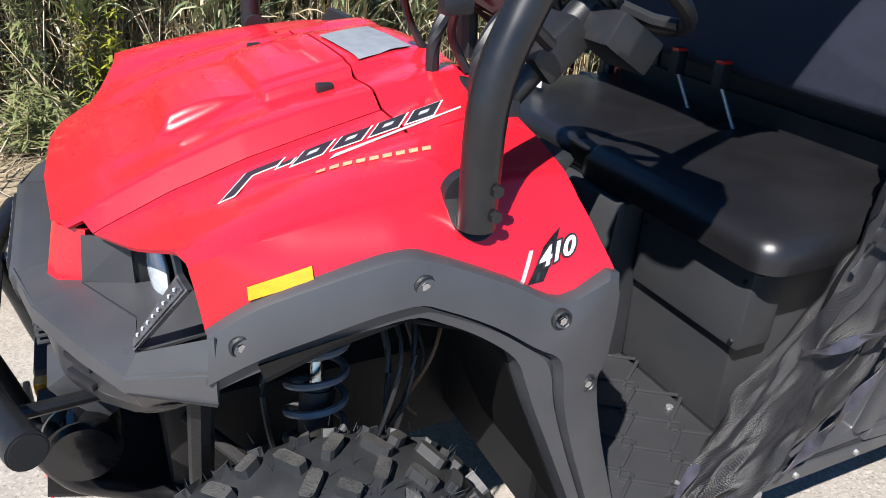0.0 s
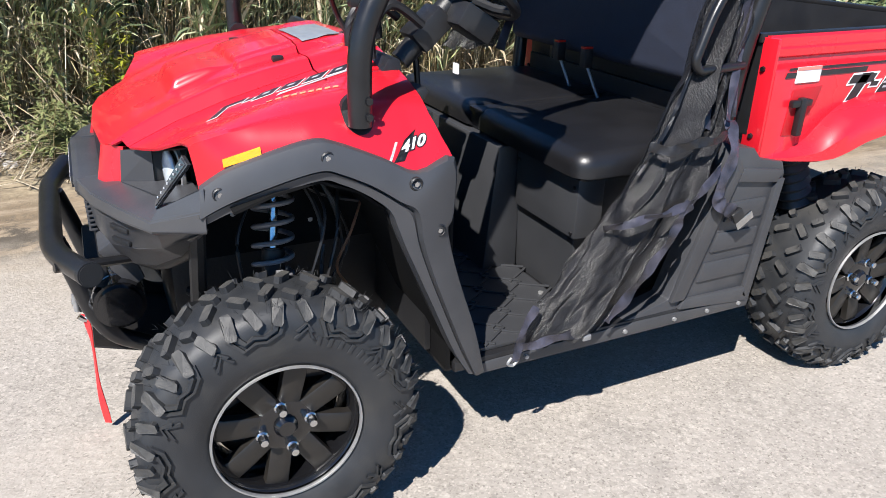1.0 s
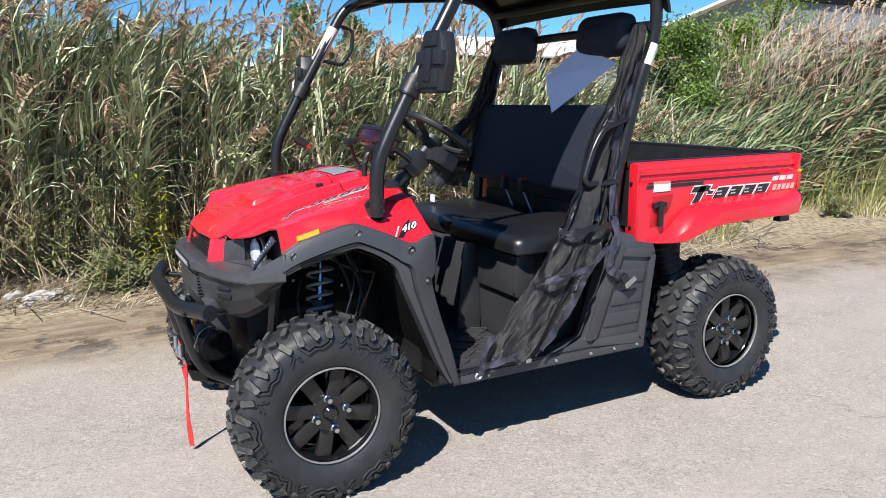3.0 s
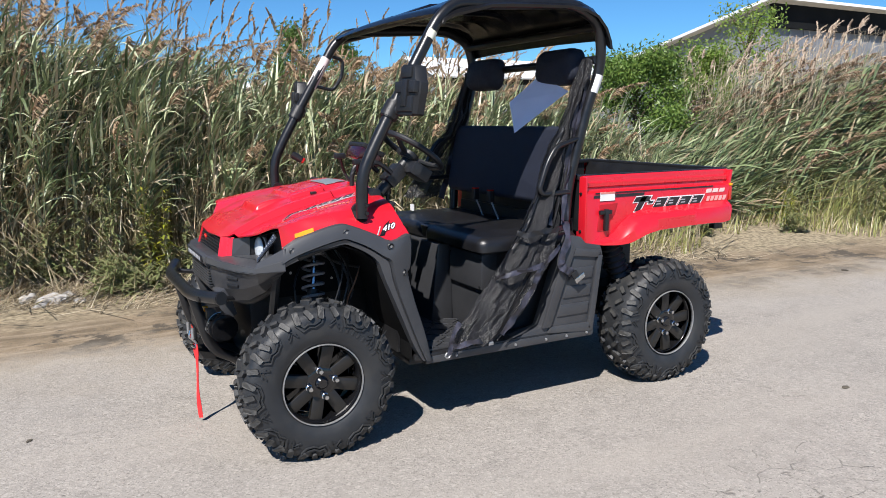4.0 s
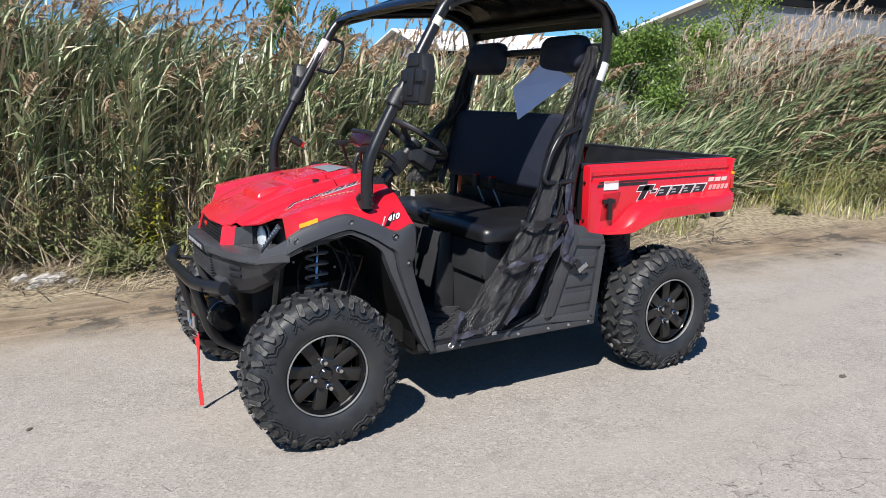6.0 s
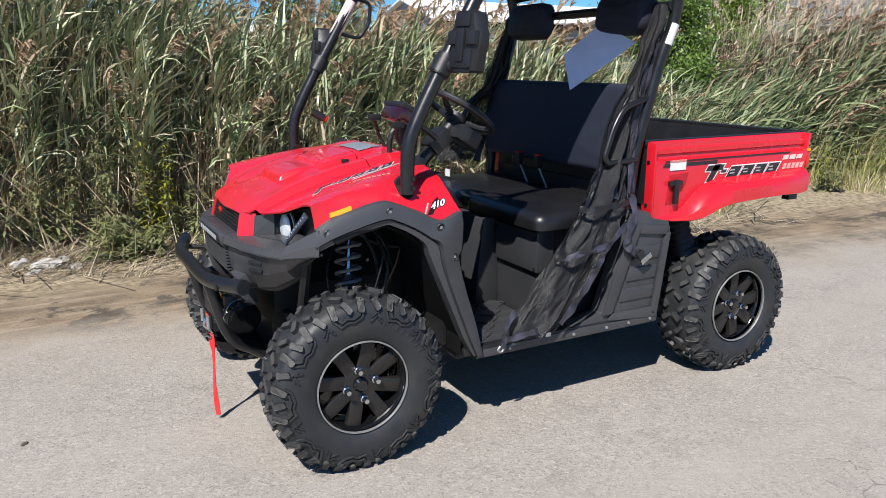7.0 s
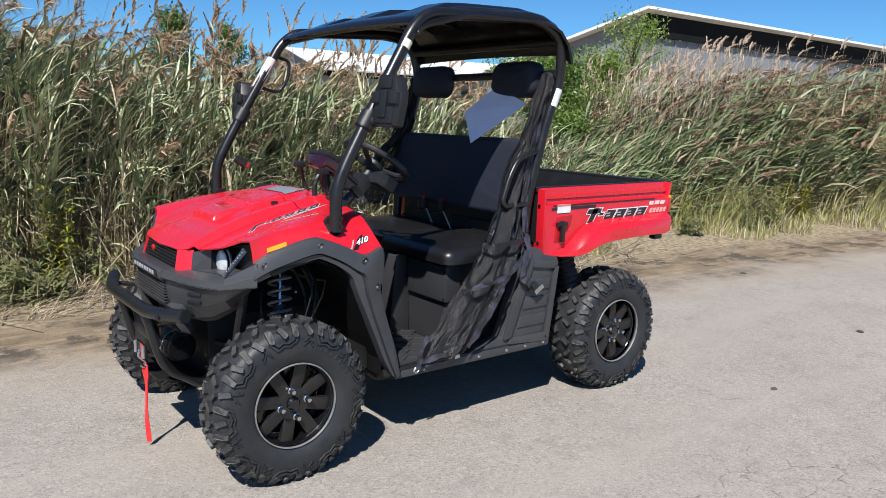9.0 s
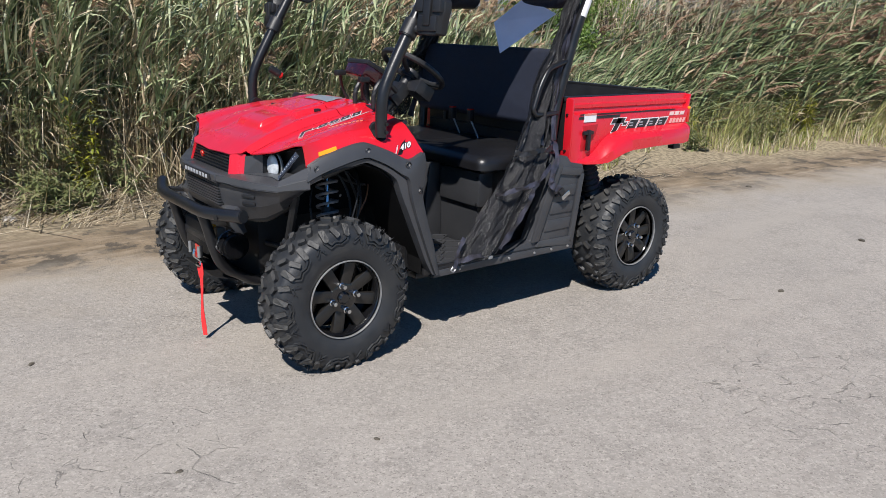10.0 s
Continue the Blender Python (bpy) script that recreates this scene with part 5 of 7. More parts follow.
def tread_meshes(W):
    """The lugs and wall bars of one pitch, both sides."""
    at, half, step, out = tyre_surface(W), W / 2, 2 * math.pi / PITCHES, []
    for s in (-1, 1):
        for cu, ct, ln, wd, ang, h in LUGS:
            c, n = math.cos(radians(ang)), math.sin(radians(ang))
            poly = []
            for a, q in ((-0.5, -0.32), (-0.36, -0.5), (0.36, -0.5), (0.5, -0.30), (0.5, 0.36), (0.40, 0.5), (-0.34, 0.5), (-0.5, 0.36)):
                du, dt = ln * a * c - wd * q * n, ln * a * n + wd * q * c
                poly.append((cu + du / half, ct + dt / (0.31 * step)))
            bm, f = solid(at, poly, half, step, s, h)
            f.material_index = 1
            out.append(("tread_lug", finish(bm, "tread_lug", [RUBBER, RUBBER_WORN], smooth=False)))
        for line, w, h in WALL:
            off = 0.0 if s < 0 else 0.5
            rows = []
            pts = [Vector((u, t * 0.9)) for u, t in line]
            for i, p in enumerate(pts):
                d = (pts[min(i + 1, len(pts) - 1)] - pts[max(i - 1, 0)]).normalized()
                nrm = Vector((-d.y, d.x)) * w
                row = []
                for o, hh in ((-1.0, -0.003), (-0.75, h), (0.75, h), (1.0, -0.003)):
                    q = p + nrm * o
                    row.append(at(s * q.x * half, (q.y / 0.9 + off) * step, hh))
                rows.append(row)
            out.append(("wall_bar", finish(grid(rows), "wall_bar", RUBBER, smooth=False)))
    return out


def tyre_bm(W):
    bm = lathe(tyre_profile(W), 72)
    at = tyre_surface(W)
    half = W / 2
    # rubber hairs left from the mould
    hair = np.random.default_rng(3)
    for k in range(160):
        th, u = hair.uniform(0, 2 * math.pi), hair.uniform(-1.1, 1.1) * half
        p = at(u, th, 0.0)
        q = at(u + hair.normal(0, 0.004), th + hair.normal(0, 0.012), 0.016 + hair.uniform(0.006, 0.018))
        d = Vector((0, 0.0006, 0))
        e = Vector((0.0005, 0, 0.0005))
        v = [bm.verts.new(c) for c in (p - d, p + d, p + e, q)]
        for f in ((0, 1, 3), (1, 2, 3), (2, 0, 3)):
            bm.faces.new([v[i] for i in f])
    return bm


def rim_meshes():
    """Dish, lip, spokes, nuts and cap of one wheel; outer side towards minus y."""
    out = {}
    dish = lathe([(0.160, 0.085), (0.150, 0.06), (0.146, -0.03), (0.150, -0.070), (0.158, -0.082), (0.163, -0.080), (0.166, -0.07), (0.166, 0.085), (0.160, 0.085)], 56)
    lathe([(0.0, 0.028), (0.06, 0.028), (0.148, 0.032)], 56, dish)
    out["wheel"] = finish(dish, "wheel", RIM)
    out["rim_lip"] = finish(lathe([(0.1612, -0.0835), (0.1622, -0.0866), (0.1658, -0.0866), (0.1670, -0.082), (0.1655, -0.079), (0.1612, -0.079), (0.1612, -0.0835)], 64), "rim_lip", MACHINED)
    rows = []
    for r, hw, y in ((0.030, 0.0140, -0.048), (0.060, 0.0235, -0.052), (0.10, 0.0245, -0.057), (0.138, 0.0250, -0.060), (0.149, 0.0265, -0.058)):
        rows.append([(r, y + 0.022, -hw * 1.05), (r, y + 0.002, -hw), (r, y, -hw + 0.003), (r, y, hw - 0.003), (r, y + 0.002, hw), (r, y + 0.022, hw * 1.05)])
    out["spoke"] = finish(grid(rows, 0.0, close=True), "spoke", SPOKE)
    out["hub_cap"] = finish(lathe([(0.0, -0.068), (0.018, -0.068), (0.022, -0.064), (0.026, -0.060), (0.027, -0.053), (0.058, -0.053), (0.066, -0.049), (0.068, -0.03)], 32), "hub_cap", RIM)
    out["lug_nut"] = finish(lathe([(0.0, -0.086), (0.0085, -0.085), (0.0110, -0.080), (0.0110, -0.064), (0.0145, -0.061), (0.0145, -0.045)], 8), "lug_nut", CHROME)
    return out


SPOKE = mat("satin_black_alloy", (0.012, 0.011, 0.010), (0.017, 0.015, 0.013), 30, rough=0.38, metal=0.1, bump=0.1, bscale=300)
RIMS = rim_meshes()
TYRES = {W: (finish(tyre_bm(W), "tyre", RUBBER, angle=40), tread_meshes(W)) for W in (0.205, 0.235)}
TEXT_BAR = finish(box((-0.0045, -0.0012, -0.011), (0.0045, 0.0012, 0.011), 0.0008), "lettering_bar", RUBBER)


def tyre_hairs(W, n, seed):
    """Thin rubber vent hairs left by the mould on the lugs."""
    r = np.random.default_rng(seed)
    bl = Blades()
    a = r.uniform(0, 2 * np.pi, n)
    y = np.where(r.random(n) < 0.75, -1, 1) * W * r.uniform(0.22, 0.46, n)
    rad = 0.3135 - 0.05 * np.maximum(0, np.abs(y) / W - 0.36)
    ln = r.uniform(0.010, 0.019, n)
    tip = a + r.normal(0, 0.35, n) * ln / 0.315
    lean = np.sign(y) * ln * r.uniform(0.0, 0.5, n)
    p = np.stack([np.cos(a) * rad, y, np.sin(a) * rad], -1)
    q = np.stack([np.cos(tip) * (rad + ln), y + lean, np.sin(tip) * (rad + ln)], -1)
    bl.stalks(np.stack([p, (p + q) / 2, q], 1), np.tile([0.0008, 0.0007, 0.0004], (n, 1)), np.zeros(n, dtype=int))
    return bl


def wheel(x, y, W, turn):
    s = -1 if y < 0 else 1
    w = new("wheel", RIMS["wheel"])
    w.parent = utv
    tagged(w, "gloss black alloy wheel with a machined lip")
    spin = Matrix.Rotation(radians(turn), 4, "Y")
    w.matrix_basis = Matrix.Translation((x, y, 0.306)) @ (Matrix.Identity(4) if s < 0 else Matrix.Rotation(math.pi, 4, "Z")) @ spin
    ty = new("tyre", TYRES[W][0])
    ty.parent = utv
    ty.matrix_basis = w.matrix_basis
    for k in range(PITCHES):
        for name, me in TYRES[W][1]:
            o = new(name, me)
            o.parent = ty
            o.matrix_basis = Matrix.Rotation(-2 * math.pi * k / PITCHES, 4, "Y")
    tagged(ty, "knobbly black rubber tyre with dusty lugs")
    hairs = tyre_hairs(W, 260, int(abs(turn))).build("vent_hairs", [RUBBER], ty)
    tagged(hairs, "thin rubber vent hairs", kind="stuff")
    lip = new("rim_lip", RIMS["rim_lip"])
    lip.parent = w
    tagged(lip, "bright machined rim edge")
    shift = -(W / 2 - 0.095)
    for o in (lip,):
        o.location.y = shift
    for k in range(8):
        o = new("spoke", RIMS["spoke"])
        o.parent = w
        o.matrix_basis = Matrix.Translation((0, shift, 0)) @ Matrix.Rotation(2 * math.pi * k / 8, 4, "Y")
    o = new("hub_cap", RIMS["hub_cap"])
    o.parent = w
    o.location.y = shift
    for k in range(4):
        o = new("lug_nut", RIMS["lug_nut"])
        o.parent = w
        a = math.pi / 2 * k + math.pi / 8
        o.matrix_basis = Matrix.Translation((0.055 * math.cos(a), shift, 0.055 * math.sin(a)))
    for k in range(8):
        o = new("lettering_bar", TEXT_BAR)
        o.parent = ty
        a = radians(38 + 6.5 * k)
        o.matrix_basis = Matrix.Rotation(-a, 4, "Y") @ Matrix.Translation((0.232, -W / 2 - 0.0005, 0)) @ Matrix.Rotation(radians(90), 4, "Y")
    return w


wheel(0.0, -0.592, 0.205, 12)
wheel(-0.025, 0.580, 0.205, -31)
wheel(1.845, -0.577, 0.235, 40)
wheel(1.845, 0.577, 0.235, 5)

# ---------------------------------------------------------------- roll cage and roof
PALE_LABEL = mat("pale_yellow_label", (0.66, 0.64, 0.42), (0.7, 0.7, 0.62), 40, rough=0.4)
for s in (-1, 1):
    rail = [(0.205, s * 0.612, 0.945), (0.207, s * 0.615, 1.115), (0.262, s * 0.612, 1.225), (0.345, s * 0.610, 1.372), (0.560, s * 0.600, 1.735), (0.640, s * 0.59, 1.800),
            (1.255, s * 0.59, 1.838), (1.395, s * 0.59, 1.770), (1.428, s * 0.585, 1.66), (1.428, s * 0.57, 1.54), (1.375, s * 0.558, 1.39), (1.285, s * 0.545, 1.03), (1.262, s * 0.540, 0.72)]
    cage = part("roll_cage", tube(rounded(rail, 0.10, 6), 0.0245, 16), STEEL, utv, "black tubular steel roll cage")
    rows = []
    for q in (0.0, 0.5, 0.85, 1.0):
        row = []
        for k in range(28):
            a = 2 * math.pi * k / 28
            x, z = 0.207 + 0.0310 * q * math.cos(a), (0.972 if math.sin(a) > 0 else 0.960) + 0.031 * q * math.sin(a)
            row.append((x, s * (side_y(x, min(z, 0.968)) + 0.0025), z))
        rows.append(row)
    part("post_socket", grid(rows, 0.02, close=True, out=(0, s, 0)), BLACK, cage)
    for z in (0.966, 0.998):
        bolt((0.216, s * 0.6355, z), 0.009, cage, (0, s, 0), STEEL)
    # side restraint loop
    part("side_loop", tube(rounded([(1.340, s * 0.555, 1.245), (1.185, s * 0.575, 1.205), (1.135, s * 0.58, 1.135), (1.088, s * 0.585, 1.015), (1.105, s * 0.585, 0.990), (1.272, s * 0.565, 0.992)], 0.035), 0.0125, 12), STEEL, cage, "black side restraint loop")
    if s < 0:
        for p0, p1, mt, text in (((1.396, -0.5620, 1.450), (1.4225, -0.5686, 1.530), WHITE, "white warning label on the rear post"), ((0.512, -0.6026, 1.654), (0.530, -0.6013, 1.684), PALE_LABEL, "pale label near the top of the front post")):
            p0, p1 = Vector(p0), Vector(p1)
            up = (p1 - p0).normalized()
            side = up.cross(Vector((0, 1, 0))).normalized()
            rows = [[p + (Vector((0, -1, 0)) * math.cos(a) + side * math.sin(a)) * 0.0262 for a in [radians(-52 + 13 * k) for k in range(9)]] for p in (p0, p0.lerp(p1, 0.5), p1)]
            part("warning_label", grid(rows, 0.001, out=(0, -1, 0)), mt, cage, text)
part("rear_cross_bar", tube([(1.405, -0.58, 1.600), (1.405, 0.58, 1.600)], 0.020, 12), STEEL, utv)
part("roof_cross_bar", tube([(1.395, -0.58, 1.745), (1.395, 0.58, 1.745)], 0.020, 12), STEEL, utv)
part("front_cross_bar", tube([(0.625, -0.58, 1.782), (0.625, 0.58, 1.782)], 0.018, 12), STEEL, utv)
part("grab_handle", tube(rounded([(0.535, 0.605, 1.675), (0.612, 0.60, 1.655), (0.600, 0.60, 1.560), (0.548, 0.60, 1.490), (0.440, 0.61, 1.515)], 0.03), 0.009, 10), STEEL, utv, "black passenger grab handle")
bm = add_tube(bmesh.new(), [Vector((0.425, 0.609, 1.505)), Vector((0.515, 0.603, 1.66))], 0.0262, 14)
part("post_decal", bm, mat("pale_pink_label", (0.66, 0.52, 0.50), (0.7, 0.6, 0.58), 30, rough=0.4), utv, "pale label wrapped round the passenger post")


def roof_bm():
    rows = []
    xs = [0.545, 0.555, 0.60, 0.66, 0.74, 0.80, 0.90, 1.0, 1.10, 1.22, 1.30, 1.37, 1.42, 1.445, 1.452]
    zs = [1.768, 1.786, 1.806, 1.822, 1.838, 1.855, 1.864, 1.868, 1.872, 1.876, 1.868, 1.842, 1.790, 1.735, 1.700]
    for x, z in zip(xs, zs):
        row = []
        for k in range(81):
            y = -0.635 + 1.27 * k / 80
            e = abs(y) / 0.635
            drop = 0.014 * e ** 2 + 0.040 * smoothstep(0.90, 1.0, e)
            rib = 0.020 * smoothstep(0.05, 0.35, math.cos(y * 2 * math.pi / 0.42)) * smoothstep(0.62, 0.80, x) * (1 - smoothstep(1.28, 1.38, x)) * (1 - smoothstep(0.8, 0.95, e))
            row.append((x + 0.02 * e ** 2 * (1 if x < 0.7 else 0), y, z - drop + rib))
        rows.append(row)
    return grid(rows, 0.012)


part("roof", roof_bm(), ROOFING, utv, "black moulded plastic roof with ribs", angle=40)

# mirrors
for s in (-1, 1):
    tr = Matrix.Translation((0.385, s * 0.705, 1.442)) @ Matrix.Rotation(s * radians(-8), 4, "Z") @ Matrix.Rotation(radians(6), 4, "Y")
    shell = grid([[tr @ Vector((x, y * w, z)) for y, x in ((1, 0.028), (1, -0.004), (0.86, -0.022), (0.3, -0.026), (-0.3, -0.026), (-0.86, -0.022), (-1, -0.004), (-1, 0.028))]
                  for z, w in ((-0.095, 0.050), (-0.090, 0.058), (-0.02, 0.068), (-0.008, 0.072), (0.03, 0.072), (0.042, 0.064), (0.088, 0.052), (0.096, 0.042))], 0.0, close=True)
    bmesh.ops.holes_fill(shell, edges=shell.edges)
    mr = part("mirror", shell, BLACK, utv, "black folding side mirror with ribbed housing", angle=25)
    for lo, hi in (((-0.034, -0.070, -0.012), (-0.01, -0.026, 0.034)), ((-0.032, -0.036, 0.046), (-0.01, 0.036, 0.088)), ((-0.038, -0.020, -0.064), (-0.01, 0.020, 0.040)),
                   ((-0.033, 0.026, -0.010), (-0.01, 0.070, 0.034)), ((-0.032, -0.052, -0.084), (-0.01, 0.052, -0.024))):
        part("housing_rib", box(lo, hi, 0.006, tr), BLACK, mr)
    part("mirror_glass", box((0.0285, -0.050, -0.080), (0.031, 0.050, 0.080), 0.001, tr), mat("mirror_silver", (0.9, 0.9, 0.9), rough=0.02, metal=1.0), mr, "mirror glass")
    part("mirror_clamp", cylinder((0.325, s * 0.611, 1.338), (0.362, s * 0.611, 1.400), 0.036, 18, bevel=0.004), BLACK, mr)
    part("mirror_arm", tube([(0.345, s * 0.615, 1.37), (0.365, s * 0.65, 1.366), (0.385, s * 0.69, 1.375)], 0.022, 12), BLACK, mr)

# ---------------------------------------------------------------- cab
part("floor_pan", box((0.42, -0.635, 0.318), (1.30, 0.635, 0.345), 0.006), BLACK, utv)
mat_ob = part("floor_mat", box((0.455, -0.615, 0.346), (0.83, -0.03, 0.356), 0.002), PANEL, utv, "dark floor plate with raised tread bars")
tb = finish(box((-0.055, -0.004, 0), (0.055, 0.004, 0.005), 0.0015), "tread_bar", PANEL)
for i in range(6):
    for j in range(8):
        o = new("tread_bar", tb)
        o.parent = mat_ob
        o.matrix_basis = Matrix.Translation((0.50 + 0.06 * i, -0.58 + 0.072 * j, 0.356)) @ Matrix.Rotation(radians(35 if (i + j) % 2 else -35), 4, "Z")
for x, y in ((0.49, -0.60), (0.66, -0.60), (0.80, -0.42), (0.80, -0.20)):
    part("rivet", cylinder((x, y, 0.356), (x, y, 0.361), 0.008, 10), MACHINED, mat_ob)
sill = prism([(0.470, 0.300), (1.378, 0.300), (1.384, 0.330), (0.92, 0.338), (0.480, 0.330)], -0.600, -0.640, 0.004)
both("door_sill", sill, GREY, utv, "dark grey plastic door sill")
for x in (0.62, 0.93, 1.10, 1.22, 1.34):
    bolt((x, -0.640, 0.318), 0.007, utv, (0, -1, 0), MACHINED)

# moulded panel below the rear post
SIDE = [(0.905, 0.328), (1.376, 0.301), (1.392, 0.40), (1.432, 0.700), (1.418, 0.735), (1.330, 0.752), (1.300, 0.785), (1.238, 0.795), (1.205, 0.752), (1.112, 0.470), (1.078, 0.378), (1.01, 0.362), (0.93, 0.345)]
side_near, side_far = both("rear_side_panel", prism(SIDE, -0.560, -0.632, 0.006), GREY, utv, "moulded dark grey side panel")
for s, sp in ((-1, side_near), (1, side_far)):
    def rib(points, o=0.012):
        return prism(points, s * 0.625, s * (0.632 + o), 0.004)
    part("frame_rib", rib([(1.078, 0.372), (1.125, 0.372), (1.262, 0.735), (1.235, 0.775), (1.210, 0.750)]), GREY, sp)
    part("frame_rib", rib([(1.345, 0.340), (1.376, 0.325), (1.425, 0.690), (1.398, 0.690)]), GREY, sp)
    part("frame_rib", rib([(1.125, 0.372), (1.110, 0.345), (1.372, 0.322), (1.350, 0.368)]), GREY, sp)
    part("frame_rib", rib([(1.250, 0.700), (1.262, 0.735), (1.415, 0.715), (1.398, 0.680)]), GREY, sp)
    for k in range(3):
        z = 0.415 + 0.085 * k
        part("pressed_pad", prism([(1.165 + 0.032 * k, z), (1.345 + 0.011 * k, z), (1.352 + 0.011 * k, z + 0.055), (1.185 + 0.032 * k, z + 0.055)], s * 0.628, s * 0.639, 0.005), GREY, sp)

# footwell, seat base and seats
part("firewall", box((0.385, -0.54, 0.34), (0.398, 0.54, 0.94)), BLACK, utv)
part("seat_base", prism([(0.845, 0.345), (1.32, 0.345), (1.32, 0.735), (0.83, 0.735), (0.835, 0.56)], -0.50, 0.56, 0.008), PANEL, utv, "smooth dark grey seat base")
box_ob = part("storage_box", box((0.815, -0.530, 0.560), (0.90, -0.225, 0.725), 0.008), PANEL, utv, "dark grey storage box under the seat")
for y, z in ((-0.515, 0.70), (-0.515, 0.575), (-0.24, 0.70)):
    bolt((0.816, y, z), 0.006, box_ob, (-1, 0, 0), STEEL)
part("tunnel_panel", prism([(0.72, 0.345), (0.84, 0.345), (0.835, 0.735), (0.76, 0.735)], -0.215, 0.50, 0.010), PANEL, utv, "smooth grey tunnel panel")
part("seat_tray", box((0.815, -0.56, 0.728), (1.31, 0.56, 0.752), 0.008), BLACK, utv)


def cushion(x0, x1, y0, y1, z0, z1, r, n=22, crown=0.012, dip=None):
    """A padded slab with round edges and a gently crowned top."""
    rows = []
    prof = []
    for k in range(8):
        a = math.pi / 2 * k / 7
        prof.append((r - r * math.sin(a), z1 - r + r * math.cos(a)))
    prof = [(0.0, z0)] + [(d, z) for d, z in prof[::-1]]
    for d, z in prof:
        row = []
        ax0, ax1, ay0, ay1 = x0 + d, x1 - d, y0 + d, y1 - d
        rc = max(0.012, r * 1.3 - d)
        for (cx, cy, a0) in ((ax1 - rc, ay1 - rc, 0), (ax0 + rc, ay1 - rc, 90), (ax0 + rc, ay0 + rc, 180), (ax1 - rc, ay0 + rc, 270)):
            for k in range(7):
                a = radians(a0 + 15 * k)
                row.append((cx + rc * math.cos(a), cy + rc * math.sin(a), z))
        rows.append(row)
    bm = grid(rows, 0, close=True)
    bm.verts.ensure_lookup_table()
    top = [v for v in bm.verts if v.co.z > z1 - 1e-4]
    inner = rows[-1]
    c = Vector(((x0 + x1) / 2, (y0 + y1) / 2, z1 + crown))
    ring = inner
    for f in (0.85, 0.6, 0.3):
        nxt = [tuple(c.lerp(Vector(p), f).xy) + (z1 + crown * (1 - f * f),) for p in inner]
        v0 = [bm.verts.new(p) for p in ring]
        v1 = [bm.verts.new(p) for p in nxt]
        for k in range(len(inner)):
            bm.faces.new((v0[k], v0[(k + 1) % len(inner)], v1[(k + 1) % len(inner)], v1[k]))
        ring = nxt
    v0 = [bm.verts.new(p) for p in ring]
    bm.faces.new(v0)
    bmesh.ops.remove_doubles(bm, verts=bm.verts, dist=1e-4)
    return bm


for y0, y1 in ((-0.585, -0.02), (-0.015, 0.575)):
    part("seat_cushion", cushion(0.775, 1.33, y0, y1, 0.700 + 0.045, 0.808, 0.040), VINYL, utv, "black vinyl bench seat cushion")
part("seat_tunnel_lip", box((0.79, -0.57, 0.735), (0.86, 0.56, 0.757), 0.009), VINYL, utv)
part("seat_middle", box((0.785, -0.06, 0.75), (1.32, 0.03, 0.803), 0.01), VINYL, utv)
for y0, y1 in ((-0.52, 0.56),):
    bm = cushion(-0.19, 0.19, y0, y1, -0.03, 0.04, 0.028)
    bmesh.ops.transform(bm, matrix=Matrix.Translation((1.300, 0, 1.105)) @ Matrix.Rotation(radians(-80), 4, "Y"), verts=bm.verts)
    part("seat_back", bm, FABRIC, utv, "black bench seat back")
for y in (-0.342, 0.345):
    bm = cushion(-0.085, 0.085, -0.155, 0.155, -0.045, 0.035, 0.045)
    bmesh.ops.transform(bm, matrix=Matrix.Translation((1.355, y, 1.580)) @ Matrix.Rotation(radians(-83), 4, "Y"), verts=bm.verts)
    part("headrest", bm, FABRIC, utv, "black padded headrest")
for y in (-0.40, 0.40):
    part("seat_back_post", tube([(1.33, y, 0.70), (1.34, y, 1.0), (1.38, y, 1.28)], 0.016, 10), STEEL, utv)
part("cab_back_panel", box((1.315, -0.53, 0.36), (1.330, 0.53, 0.86)), BLACK, utv)
# seat belts: red buckles on thin stalks
for y in (-0.015, 0.14):
    st = part("belt_stalk", tube([(1.22, y - 0.03, 0.80), (1.20, y + 0.02, 0.90)], 0.005, 8), MACHINED, utv)
    part("buckle", box((1.180, y + 0.005, 0.895), (1.212, y + 0.036, 0.955), 0.006), BLACK, st, "black belt buckle with a red button")
    part("release_button", box((1.180, y + 0.008, 0.953), (1.212, y + 0.033, 0.962), 0.003), TAIL, st)

# dashboard, column and steering wheel
part("dashboard", prism([(0.325, 1.010), (0.345, 1.040), (0.372, 1.036), (0.380, 0.99), (0.375, 0.89), (0.35, 0.87)], -0.42, 0.42, 0.006), BLACK, utv, "black plastic dashboard")
part("dash_cover", prism([(0.345, 0.962), (0.362, 0.992), (0.380, 0.996), (0.388, 0.986), (0.362, 0.955)], -0.545, 0.545, 0.004), BLACK, utv, "black trim behind the fenders")
col = part("steering_column", cylinder((0.42, -0.30, 1.01), (0.575, -0.30, 1.165), 0.026, 16), BLACK, utv, "steering column with grey switch boxes")
part("switch_box", box((-0.045, -0.05, -0.030), (0.055, 0.05, 0.030), 0.008, Matrix.Translation((0.575, -0.355, 1.105)) @ Matrix.Rotation(radians(32), 4, "Y")), BLACK, col)
part("column_shroud", box((-0.05, -0.045, -0.030), (0.05, 0.045, 0.030), 0.010, Matrix.Translation((0.49, -0.30, 1.085)) @ Matrix.Rotation(radians(-42), 4, "Y")), BLACK, col)
tilt = Matrix.Translation((0.585, -0.30, 1.192)) @ Matrix.Rotation(radians(34), 4, "Y")
bm = bmesh.new()
ring = []
n, m = 48, 10
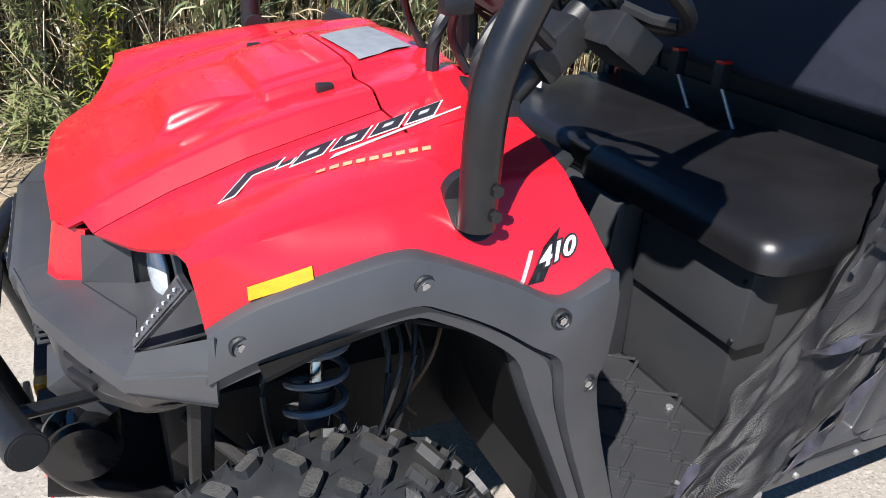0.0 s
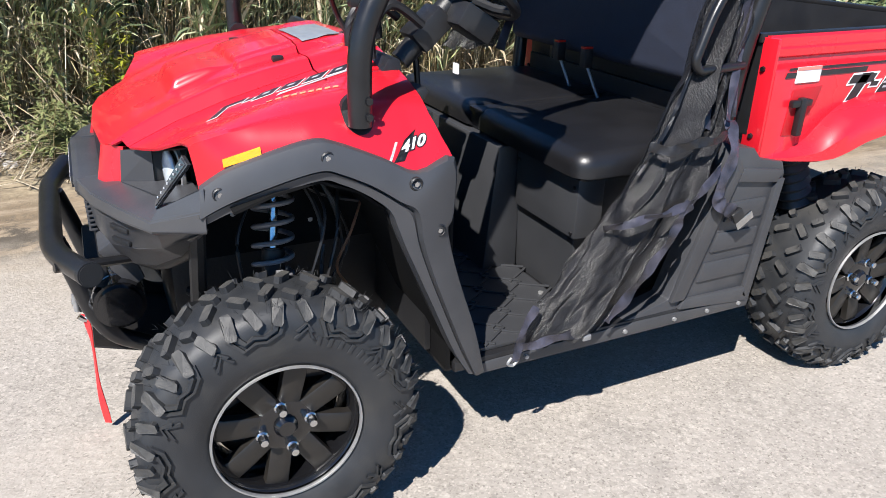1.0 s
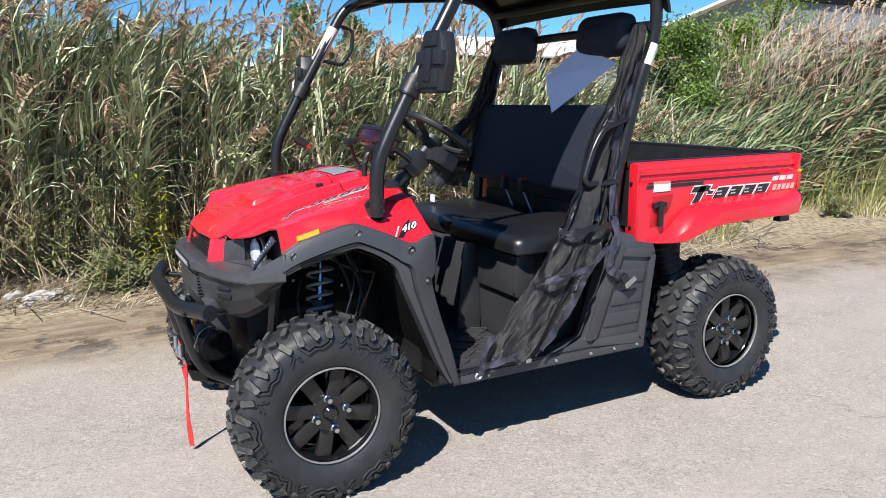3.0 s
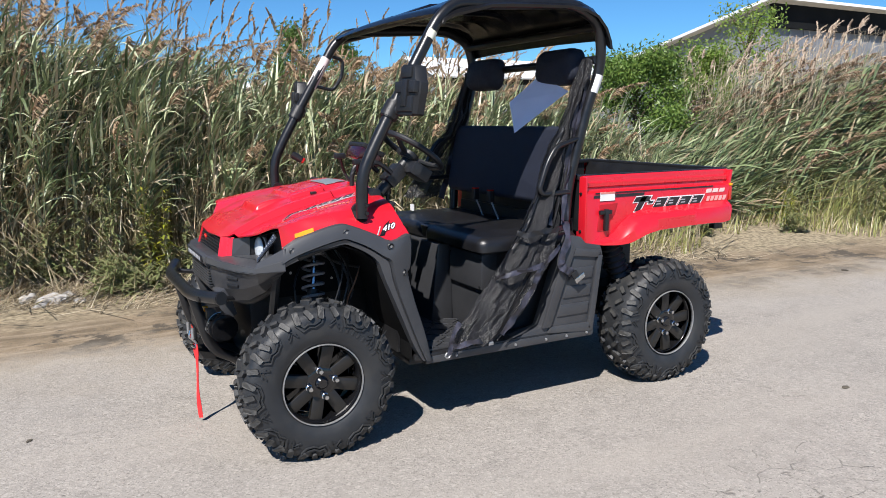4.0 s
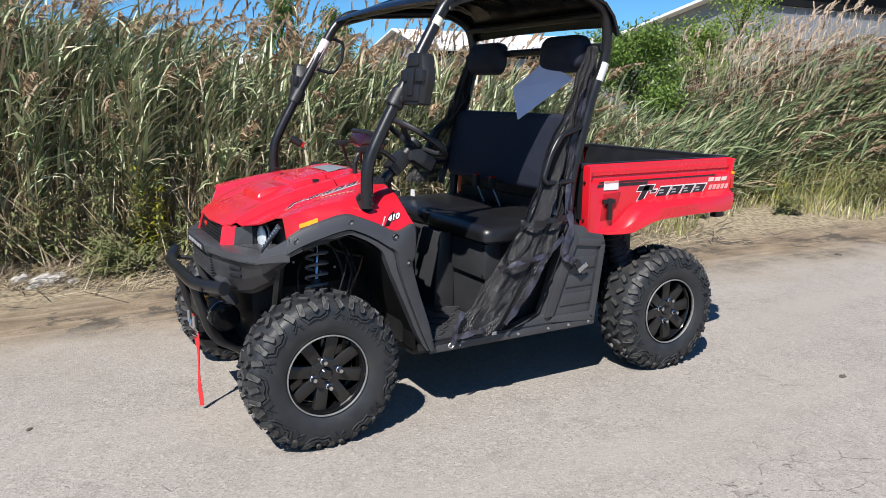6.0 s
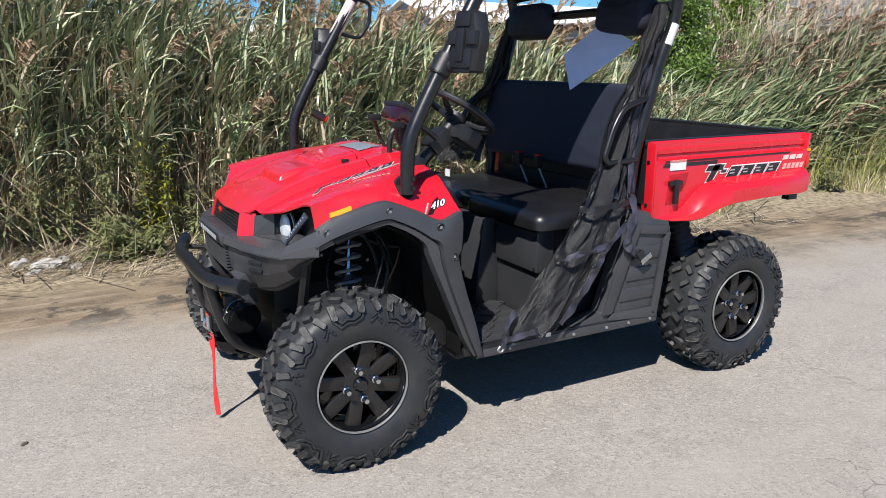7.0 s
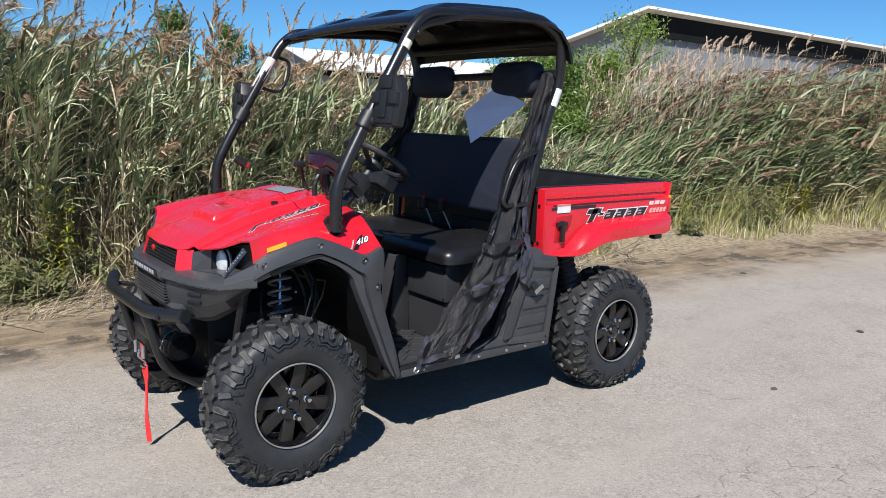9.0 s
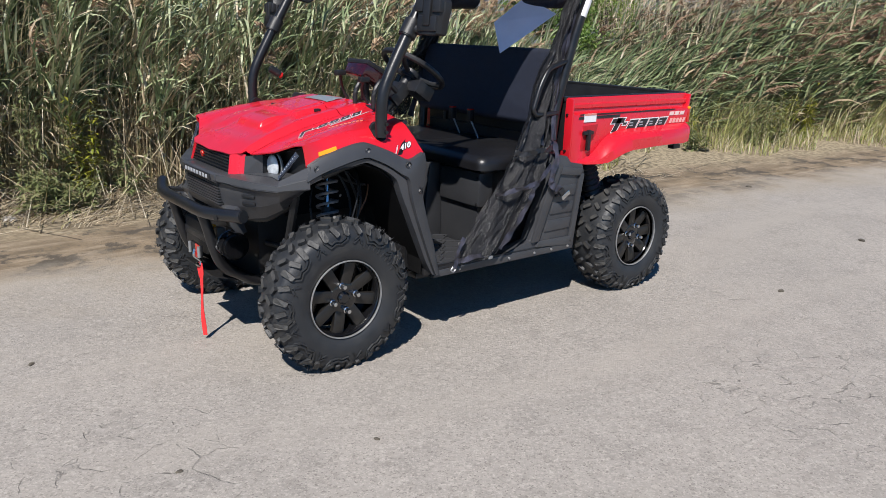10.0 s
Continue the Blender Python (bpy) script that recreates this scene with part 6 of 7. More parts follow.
for k in range(n):
    a = 2 * math.pi * k / n
    ring.append([tilt @ Vector(((0.150 + 0.0135 * math.cos(2 * math.pi * j / m)) * math.cos(a), (0.150 + 0.0135 * math.cos(2 * math.pi * j / m)) * math.sin(a), 0.0135 * math.sin(2 * math.pi * j / m))) for j in range(m)])
ring.append(ring[0])
sw = part("steering_wheel", grid(ring, 0, close=True), BLACK, utv, "black three-spoke steering wheel")
for a in (90, 210, 330):
    p = Vector((math.cos(radians(a)), math.sin(radians(a)), 0))
    part("spoke", tube([tilt @ (p * 0.03 + Vector((0, 0, -0.03))), tilt @ (p * 0.10 + Vector((0, 0, -0.018))), tilt @ (p * 0.147)], 0.012, 8), BLACK, sw)
part("horn_pad", cylinder(tilt @ Vector((0, 0, -0.045)), tilt @ Vector((0, 0, -0.010)), 0.045, 20, bevel=0.008), BLACK, sw)
# dark pod; the red reflected in its front is put into the base colour
pod = part("instrument_pod", box((-0.055, -0.085, -0.035), (0.055, 0.085, 0.035), 0.014, Matrix.Translation((0.395, -0.185, 1.172)) @ Matrix.Rotation(radians(28), 4, "Y")), mat("dark_pod_red_reflection", (0.032, 0.003, 0.005), (0.016, 0.002, 0.003), 20, rough=0.2, coat=0.6), utv, "dark instrument pod above the dashboard, tinted by a painted red reflection")
part("pod_cover", box((-0.060, -0.090, 0.018), (0.060, 0.090, 0.042), 0.012, Matrix.Translation((0.395, -0.185, 1.172)) @ Matrix.Rotation(radians(28), 4, "Y")), BLACK, pod)
part("pod_stem", tube([(0.40, -0.185, 1.05), (0.395, -0.185, 1.15)], 0.02, 10), BLACK, pod)
for k, (y, l) in enumerate(((-0.10, 0.12), (-0.27, 0.10))):
    part("control_lever", tube(spline([(0.36, y, 1.045), (0.33, y, 1.10), (0.30 + 0.02 * k, y - 0.03, 1.045 + l)], 5), 0.007, 8), BLACK, utv)
    part("lever_knob", box((-0.025, -0.014, -0.012), (0.025, 0.014, 0.012), 0.006, Matrix.Translation((0.300 + 0.02 * k, y - 0.03, 1.05 + l))), BLACK, utv)
for y in (-0.235, -0.385):
    part("cable_sleeve", tube(spline([(0.315, y, 1.035), (0.32, y, 1.10), (0.37, y + 0.01, 1.15), (0.45, y + 0.02, 1.10)], 6), 0.011, 8), BLACK, utv)
part("gear_lever", tube([(0.62, 0.02, 0.74), (0.60, 0.02, 0.98)], 0.009, 8), BLACK, utv)
part("lever_grip", cylinder((0.602, 0.02, 0.96), (0.597, 0.02, 1.02), 0.02, 14, bevel=0.006), BLACK, utv)
part("kick_panel", box((0.44, 0.58, 0.345), (0.80, 0.60, 0.62), 0.01), BLACK, utv)
part("post_lamp", cylinder((0.300, 0.600, 1.150), (0.352, 0.590, 1.118), 0.020, 16, bevel=0.004), BLACK, utv, "small black lamp with a red lens on the passenger post")
part("lamp_lens", cylinder((0.352, 0.590, 1.118), (0.364, 0.588, 1.110), 0.017, 16, bevel=0.003), TAIL, utv)
part("dash_tag", box((0.905, 0.35, 0.83), (0.912, 0.385, 0.865)), WHITE, utv, "small white tag")

# ---------------------------------------------------------------- cargo bed
FL_X = [1.335, 1.44, 1.515, 1.57, 1.62, 1.68, 1.76, 1.95, 2.15, 2.27, 2.36]
FL_TOP = [0.745, 0.748, 0.775, 0.825, 0.858, 0.879, 0.886, 0.889, 0.892, 0.893, 0.893]
FL_LOW = [0.742, 0.727, 0.729, 0.735, 0.752, 0.774, 0.788, 0.795, 0.795, 0.790, 0.798]
FL_OUT = [0.0, 0.018, 0.055, 0.068, 0.074, 0.078, 0.080, 0.078, 0.068, 0.055, 0.040]


def bed_side():
    rows = []
    n = 48
    for k in range(n + 1):
        x = 1.335 + (2.336 - 1.335) * k / n
        zt, zl, o = lerp(x, FL_X, FL_TOP), lerp(x, FL_X, FL_LOW), lerp(x, FL_X, FL_OUT)
        pr = [(-0.545, 1.052), (-0.548, 1.062), (-0.572, 1.064), (-0.578, 1.058), (-0.580, 1.035), (-0.588, 1.030), (-0.588, 1.012), (-0.580, 1.006), (-0.582, 0.992), (-0.606, 0.982),
              (-0.609, 0.972), (-0.609, max(zt + 0.008, 0.756)), (-0.609 - o * 0.30, zt + 0.001), (-0.609 - o * 0.80, zt - 0.006 - 0.10 * (zt - zl)), (-0.609 - o, zt - 0.40 * (zt - zl)),
              (-0.609 - o * 1.02, zl + 0.004), (-0.605 - o * 0.95, zl), (-0.590, zl + 0.004)]
        rows.append([(1.348 + (x - 1.335) * (0.972 - 0.045 * (1.062 - z) / 0.26), y, z) for y, z in pr])
    return grid(rows, 0.004, out=(0, -1, 0))


bed = part("cargo_bed", bed_side(), RED, utv, "red cargo bed side with a wheel-arch flare", angle=32)
part("bed_side", mirrored(bed_side()), RED, bed, angle=32)
both("bed_front_return", box((1.339, -0.608, 0.742), (1.351, -0.545, 1.060), 0.003), RED, bed)
part("tailgate", prism([(2.319, 1.060), (2.338, 1.060), (2.296, 0.80), (2.277, 0.80)], -0.60, 0.60, 0.005), RED, bed, "red tailgate")
part("tailgate_liner", prism([(2.298, 1.058), (2.316, 1.058), (2.282, 0.85), (2.266, 0.85)], -0.555, 0.555), BLACK, bed, "black inner face of the tailgate")
part("tailgate_rail", box((2.296, -0.56, 1.054), (2.332, 0.56, 1.070), 0.004), BLACK, bed)
part("bed_floor", box((1.34, -0.56, 0.84), (2.275, 0.56, 0.86)), BLACK, bed)
both("bed_liner", box((1.34, -0.575, 0.85), (2.275, -0.556, 1.050)), BLACK, bed, "black inner wall of the bed")
both("bed_rail", box((1.33, -0.562, 1.045), (2.315, -0.535, 1.068), 0.004), BLACK, bed)
part("bed_headboard", box((1.338, -0.56, 0.80), (1.352, 0.56, 1.068)), BLACK, bed, "black headboard")
for k in range(6):
    bolt((1.45 + 0.17 * k, 0.552, 1.02), 0.007, bed, (0, -1, 0), MACHINED)
for s in (-1, 1):
    part("tail_lamp", box((2.304, s * 0.590, 0.900), (2.326, s * 0.611, 0.975), 0.005), TAIL, bed, "red tail lamp")
    part("lamp_amber", box((2.312, s * 0.592, 0.976), (2.332, s * 0.610, 0.990), 0.004), ORANGE, bed)
    part("mud_bracket", box((2.220, s * 0.56, 0.750), (2.283, s * 0.60, 0.800), 0.004), BLACK, bed)
    for x, z in ((1.342, 0.98), (1.342, 0.80)):
        bolt((1.339, s * 0.575, z), 0.008, bed, (-1, 0, 0), STEEL)
# latch: a thin plate in darker red paints the shade of its recess
recess = prism([(1.412, 0.800), (1.425, 0.925), (1.535, 0.930), (1.520, 0.880), (1.455, 0.798)], -0.600, -0.6115, 0.002)
latch = part("bed_latch", recess, mat("red_plastic_recess_shade", (0.42, 0.008, 0.014), (0.36, 0.007, 0.012), 10, rough=0.4), bed, "latch recess painted as a shaded plate, with a black handle")
part("handle", box((1.445, -0.632, 0.800), (1.467, -0.612, 0.905), 0.006), BLACK, latch, "black latch handle")
part("handle_bar", box((1.415, -0.628, 0.880), (1.490, -0.612, 0.900), 0.005), STEEL, latch)
part("info_label", box((1.425, -0.6125, 0.943), (1.515, -0.6095, 0.985)), WHITE, bed, "white information label")
part("label_stripe", box((1.425, -0.6135, 0.976), (1.515, -0.6125, 0.985)), mat("pale_red_print", (0.6, 0.22, 0.18), rough=0.5), bed)


def slanted(x0, x1, z0, z1, y, lean=0.4, t=0.0012):
    k = (z1 - z0) * lean
    return prism([(x0, z0), (x1, z0), (x1 + k, z1), (x0 + k, z1)], y, y - t)


# stripes and the plain-shape wordmark on the bed side
part("side_stripe", slanted(1.395, 2.18, 0.978, 0.984, -0.6100, 0.4), INK, bed)
part("side_stripe", slanted(1.385, 1.70, 0.958, 0.972, -0.6100, 0.4), INK, bed)


def wordmark(parent, x, z, h, y, n=4, w=0.085):
    """Slanted blocks with a pale outline, standing for a word that is not spelled out."""
    items = [(x, z - 0.012, w * 0.42, h + 0.012), (x - 0.005, z + h * 0.62, w * 1.15, h * 0.42), (x + w * 1.02, z + h * 0.40, w * 0.35, h * 0.22)]
    for k in range(n):
        items.append((x + w * 1.42 + k * w * 0.98, z, w * 0.80, h * 0.82))
    for a, b, c, d in items:
        part("letter_block", slanted(a - 0.005, a + c + 0.005, b - 0.005, b + d + 0.005, y, 0.7), WHITE, parent)
    for a, b, c, d in items:
        part("letter_block", slanted(a, a + c, b, b + d, y - 0.0012, 0.7), INK, parent)
    for a, b, c, d in items[3:]:
        part("letter_slot", slanted(a + c * 0.32, a + c * 0.72, b + d * 0.30, b + d * 0.42, y - 0.0024, 0.7), SILVER, parent)
        part("letter_slot", slanted(a + c * 0.32, a + c * 0.72, b + d * 0.60, b + d * 0.72, y - 0.0024, 0.7), SILVER, parent)


wordmark(bed, 1.640, 0.893, 0.055, -0.6100, 4, 0.086)
for k in range(3):
    part("letter_block", slanted(2.13 + 0.048 * k, 2.168 + 0.048 * k, 0.948, 0.968, -0.6100), mat("pale_print", (0.75, 0.55, 0.52), rough=0.45), bed)
for k in range(5):
    part("letter_block", slanted(2.135 + 0.030 * k, 2.156 + 0.030 * k, 0.905, 0.930, -0.6100), mat("pink_print", (0.75, 0.36, 0.34), rough=0.45), bed)

# rear chassis
part("rear_frame", box((1.30, -0.38, 0.32), (2.25, 0.38, 0.46), 0.02), DARK, utv, "dark steel rear frame")
part("bed_support", box((1.40, -0.40, 0.785), (2.22, 0.40, 0.838), 0.01), DARK, utv)
part("engine", box((1.40, -0.24, 0.42), (1.98, 0.24, 0.72), 0.03), DARK, utv)
for s in (-1, 1):
    part("intake_boot", lathe([(0.0, 0.0)] + [(0.050 + (0.008 if k % 2 else -0.004), 0.016 * k) for k in range(13)] + [(0.0, 0.205)], 22), BLACK, utv, "ribbed black rubber boot").matrix_basis = \
        Matrix.Translation((1.660, s * 0.50, 0.535)) @ Matrix.Rotation(radians(90), 4, "X") @ Matrix.Rotation(radians(22), 4, "Z")
    part("rear_shock", cylinder((1.60, s * 0.42, 0.75), (1.78, s * 0.46, 0.36), 0.028, 16), DARK, utv)
    part("rear_spring", coil((1.61, s * 0.42, 0.73), (1.75, s * 0.45, 0.42), 0.05, 6, 0.008), DARK, utv)
    part("rear_arm", tube([(1.42, s * 0.30, 0.36), (1.85, s * 0.46, 0.29), (2.1, s * 0.30, 0.36)], 0.02, 10), DARK, utv)
    part("rear_axle", cylinder((1.85, s * 0.15, 0.31), (1.85, s * 0.48, 0.306), 0.03, 14), DARK, utv)
part("belly_plate", box((0.42, -0.58, 0.285), (1.38, 0.58, 0.315), 0.01), DARK, utv)

# ---------------------------------------------------------------- prints on the hood
PALE_GOLD = mat("pale_gold_print", (0.62, 0.30, 0.16), (0.55, 0.25, 0.14), 30, rough=0.4)


def conform(poly, v_off=0.0016, cuts=10):
    """A print that follows the hood: poly in (x, y)."""
    bm = bmesh.new()
    (a, b, c, d) = [Vector(p) for p in poly]
    rows = []
    for i in range(cuts + 1):
        s = i / cuts
        p, q = a.lerp(b, s), d.lerp(c, s)
        rows.append([])
        for j in range(9):
            r = p.lerp(q, j / 8)
            rows[-1].append((r.x, r.y, hood_z(r.x, r.y) + v_off))
    return grid(rows, 0.0006)


part("warning_plate", conform([(0.226, -0.136), (0.338, -0.092), (0.330, 0.106), (0.216, 0.058)], 0.0035), mat("grey_plate_print", (0.17, 0.185, 0.20), (0.22, 0.235, 0.25), 40, rough=0.35), hood, "silver warning plate on the hood")
for s in (-1, 1):
    # slanted wordmark blocks along the fender's upper flank
    if s > 0:
        continue
    p0, p1 = Vector((-0.046, s * 0.392)), Vector((0.262, s * 0.372))
    d = (p1 - p0)
    up = Vector((0.033, s * -0.041))
    runs = [(0.0, 0.055, -0.35, 1.0), (0.01, 0.17, 0.62, 1.0), (0.19, 0.25, 0.38, 0.62)] + [(0.28 + 0.185 * k, 0.42 + 0.185 * k, 0.08, 0.92) for k in range(4)]
    holes = [(0.325 + 0.185 * k, 0.375 + 0.185 * k, 0.38, 0.60) for k in range(4)]
    for off, gap, mt, items in ((0.0016, 0.010, WHITE, runs), (0.0026, 0.0, INK, runs), (0.0034, 0.0, SILVER, holes)):
        for a, b, lo, hi in items:
            q = [p0 + d * (a - gap) + up * (lo - gap * 6), p0 + d * (b + gap) + up * (lo - gap * 6), p0 + d * (b + gap) + up * (hi + gap * 6), p0 + d * (a - gap) + up * (hi + gap * 6)]
            part("letter_block", conform(q, off, 5), mt, hood)
    for k in range(9):
        a = 0.06 + 0.017 * k
        part("small_print", conform([(a, s * (0.437 + 0.004 * k)), (a + 0.012, s * (0.439 + 0.004 * k)), (a + 0.016, s * (0.428 + 0.004 * k)), (a + 0.004, s * (0.426 + 0.004 * k))], 0.0016, 2), PALE_GOLD, hood)
    part("hood_stripe", conform([(0.09, s * 0.400), (0.30, s * 0.372), (0.302, s * 0.367), (0.10, s * 0.393)], 0.0016, 8), SILVER, hood)

for x, y in ((0.150, -0.186), (0.120, 0.180)):
    z = hood_z(x, y)
    part("hood_clip", box((x - 0.014, y - 0.009, z - 0.002), (x + 0.014, y + 0.009, z + 0.012), 0.004), BLACK, hood, "small black rubber hood clip")

for s in (-1, 1):
    # amber reflector on the fender's side
    rows = []
    for k in range(9):
        x = -0.064 + 0.071 * k / 8
        z = 0.882 + 0.0215 * k / 8
        rows.append([(x, s * (side_y(x, z + 0.016 * j / 2) + 0.004), z + 0.016 * j / 2) for j in range(3)])
    part("side_reflector", grid(rows, 0.002, out=(0, s, 0)), ORANGE, utv, "amber side reflector on the fender")


def words(text, size, m, material, parent, name, fat=0.0004):
    cu = bpy.data.curves.new(name, "FONT")
    cu.body, cu.size, cu.offset, cu.shear = text, size, fat, 0.5
    tmp = bpy.data.objects.new(name, cu)
    scene.collection.objects.link(tmp)
    me = bpy.data.meshes.new_from_object(tmp.evaluated_get(bpy.context.evaluated_depsgraph_get()))
    bpy.data.objects.remove(tmp)
    me.transform(m)
    me.materials.clear()
    me.materials.append(material)
    o = new(name, me)
    o.parent = parent
    return o


for s in (-1, 1):
    flat = Matrix.Translation((0.280 if s < 0 else 0.352, 0, 0.890)) @ Matrix.Rotation(radians(0 if s < 0 else 180), 4, "Z") @ Matrix.Rotation(radians(90), 4, "X") @ Matrix.Rotation(radians(12), 4, "Z") @ Matrix.Diagonal((1.18, 0.82, 1, 1))
    part("badge_slash", wrapped(prism([(0.246, 0.864), (0.252, 0.864), (0.277, 0.910), (0.271, 0.910)], 0, 1), s, 0.0012), WHITE, utv, smooth=False)
    part("badge_ground", wrapped(prism([(0.262, 0.872), (0.285, 0.874), (0.306, 0.905), (0.322, 0.930), (0.292, 0.912)], 0, 1), s, 0.0012), INK, utv, smooth=False)
    for fat, off, mt in ((0.0034, 0.0022, INK), (0.0010, 0.0030, WHITE)):
        num = words("410", 0.031, flat, mt, utv, "model_number", fat)
        for q in num.data.vertices:
            q.co.y = s * (side_y(q.co.x, q.co.z) + off)

# ---------------------------------------------------------------- side net, belt and card
def net_material():
    m = mat("black_mesh_net", (0.008, 0.008, 0.009), (0.014, 0.014, 0.016), 30, rough=0.36, spec=0.5)
    nt = m.node_tree
    b, out = nt.nodes["Principled BSDF"], nt.nodes["Material Output"]
    tc = nt.nodes.new("ShaderNodeTexCoord")
    mp = nt.nodes.new("ShaderNodeMapping")
    mp.inputs["Rotation"].default_value = (0, radians(28), 0)
    nt.links.new(tc.outputs["Object"], mp.inputs[0])
    vals = []
    for axis in ("X", "Z"):
        w = nt.nodes.new("ShaderNodeTexWave")
        w.bands_direction = axis
        w.inputs["Scale"].default_value = 170
        w.inputs["Distortion"].default_value = 0.6
        nt.links.new(mp.outputs[0], w.inputs["Vector"])
        vals.append(w.outputs["Fac"])
    mn = nt.nodes.new("ShaderNodeMath")
    mn.operation = "MINIMUM"
    nt.links.new(vals[0], mn.inputs[0])
    nt.links.new(vals[1], mn.inputs[1])
    gt = nt.nodes.new("ShaderNodeMath")
    gt.operation = "GREATER_THAN"
    gt.inputs[1].default_value = 0.80
    nt.links.new(mn.outputs[0], gt.inputs[0])
    tr = nt.nodes.new("ShaderNodeBsdfTransparent")
    mx = nt.nodes.new("ShaderNodeMixShader")
    nt.links.new(gt.outputs[0], mx.inputs[0])
    nt.links.new(b.outputs[0], mx.inputs[1])
    nt.links.new(tr.outputs[0], mx.inputs[2])
    nt.links.new(mx.outputs[0], out.inputs[0])
    bp = nt.nodes.new("ShaderNodeBump")
    bp.inputs["Strength"].default_value, bp.inputs["Distance"].default_value = 0.6, 0.002
    nt.links.new(mn.outputs[0], bp.inputs["Height"])
    nt.links.new(bp.outputs[0], b.inputs["Normal"])
    return m


NET = net_material()
STRAP_DARK = mat("black_nylon_strap", (0.006, 0.006, 0.007), (0.011, 0.011, 0.013), 40, rough=0.4, bump=0.3, bscale=500)
# left and right edges of the gathered net from the top of the post to the sill
NET_L = [(1.355, 1.600), (1.300, 1.440), (1.235, 1.290), (1.165, 1.160), (1.085, 1.000), (0.995, 0.875), (0.890, 0.765), (0.775, 0.625), (0.660, 0.490), (0.582, 0.362)]
NET_R = [(1.395, 1.600), (1.370, 1.440), (1.335, 1.290), (1.310, 1.160), (1.255, 0.990), (1.210, 0.865), (1.165, 0.735), (1.075, 0.610), (0.965, 0.460), (0.800, 0.345)]


def net_rows(a, b, folds, depth, y0, w=52, seed=0):
    L, R = spline([(x, 0, z) for x, z in a], 9), spline([(x, 0, z) for x, z in b], 9)
    rows = []
    for i, (p, q) in enumerate(zip(L, R)):
        t = i / (len(L) - 1)
        row = []
        for k in range(w + 1):
            u = k / w
            c = p.lerp(q, u)
            amp = depth * (0.35 + 0.65 * math.sin(math.pi * min(1, t * 1.1)) ** 0.7)
            ph = folds * 2 * math.pi * (u + 0.10 * math.sin(4 * u + 3 * t + seed)) + 1.6 * math.sin(4 * t + seed) + 0.9 * math.sin(9 * t + 3 * u)
            crush = noise.noise((u * 3.5 + seed, t * 9, 1.7)) * 0.026 + noise.noise((u * 8, t * 22 + seed, 0.4)) * 0.011 + noise.noise((u * 17, t * 45 + seed, 3.1)) * 0.004
            y = y0(t) - amp * math.sin(ph) - 0.018 * math.sin(math.pi * u)
            row.append((c.x + 0.010 * math.sin(ph + 1) + crush * 0.5, y - crush, c.z + 0.006 * math.cos(ph * 1.3) + crush * 0.4))
        rows.append(row)
    return rows


def net_y(t):
    return lerp(t, [0, 0.33, 0.45, 0.56, 0.67, 0.8, 1], [-0.540, -0.532, -0.556, -0.600, -0.628, -0.648, -0.650])


net = part("side_net", grid(net_rows(NET_L, NET_R, 2.6, 0.018, net_y), 0.0), NET, utv, "gathered black mesh side net hanging from the post", angle=180)
part("net_fold", grid(net_rows([(x + 0.045, z) for x, z in NET_L], [(x - 0.02, z) for x, z in NET_R], 3.2, 0.016, lambda t: net_y(t) + 0.020, seed=2), 0.0), NET, net, angle=180)


def web(points, w, parent, name="webbing_strap", label="", m=WEBBING, twist=0.0, flat=(0, -1, 0)):
    pts = spline(points, 7)
    rows = []
    for i, p in enumerate(pts):
        d = (pts[min(i + 1, len(pts) - 1)] - pts[max(i - 1, 0)]).normalized()
        nrm = Vector(flat)
        sd = d.cross(nrm).normalized()
        sd = Matrix.Rotation(twist * math.sin(i * 0.7), 3, d) @ sd
        puff = Vector(flat) * (0.006 * math.sin(i * 1.1))
        rows.append([p - sd * w * (0.8 + 0.2 * math.sin(i * 0.9)), p + puff, p + sd * w])
    return part(name, grid(rows, 0.0012, out=flat), m, parent, label, angle=40)


def along(edge, k0, k1, dx=0.0, y=-0.015):
    e = edge[k0:k1]
    n = len(NET_L) - 1
    return [(x + dx, net_y((k0 + i) / n) + y, z) for i, (x, z) in enumerate(e)]


web(along(NET_R, 0, 6, -0.01, -0.02), 0.013, net, label="satin black webbing along the net's edge", twist=0.3)
web(along(NET_L, 2, 7, 0.012, -0.018), 0.007, net, m=STRAP_DARK, twist=0.25)
web([(0.93, -0.640, 0.832), (0.98, -0.668, 0.824), (1.05, -0.672, 0.836), (1.12, -0.668, 0.836), (1.195, -0.630, 0.842)], 0.013, net, m=STRAP_DARK, twist=0.2)
web([(0.800, -0.664, 0.645), (0.869, -0.690, 0.662), (0.977, -0.698, 0.677), (1.06, -0.690, 0.698), (1.150, -0.668, 0.765)], 0.012, net, twist=0.6)
web([(1.040, -0.694, 0.690), (1.012, -0.698, 0.655), (0.990, -0.698, 0.600), (0.942, -0.694, 0.530), (0.885, -0.690, 0.458), (0.83, -0.682, 0.39)], 0.016, net, twist=0.3)
web([(0.585, -0.668, 0.366), (0.637, -0.674, 0.372), (0.715, -0.680, 0.380), (0.790, -0.670, 0.366)], 0.014, net, twist=0.3)
web([(0.625, -0.664, 0.470), (0.588, -0.670, 0.410), (0.572, -0.672, 0.335)], 0.013, net, twist=0.2)
part("hem_ring", tube(spline([(0.560, -0.668, 0.345), (0.550, -0.668, 0.330), (0.565, -0.668, 0.322), (0.578, -0.668, 0.335)], 5), 0.004, 8), MACHINED, net, "small steel ring at the net's foot")
part("hem_ring", box((0.760, -0.684, 0.350), (0.785, -0.676, 0.366), 0.003), MACHINED, net, "small steel buckle at the net's hem")
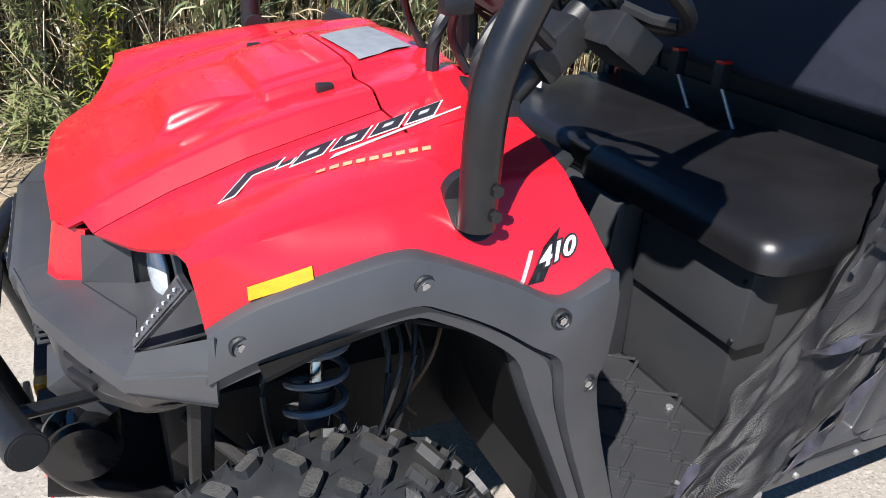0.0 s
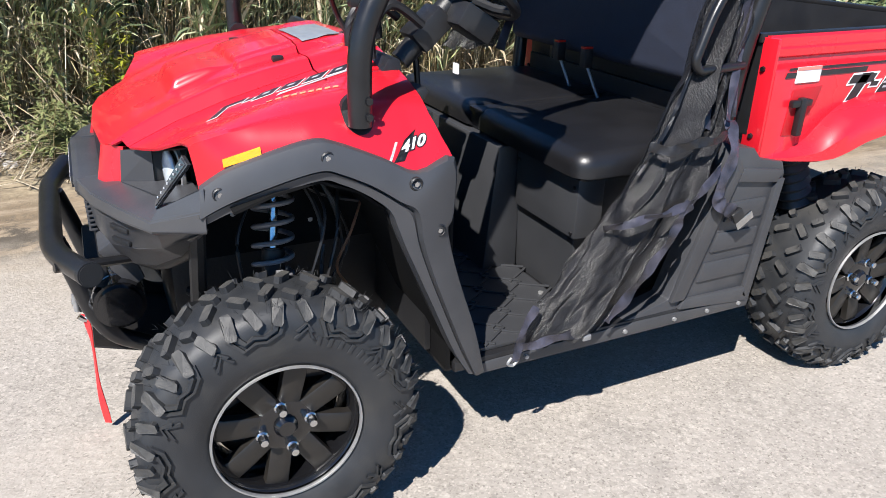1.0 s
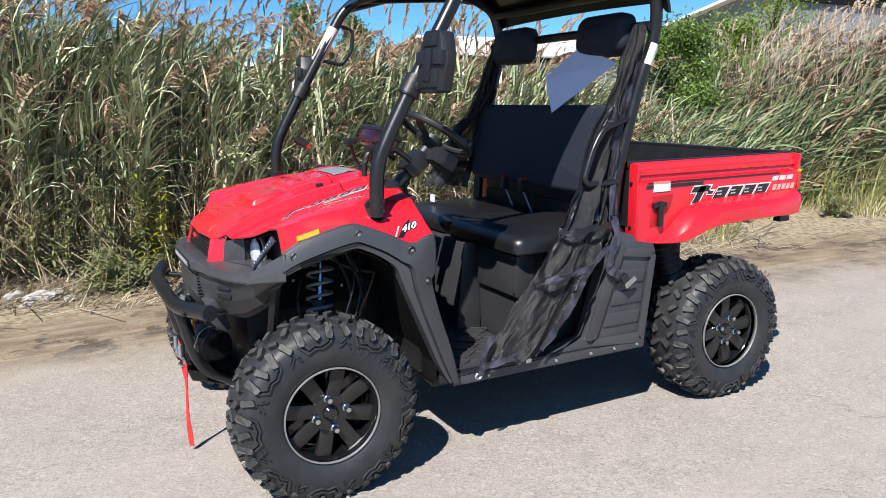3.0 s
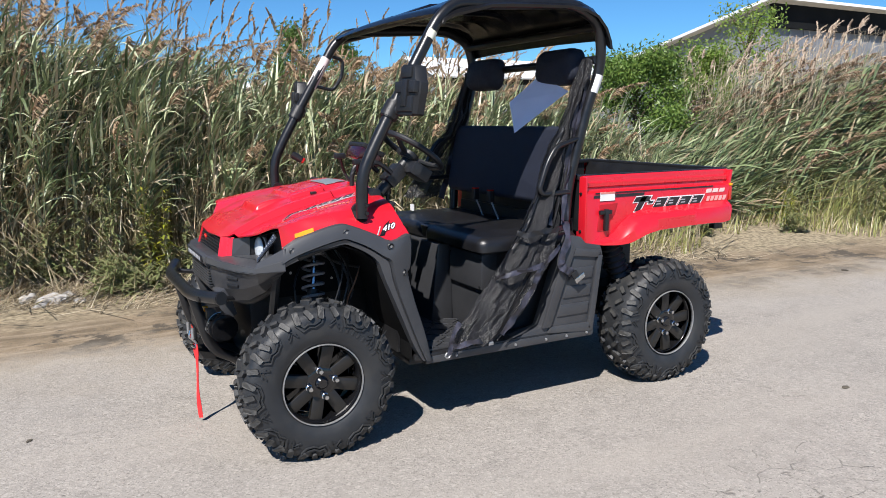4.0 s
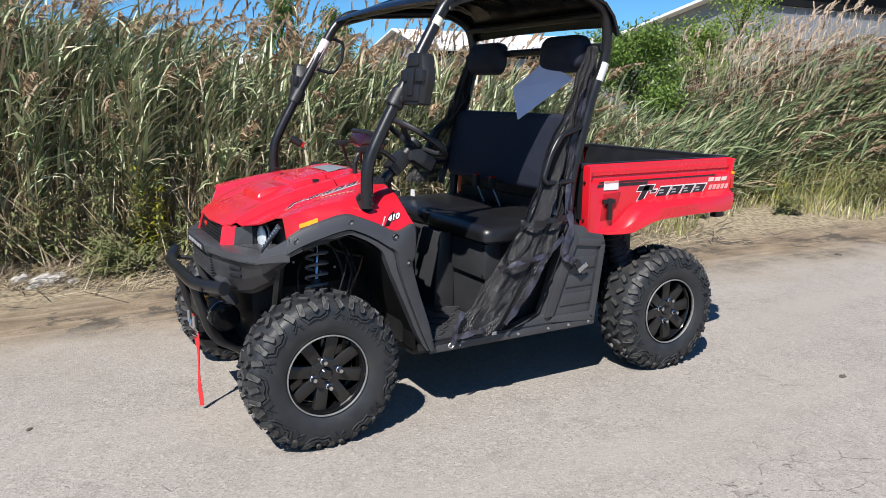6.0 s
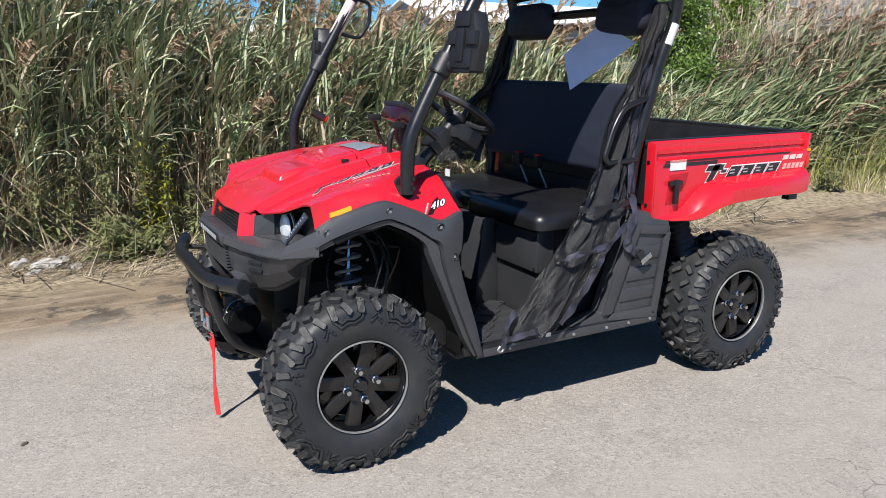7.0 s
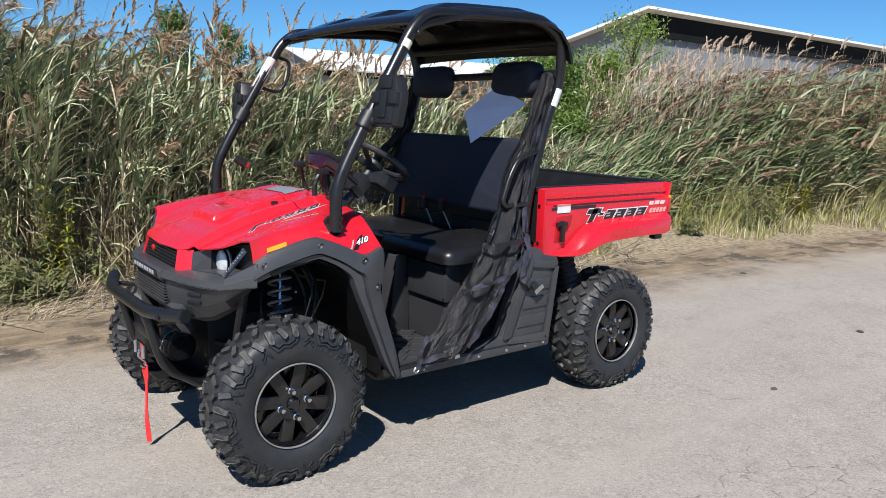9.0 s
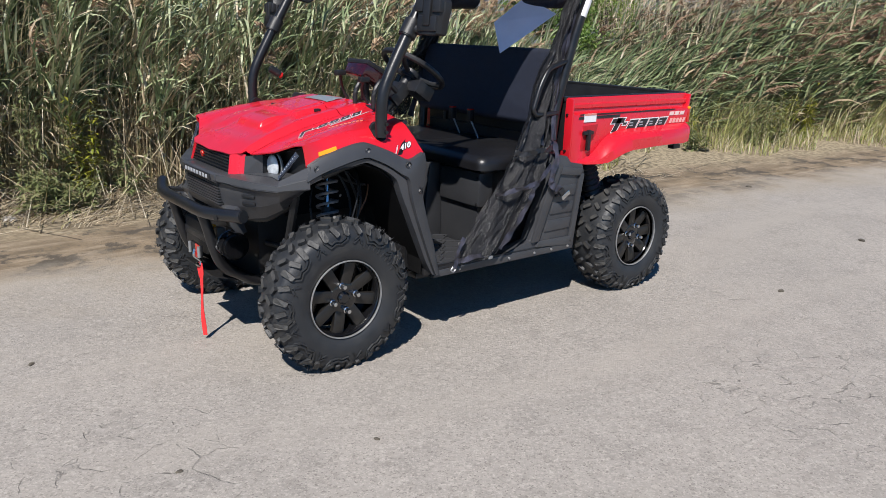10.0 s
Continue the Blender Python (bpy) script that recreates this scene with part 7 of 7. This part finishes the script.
# belt with a steel tongue hanging over the side panel
web([(1.225, -0.60, 0.86), (1.215, -0.645, 0.79), (1.170, -0.662, 0.705), (1.165, -0.668, 0.665), (1.205, -0.668, 0.640), (1.240, -0.668, 0.612)], 0.021, net, "seat_belt", "black seat belt with a steel tongue", twist=0.14)
part("belt_tongue", box((-0.012, -0.003, -0.030), (0.012, 0.003, 0.030), 0.002, Matrix.Translation((1.268, -0.668, 0.598)) @ Matrix.Rotation(radians(58), 4, "Y")), CHROME, net, "bright steel belt tongue")
part("tongue_grip", box((-0.016, -0.008, -0.018), (0.016, 0.008, 0.018), 0.004, Matrix.Translation((1.238, -0.668, 0.616)) @ Matrix.Rotation(radians(58), 4, "Y")), BLACK, net)
web([(1.385, -0.555, 1.58), (1.325, -0.545, 1.35), (1.275, -0.545, 1.12), (1.255, -0.575, 0.86)], 0.018, utv, "shoulder_belt", "black shoulder belt beside the post", twist=0.18)
web([(1.35, -0.545, 1.48), (1.27, -0.54, 1.25), (1.20, -0.55, 1.0), (1.13, -0.62, 0.85)], 0.012, utv, "shoulder_belt", twist=0.23)
web([(1.40, 0.575, 1.56), (1.34, 0.60, 1.28), (1.28, 0.60, 1.05), (1.22, 0.60, 0.86)], 0.022, utv, "shoulder_belt", "black shoulder belt by the passenger post", twist=0.27)
far_net = net_rows([(x, z) for x, z in NET_L[:6]], [(x, z) for x, z in NET_R[:6]], 3.5, 0.02, lambda t: -net_y(t), seed=4)
part("passenger_net", grid(far_net, 0.0), NET, utv, "gathered black mesh net at the passenger side", angle=180)

# printed card hanging from the headrest bar
card = faces_bm([(1.235, -0.110, 1.415), (1.335, -0.230, 1.545), (1.362, -0.430, 1.462), (1.214, -0.190, 1.262)], [(0, 1, 2, 3)], 0.0015)
tagged(part("card", card, PAPER), "blank white card hanging askew before the seat back", "card")


# ---------------------------------------------------------------- bits on the pavement
LEAF_DARK = mat("dead_leaf", (0.06, 0.05, 0.04), (0.10, 0.085, 0.06), 60, rough=0.8)
for k, (x, y, r) in enumerate(((2.535, -1.20, 0.022), (4.117, -0.95, 0.03), (-0.206, -1.222, 0.013), (-0.823, -1.028, 0.013), (-1.047, 0.082, 0.016), (5.25, 0.6, 0.03), (2.2, -0.4, 0.012))):
    bm = bmesh.new()
    bmesh.ops.create_icosphere(bm, subdivisions=2, radius=1)
    for v in bm.verts:
        v.co *= 1 + 0.35 * noise.noise(v.co * 1.7 + Vector((k * 3.1, 0, 0)))
    bmesh.ops.transform(bm, matrix=Matrix.Translation((x, y, r * 0.18)) @ Matrix.Rotation(k, 4, "Z") @ Matrix.Diagonal((r, r * 0.65, r * 0.3, 1)), verts=bm.verts)
    tagged(part("dead_leaf", bm, LEAF_DARK), "small curled dead leaf lying on the pavement", "leaf", group="leaves on the pavement")
STONE = mat("pale_stone", (0.46, 0.44, 0.41), (0.26, 0.245, 0.225), 30, rough=0.9, bump=0.6, bscale=60)
for k, (x, y, r) in enumerate(((-0.90, 2.78, 0.11), (-0.72, 2.70, 0.06), (-1.05, 2.90, 0.09), (-0.80, 2.92, 0.07), (-0.62, 2.80, 0.04), (-0.98, 2.68, 0.05))):
    bm = bmesh.new()
    bmesh.ops.create_icosphere(bm, subdivisions=3, radius=1)
    for v in bm.verts:
        v.co *= 1 + 0.55 * noise.noise(v.co * 1.3 + Vector((k * 5.1, 2, 0))) + 0.22 * noise.noise(v.co * 4)
    bmesh.ops.transform(bm, matrix=Matrix.Translation((x, y, r * 0.12)) @ Matrix.Rotation(k * 2, 4, "Z") @ Matrix.Diagonal((r, r * 0.7, r * 0.5, 1)), verts=bm.verts)
    tagged(part("stone", bm, STONE), "pale broken stone lying in the verge", "stone", group="stones at the verge")
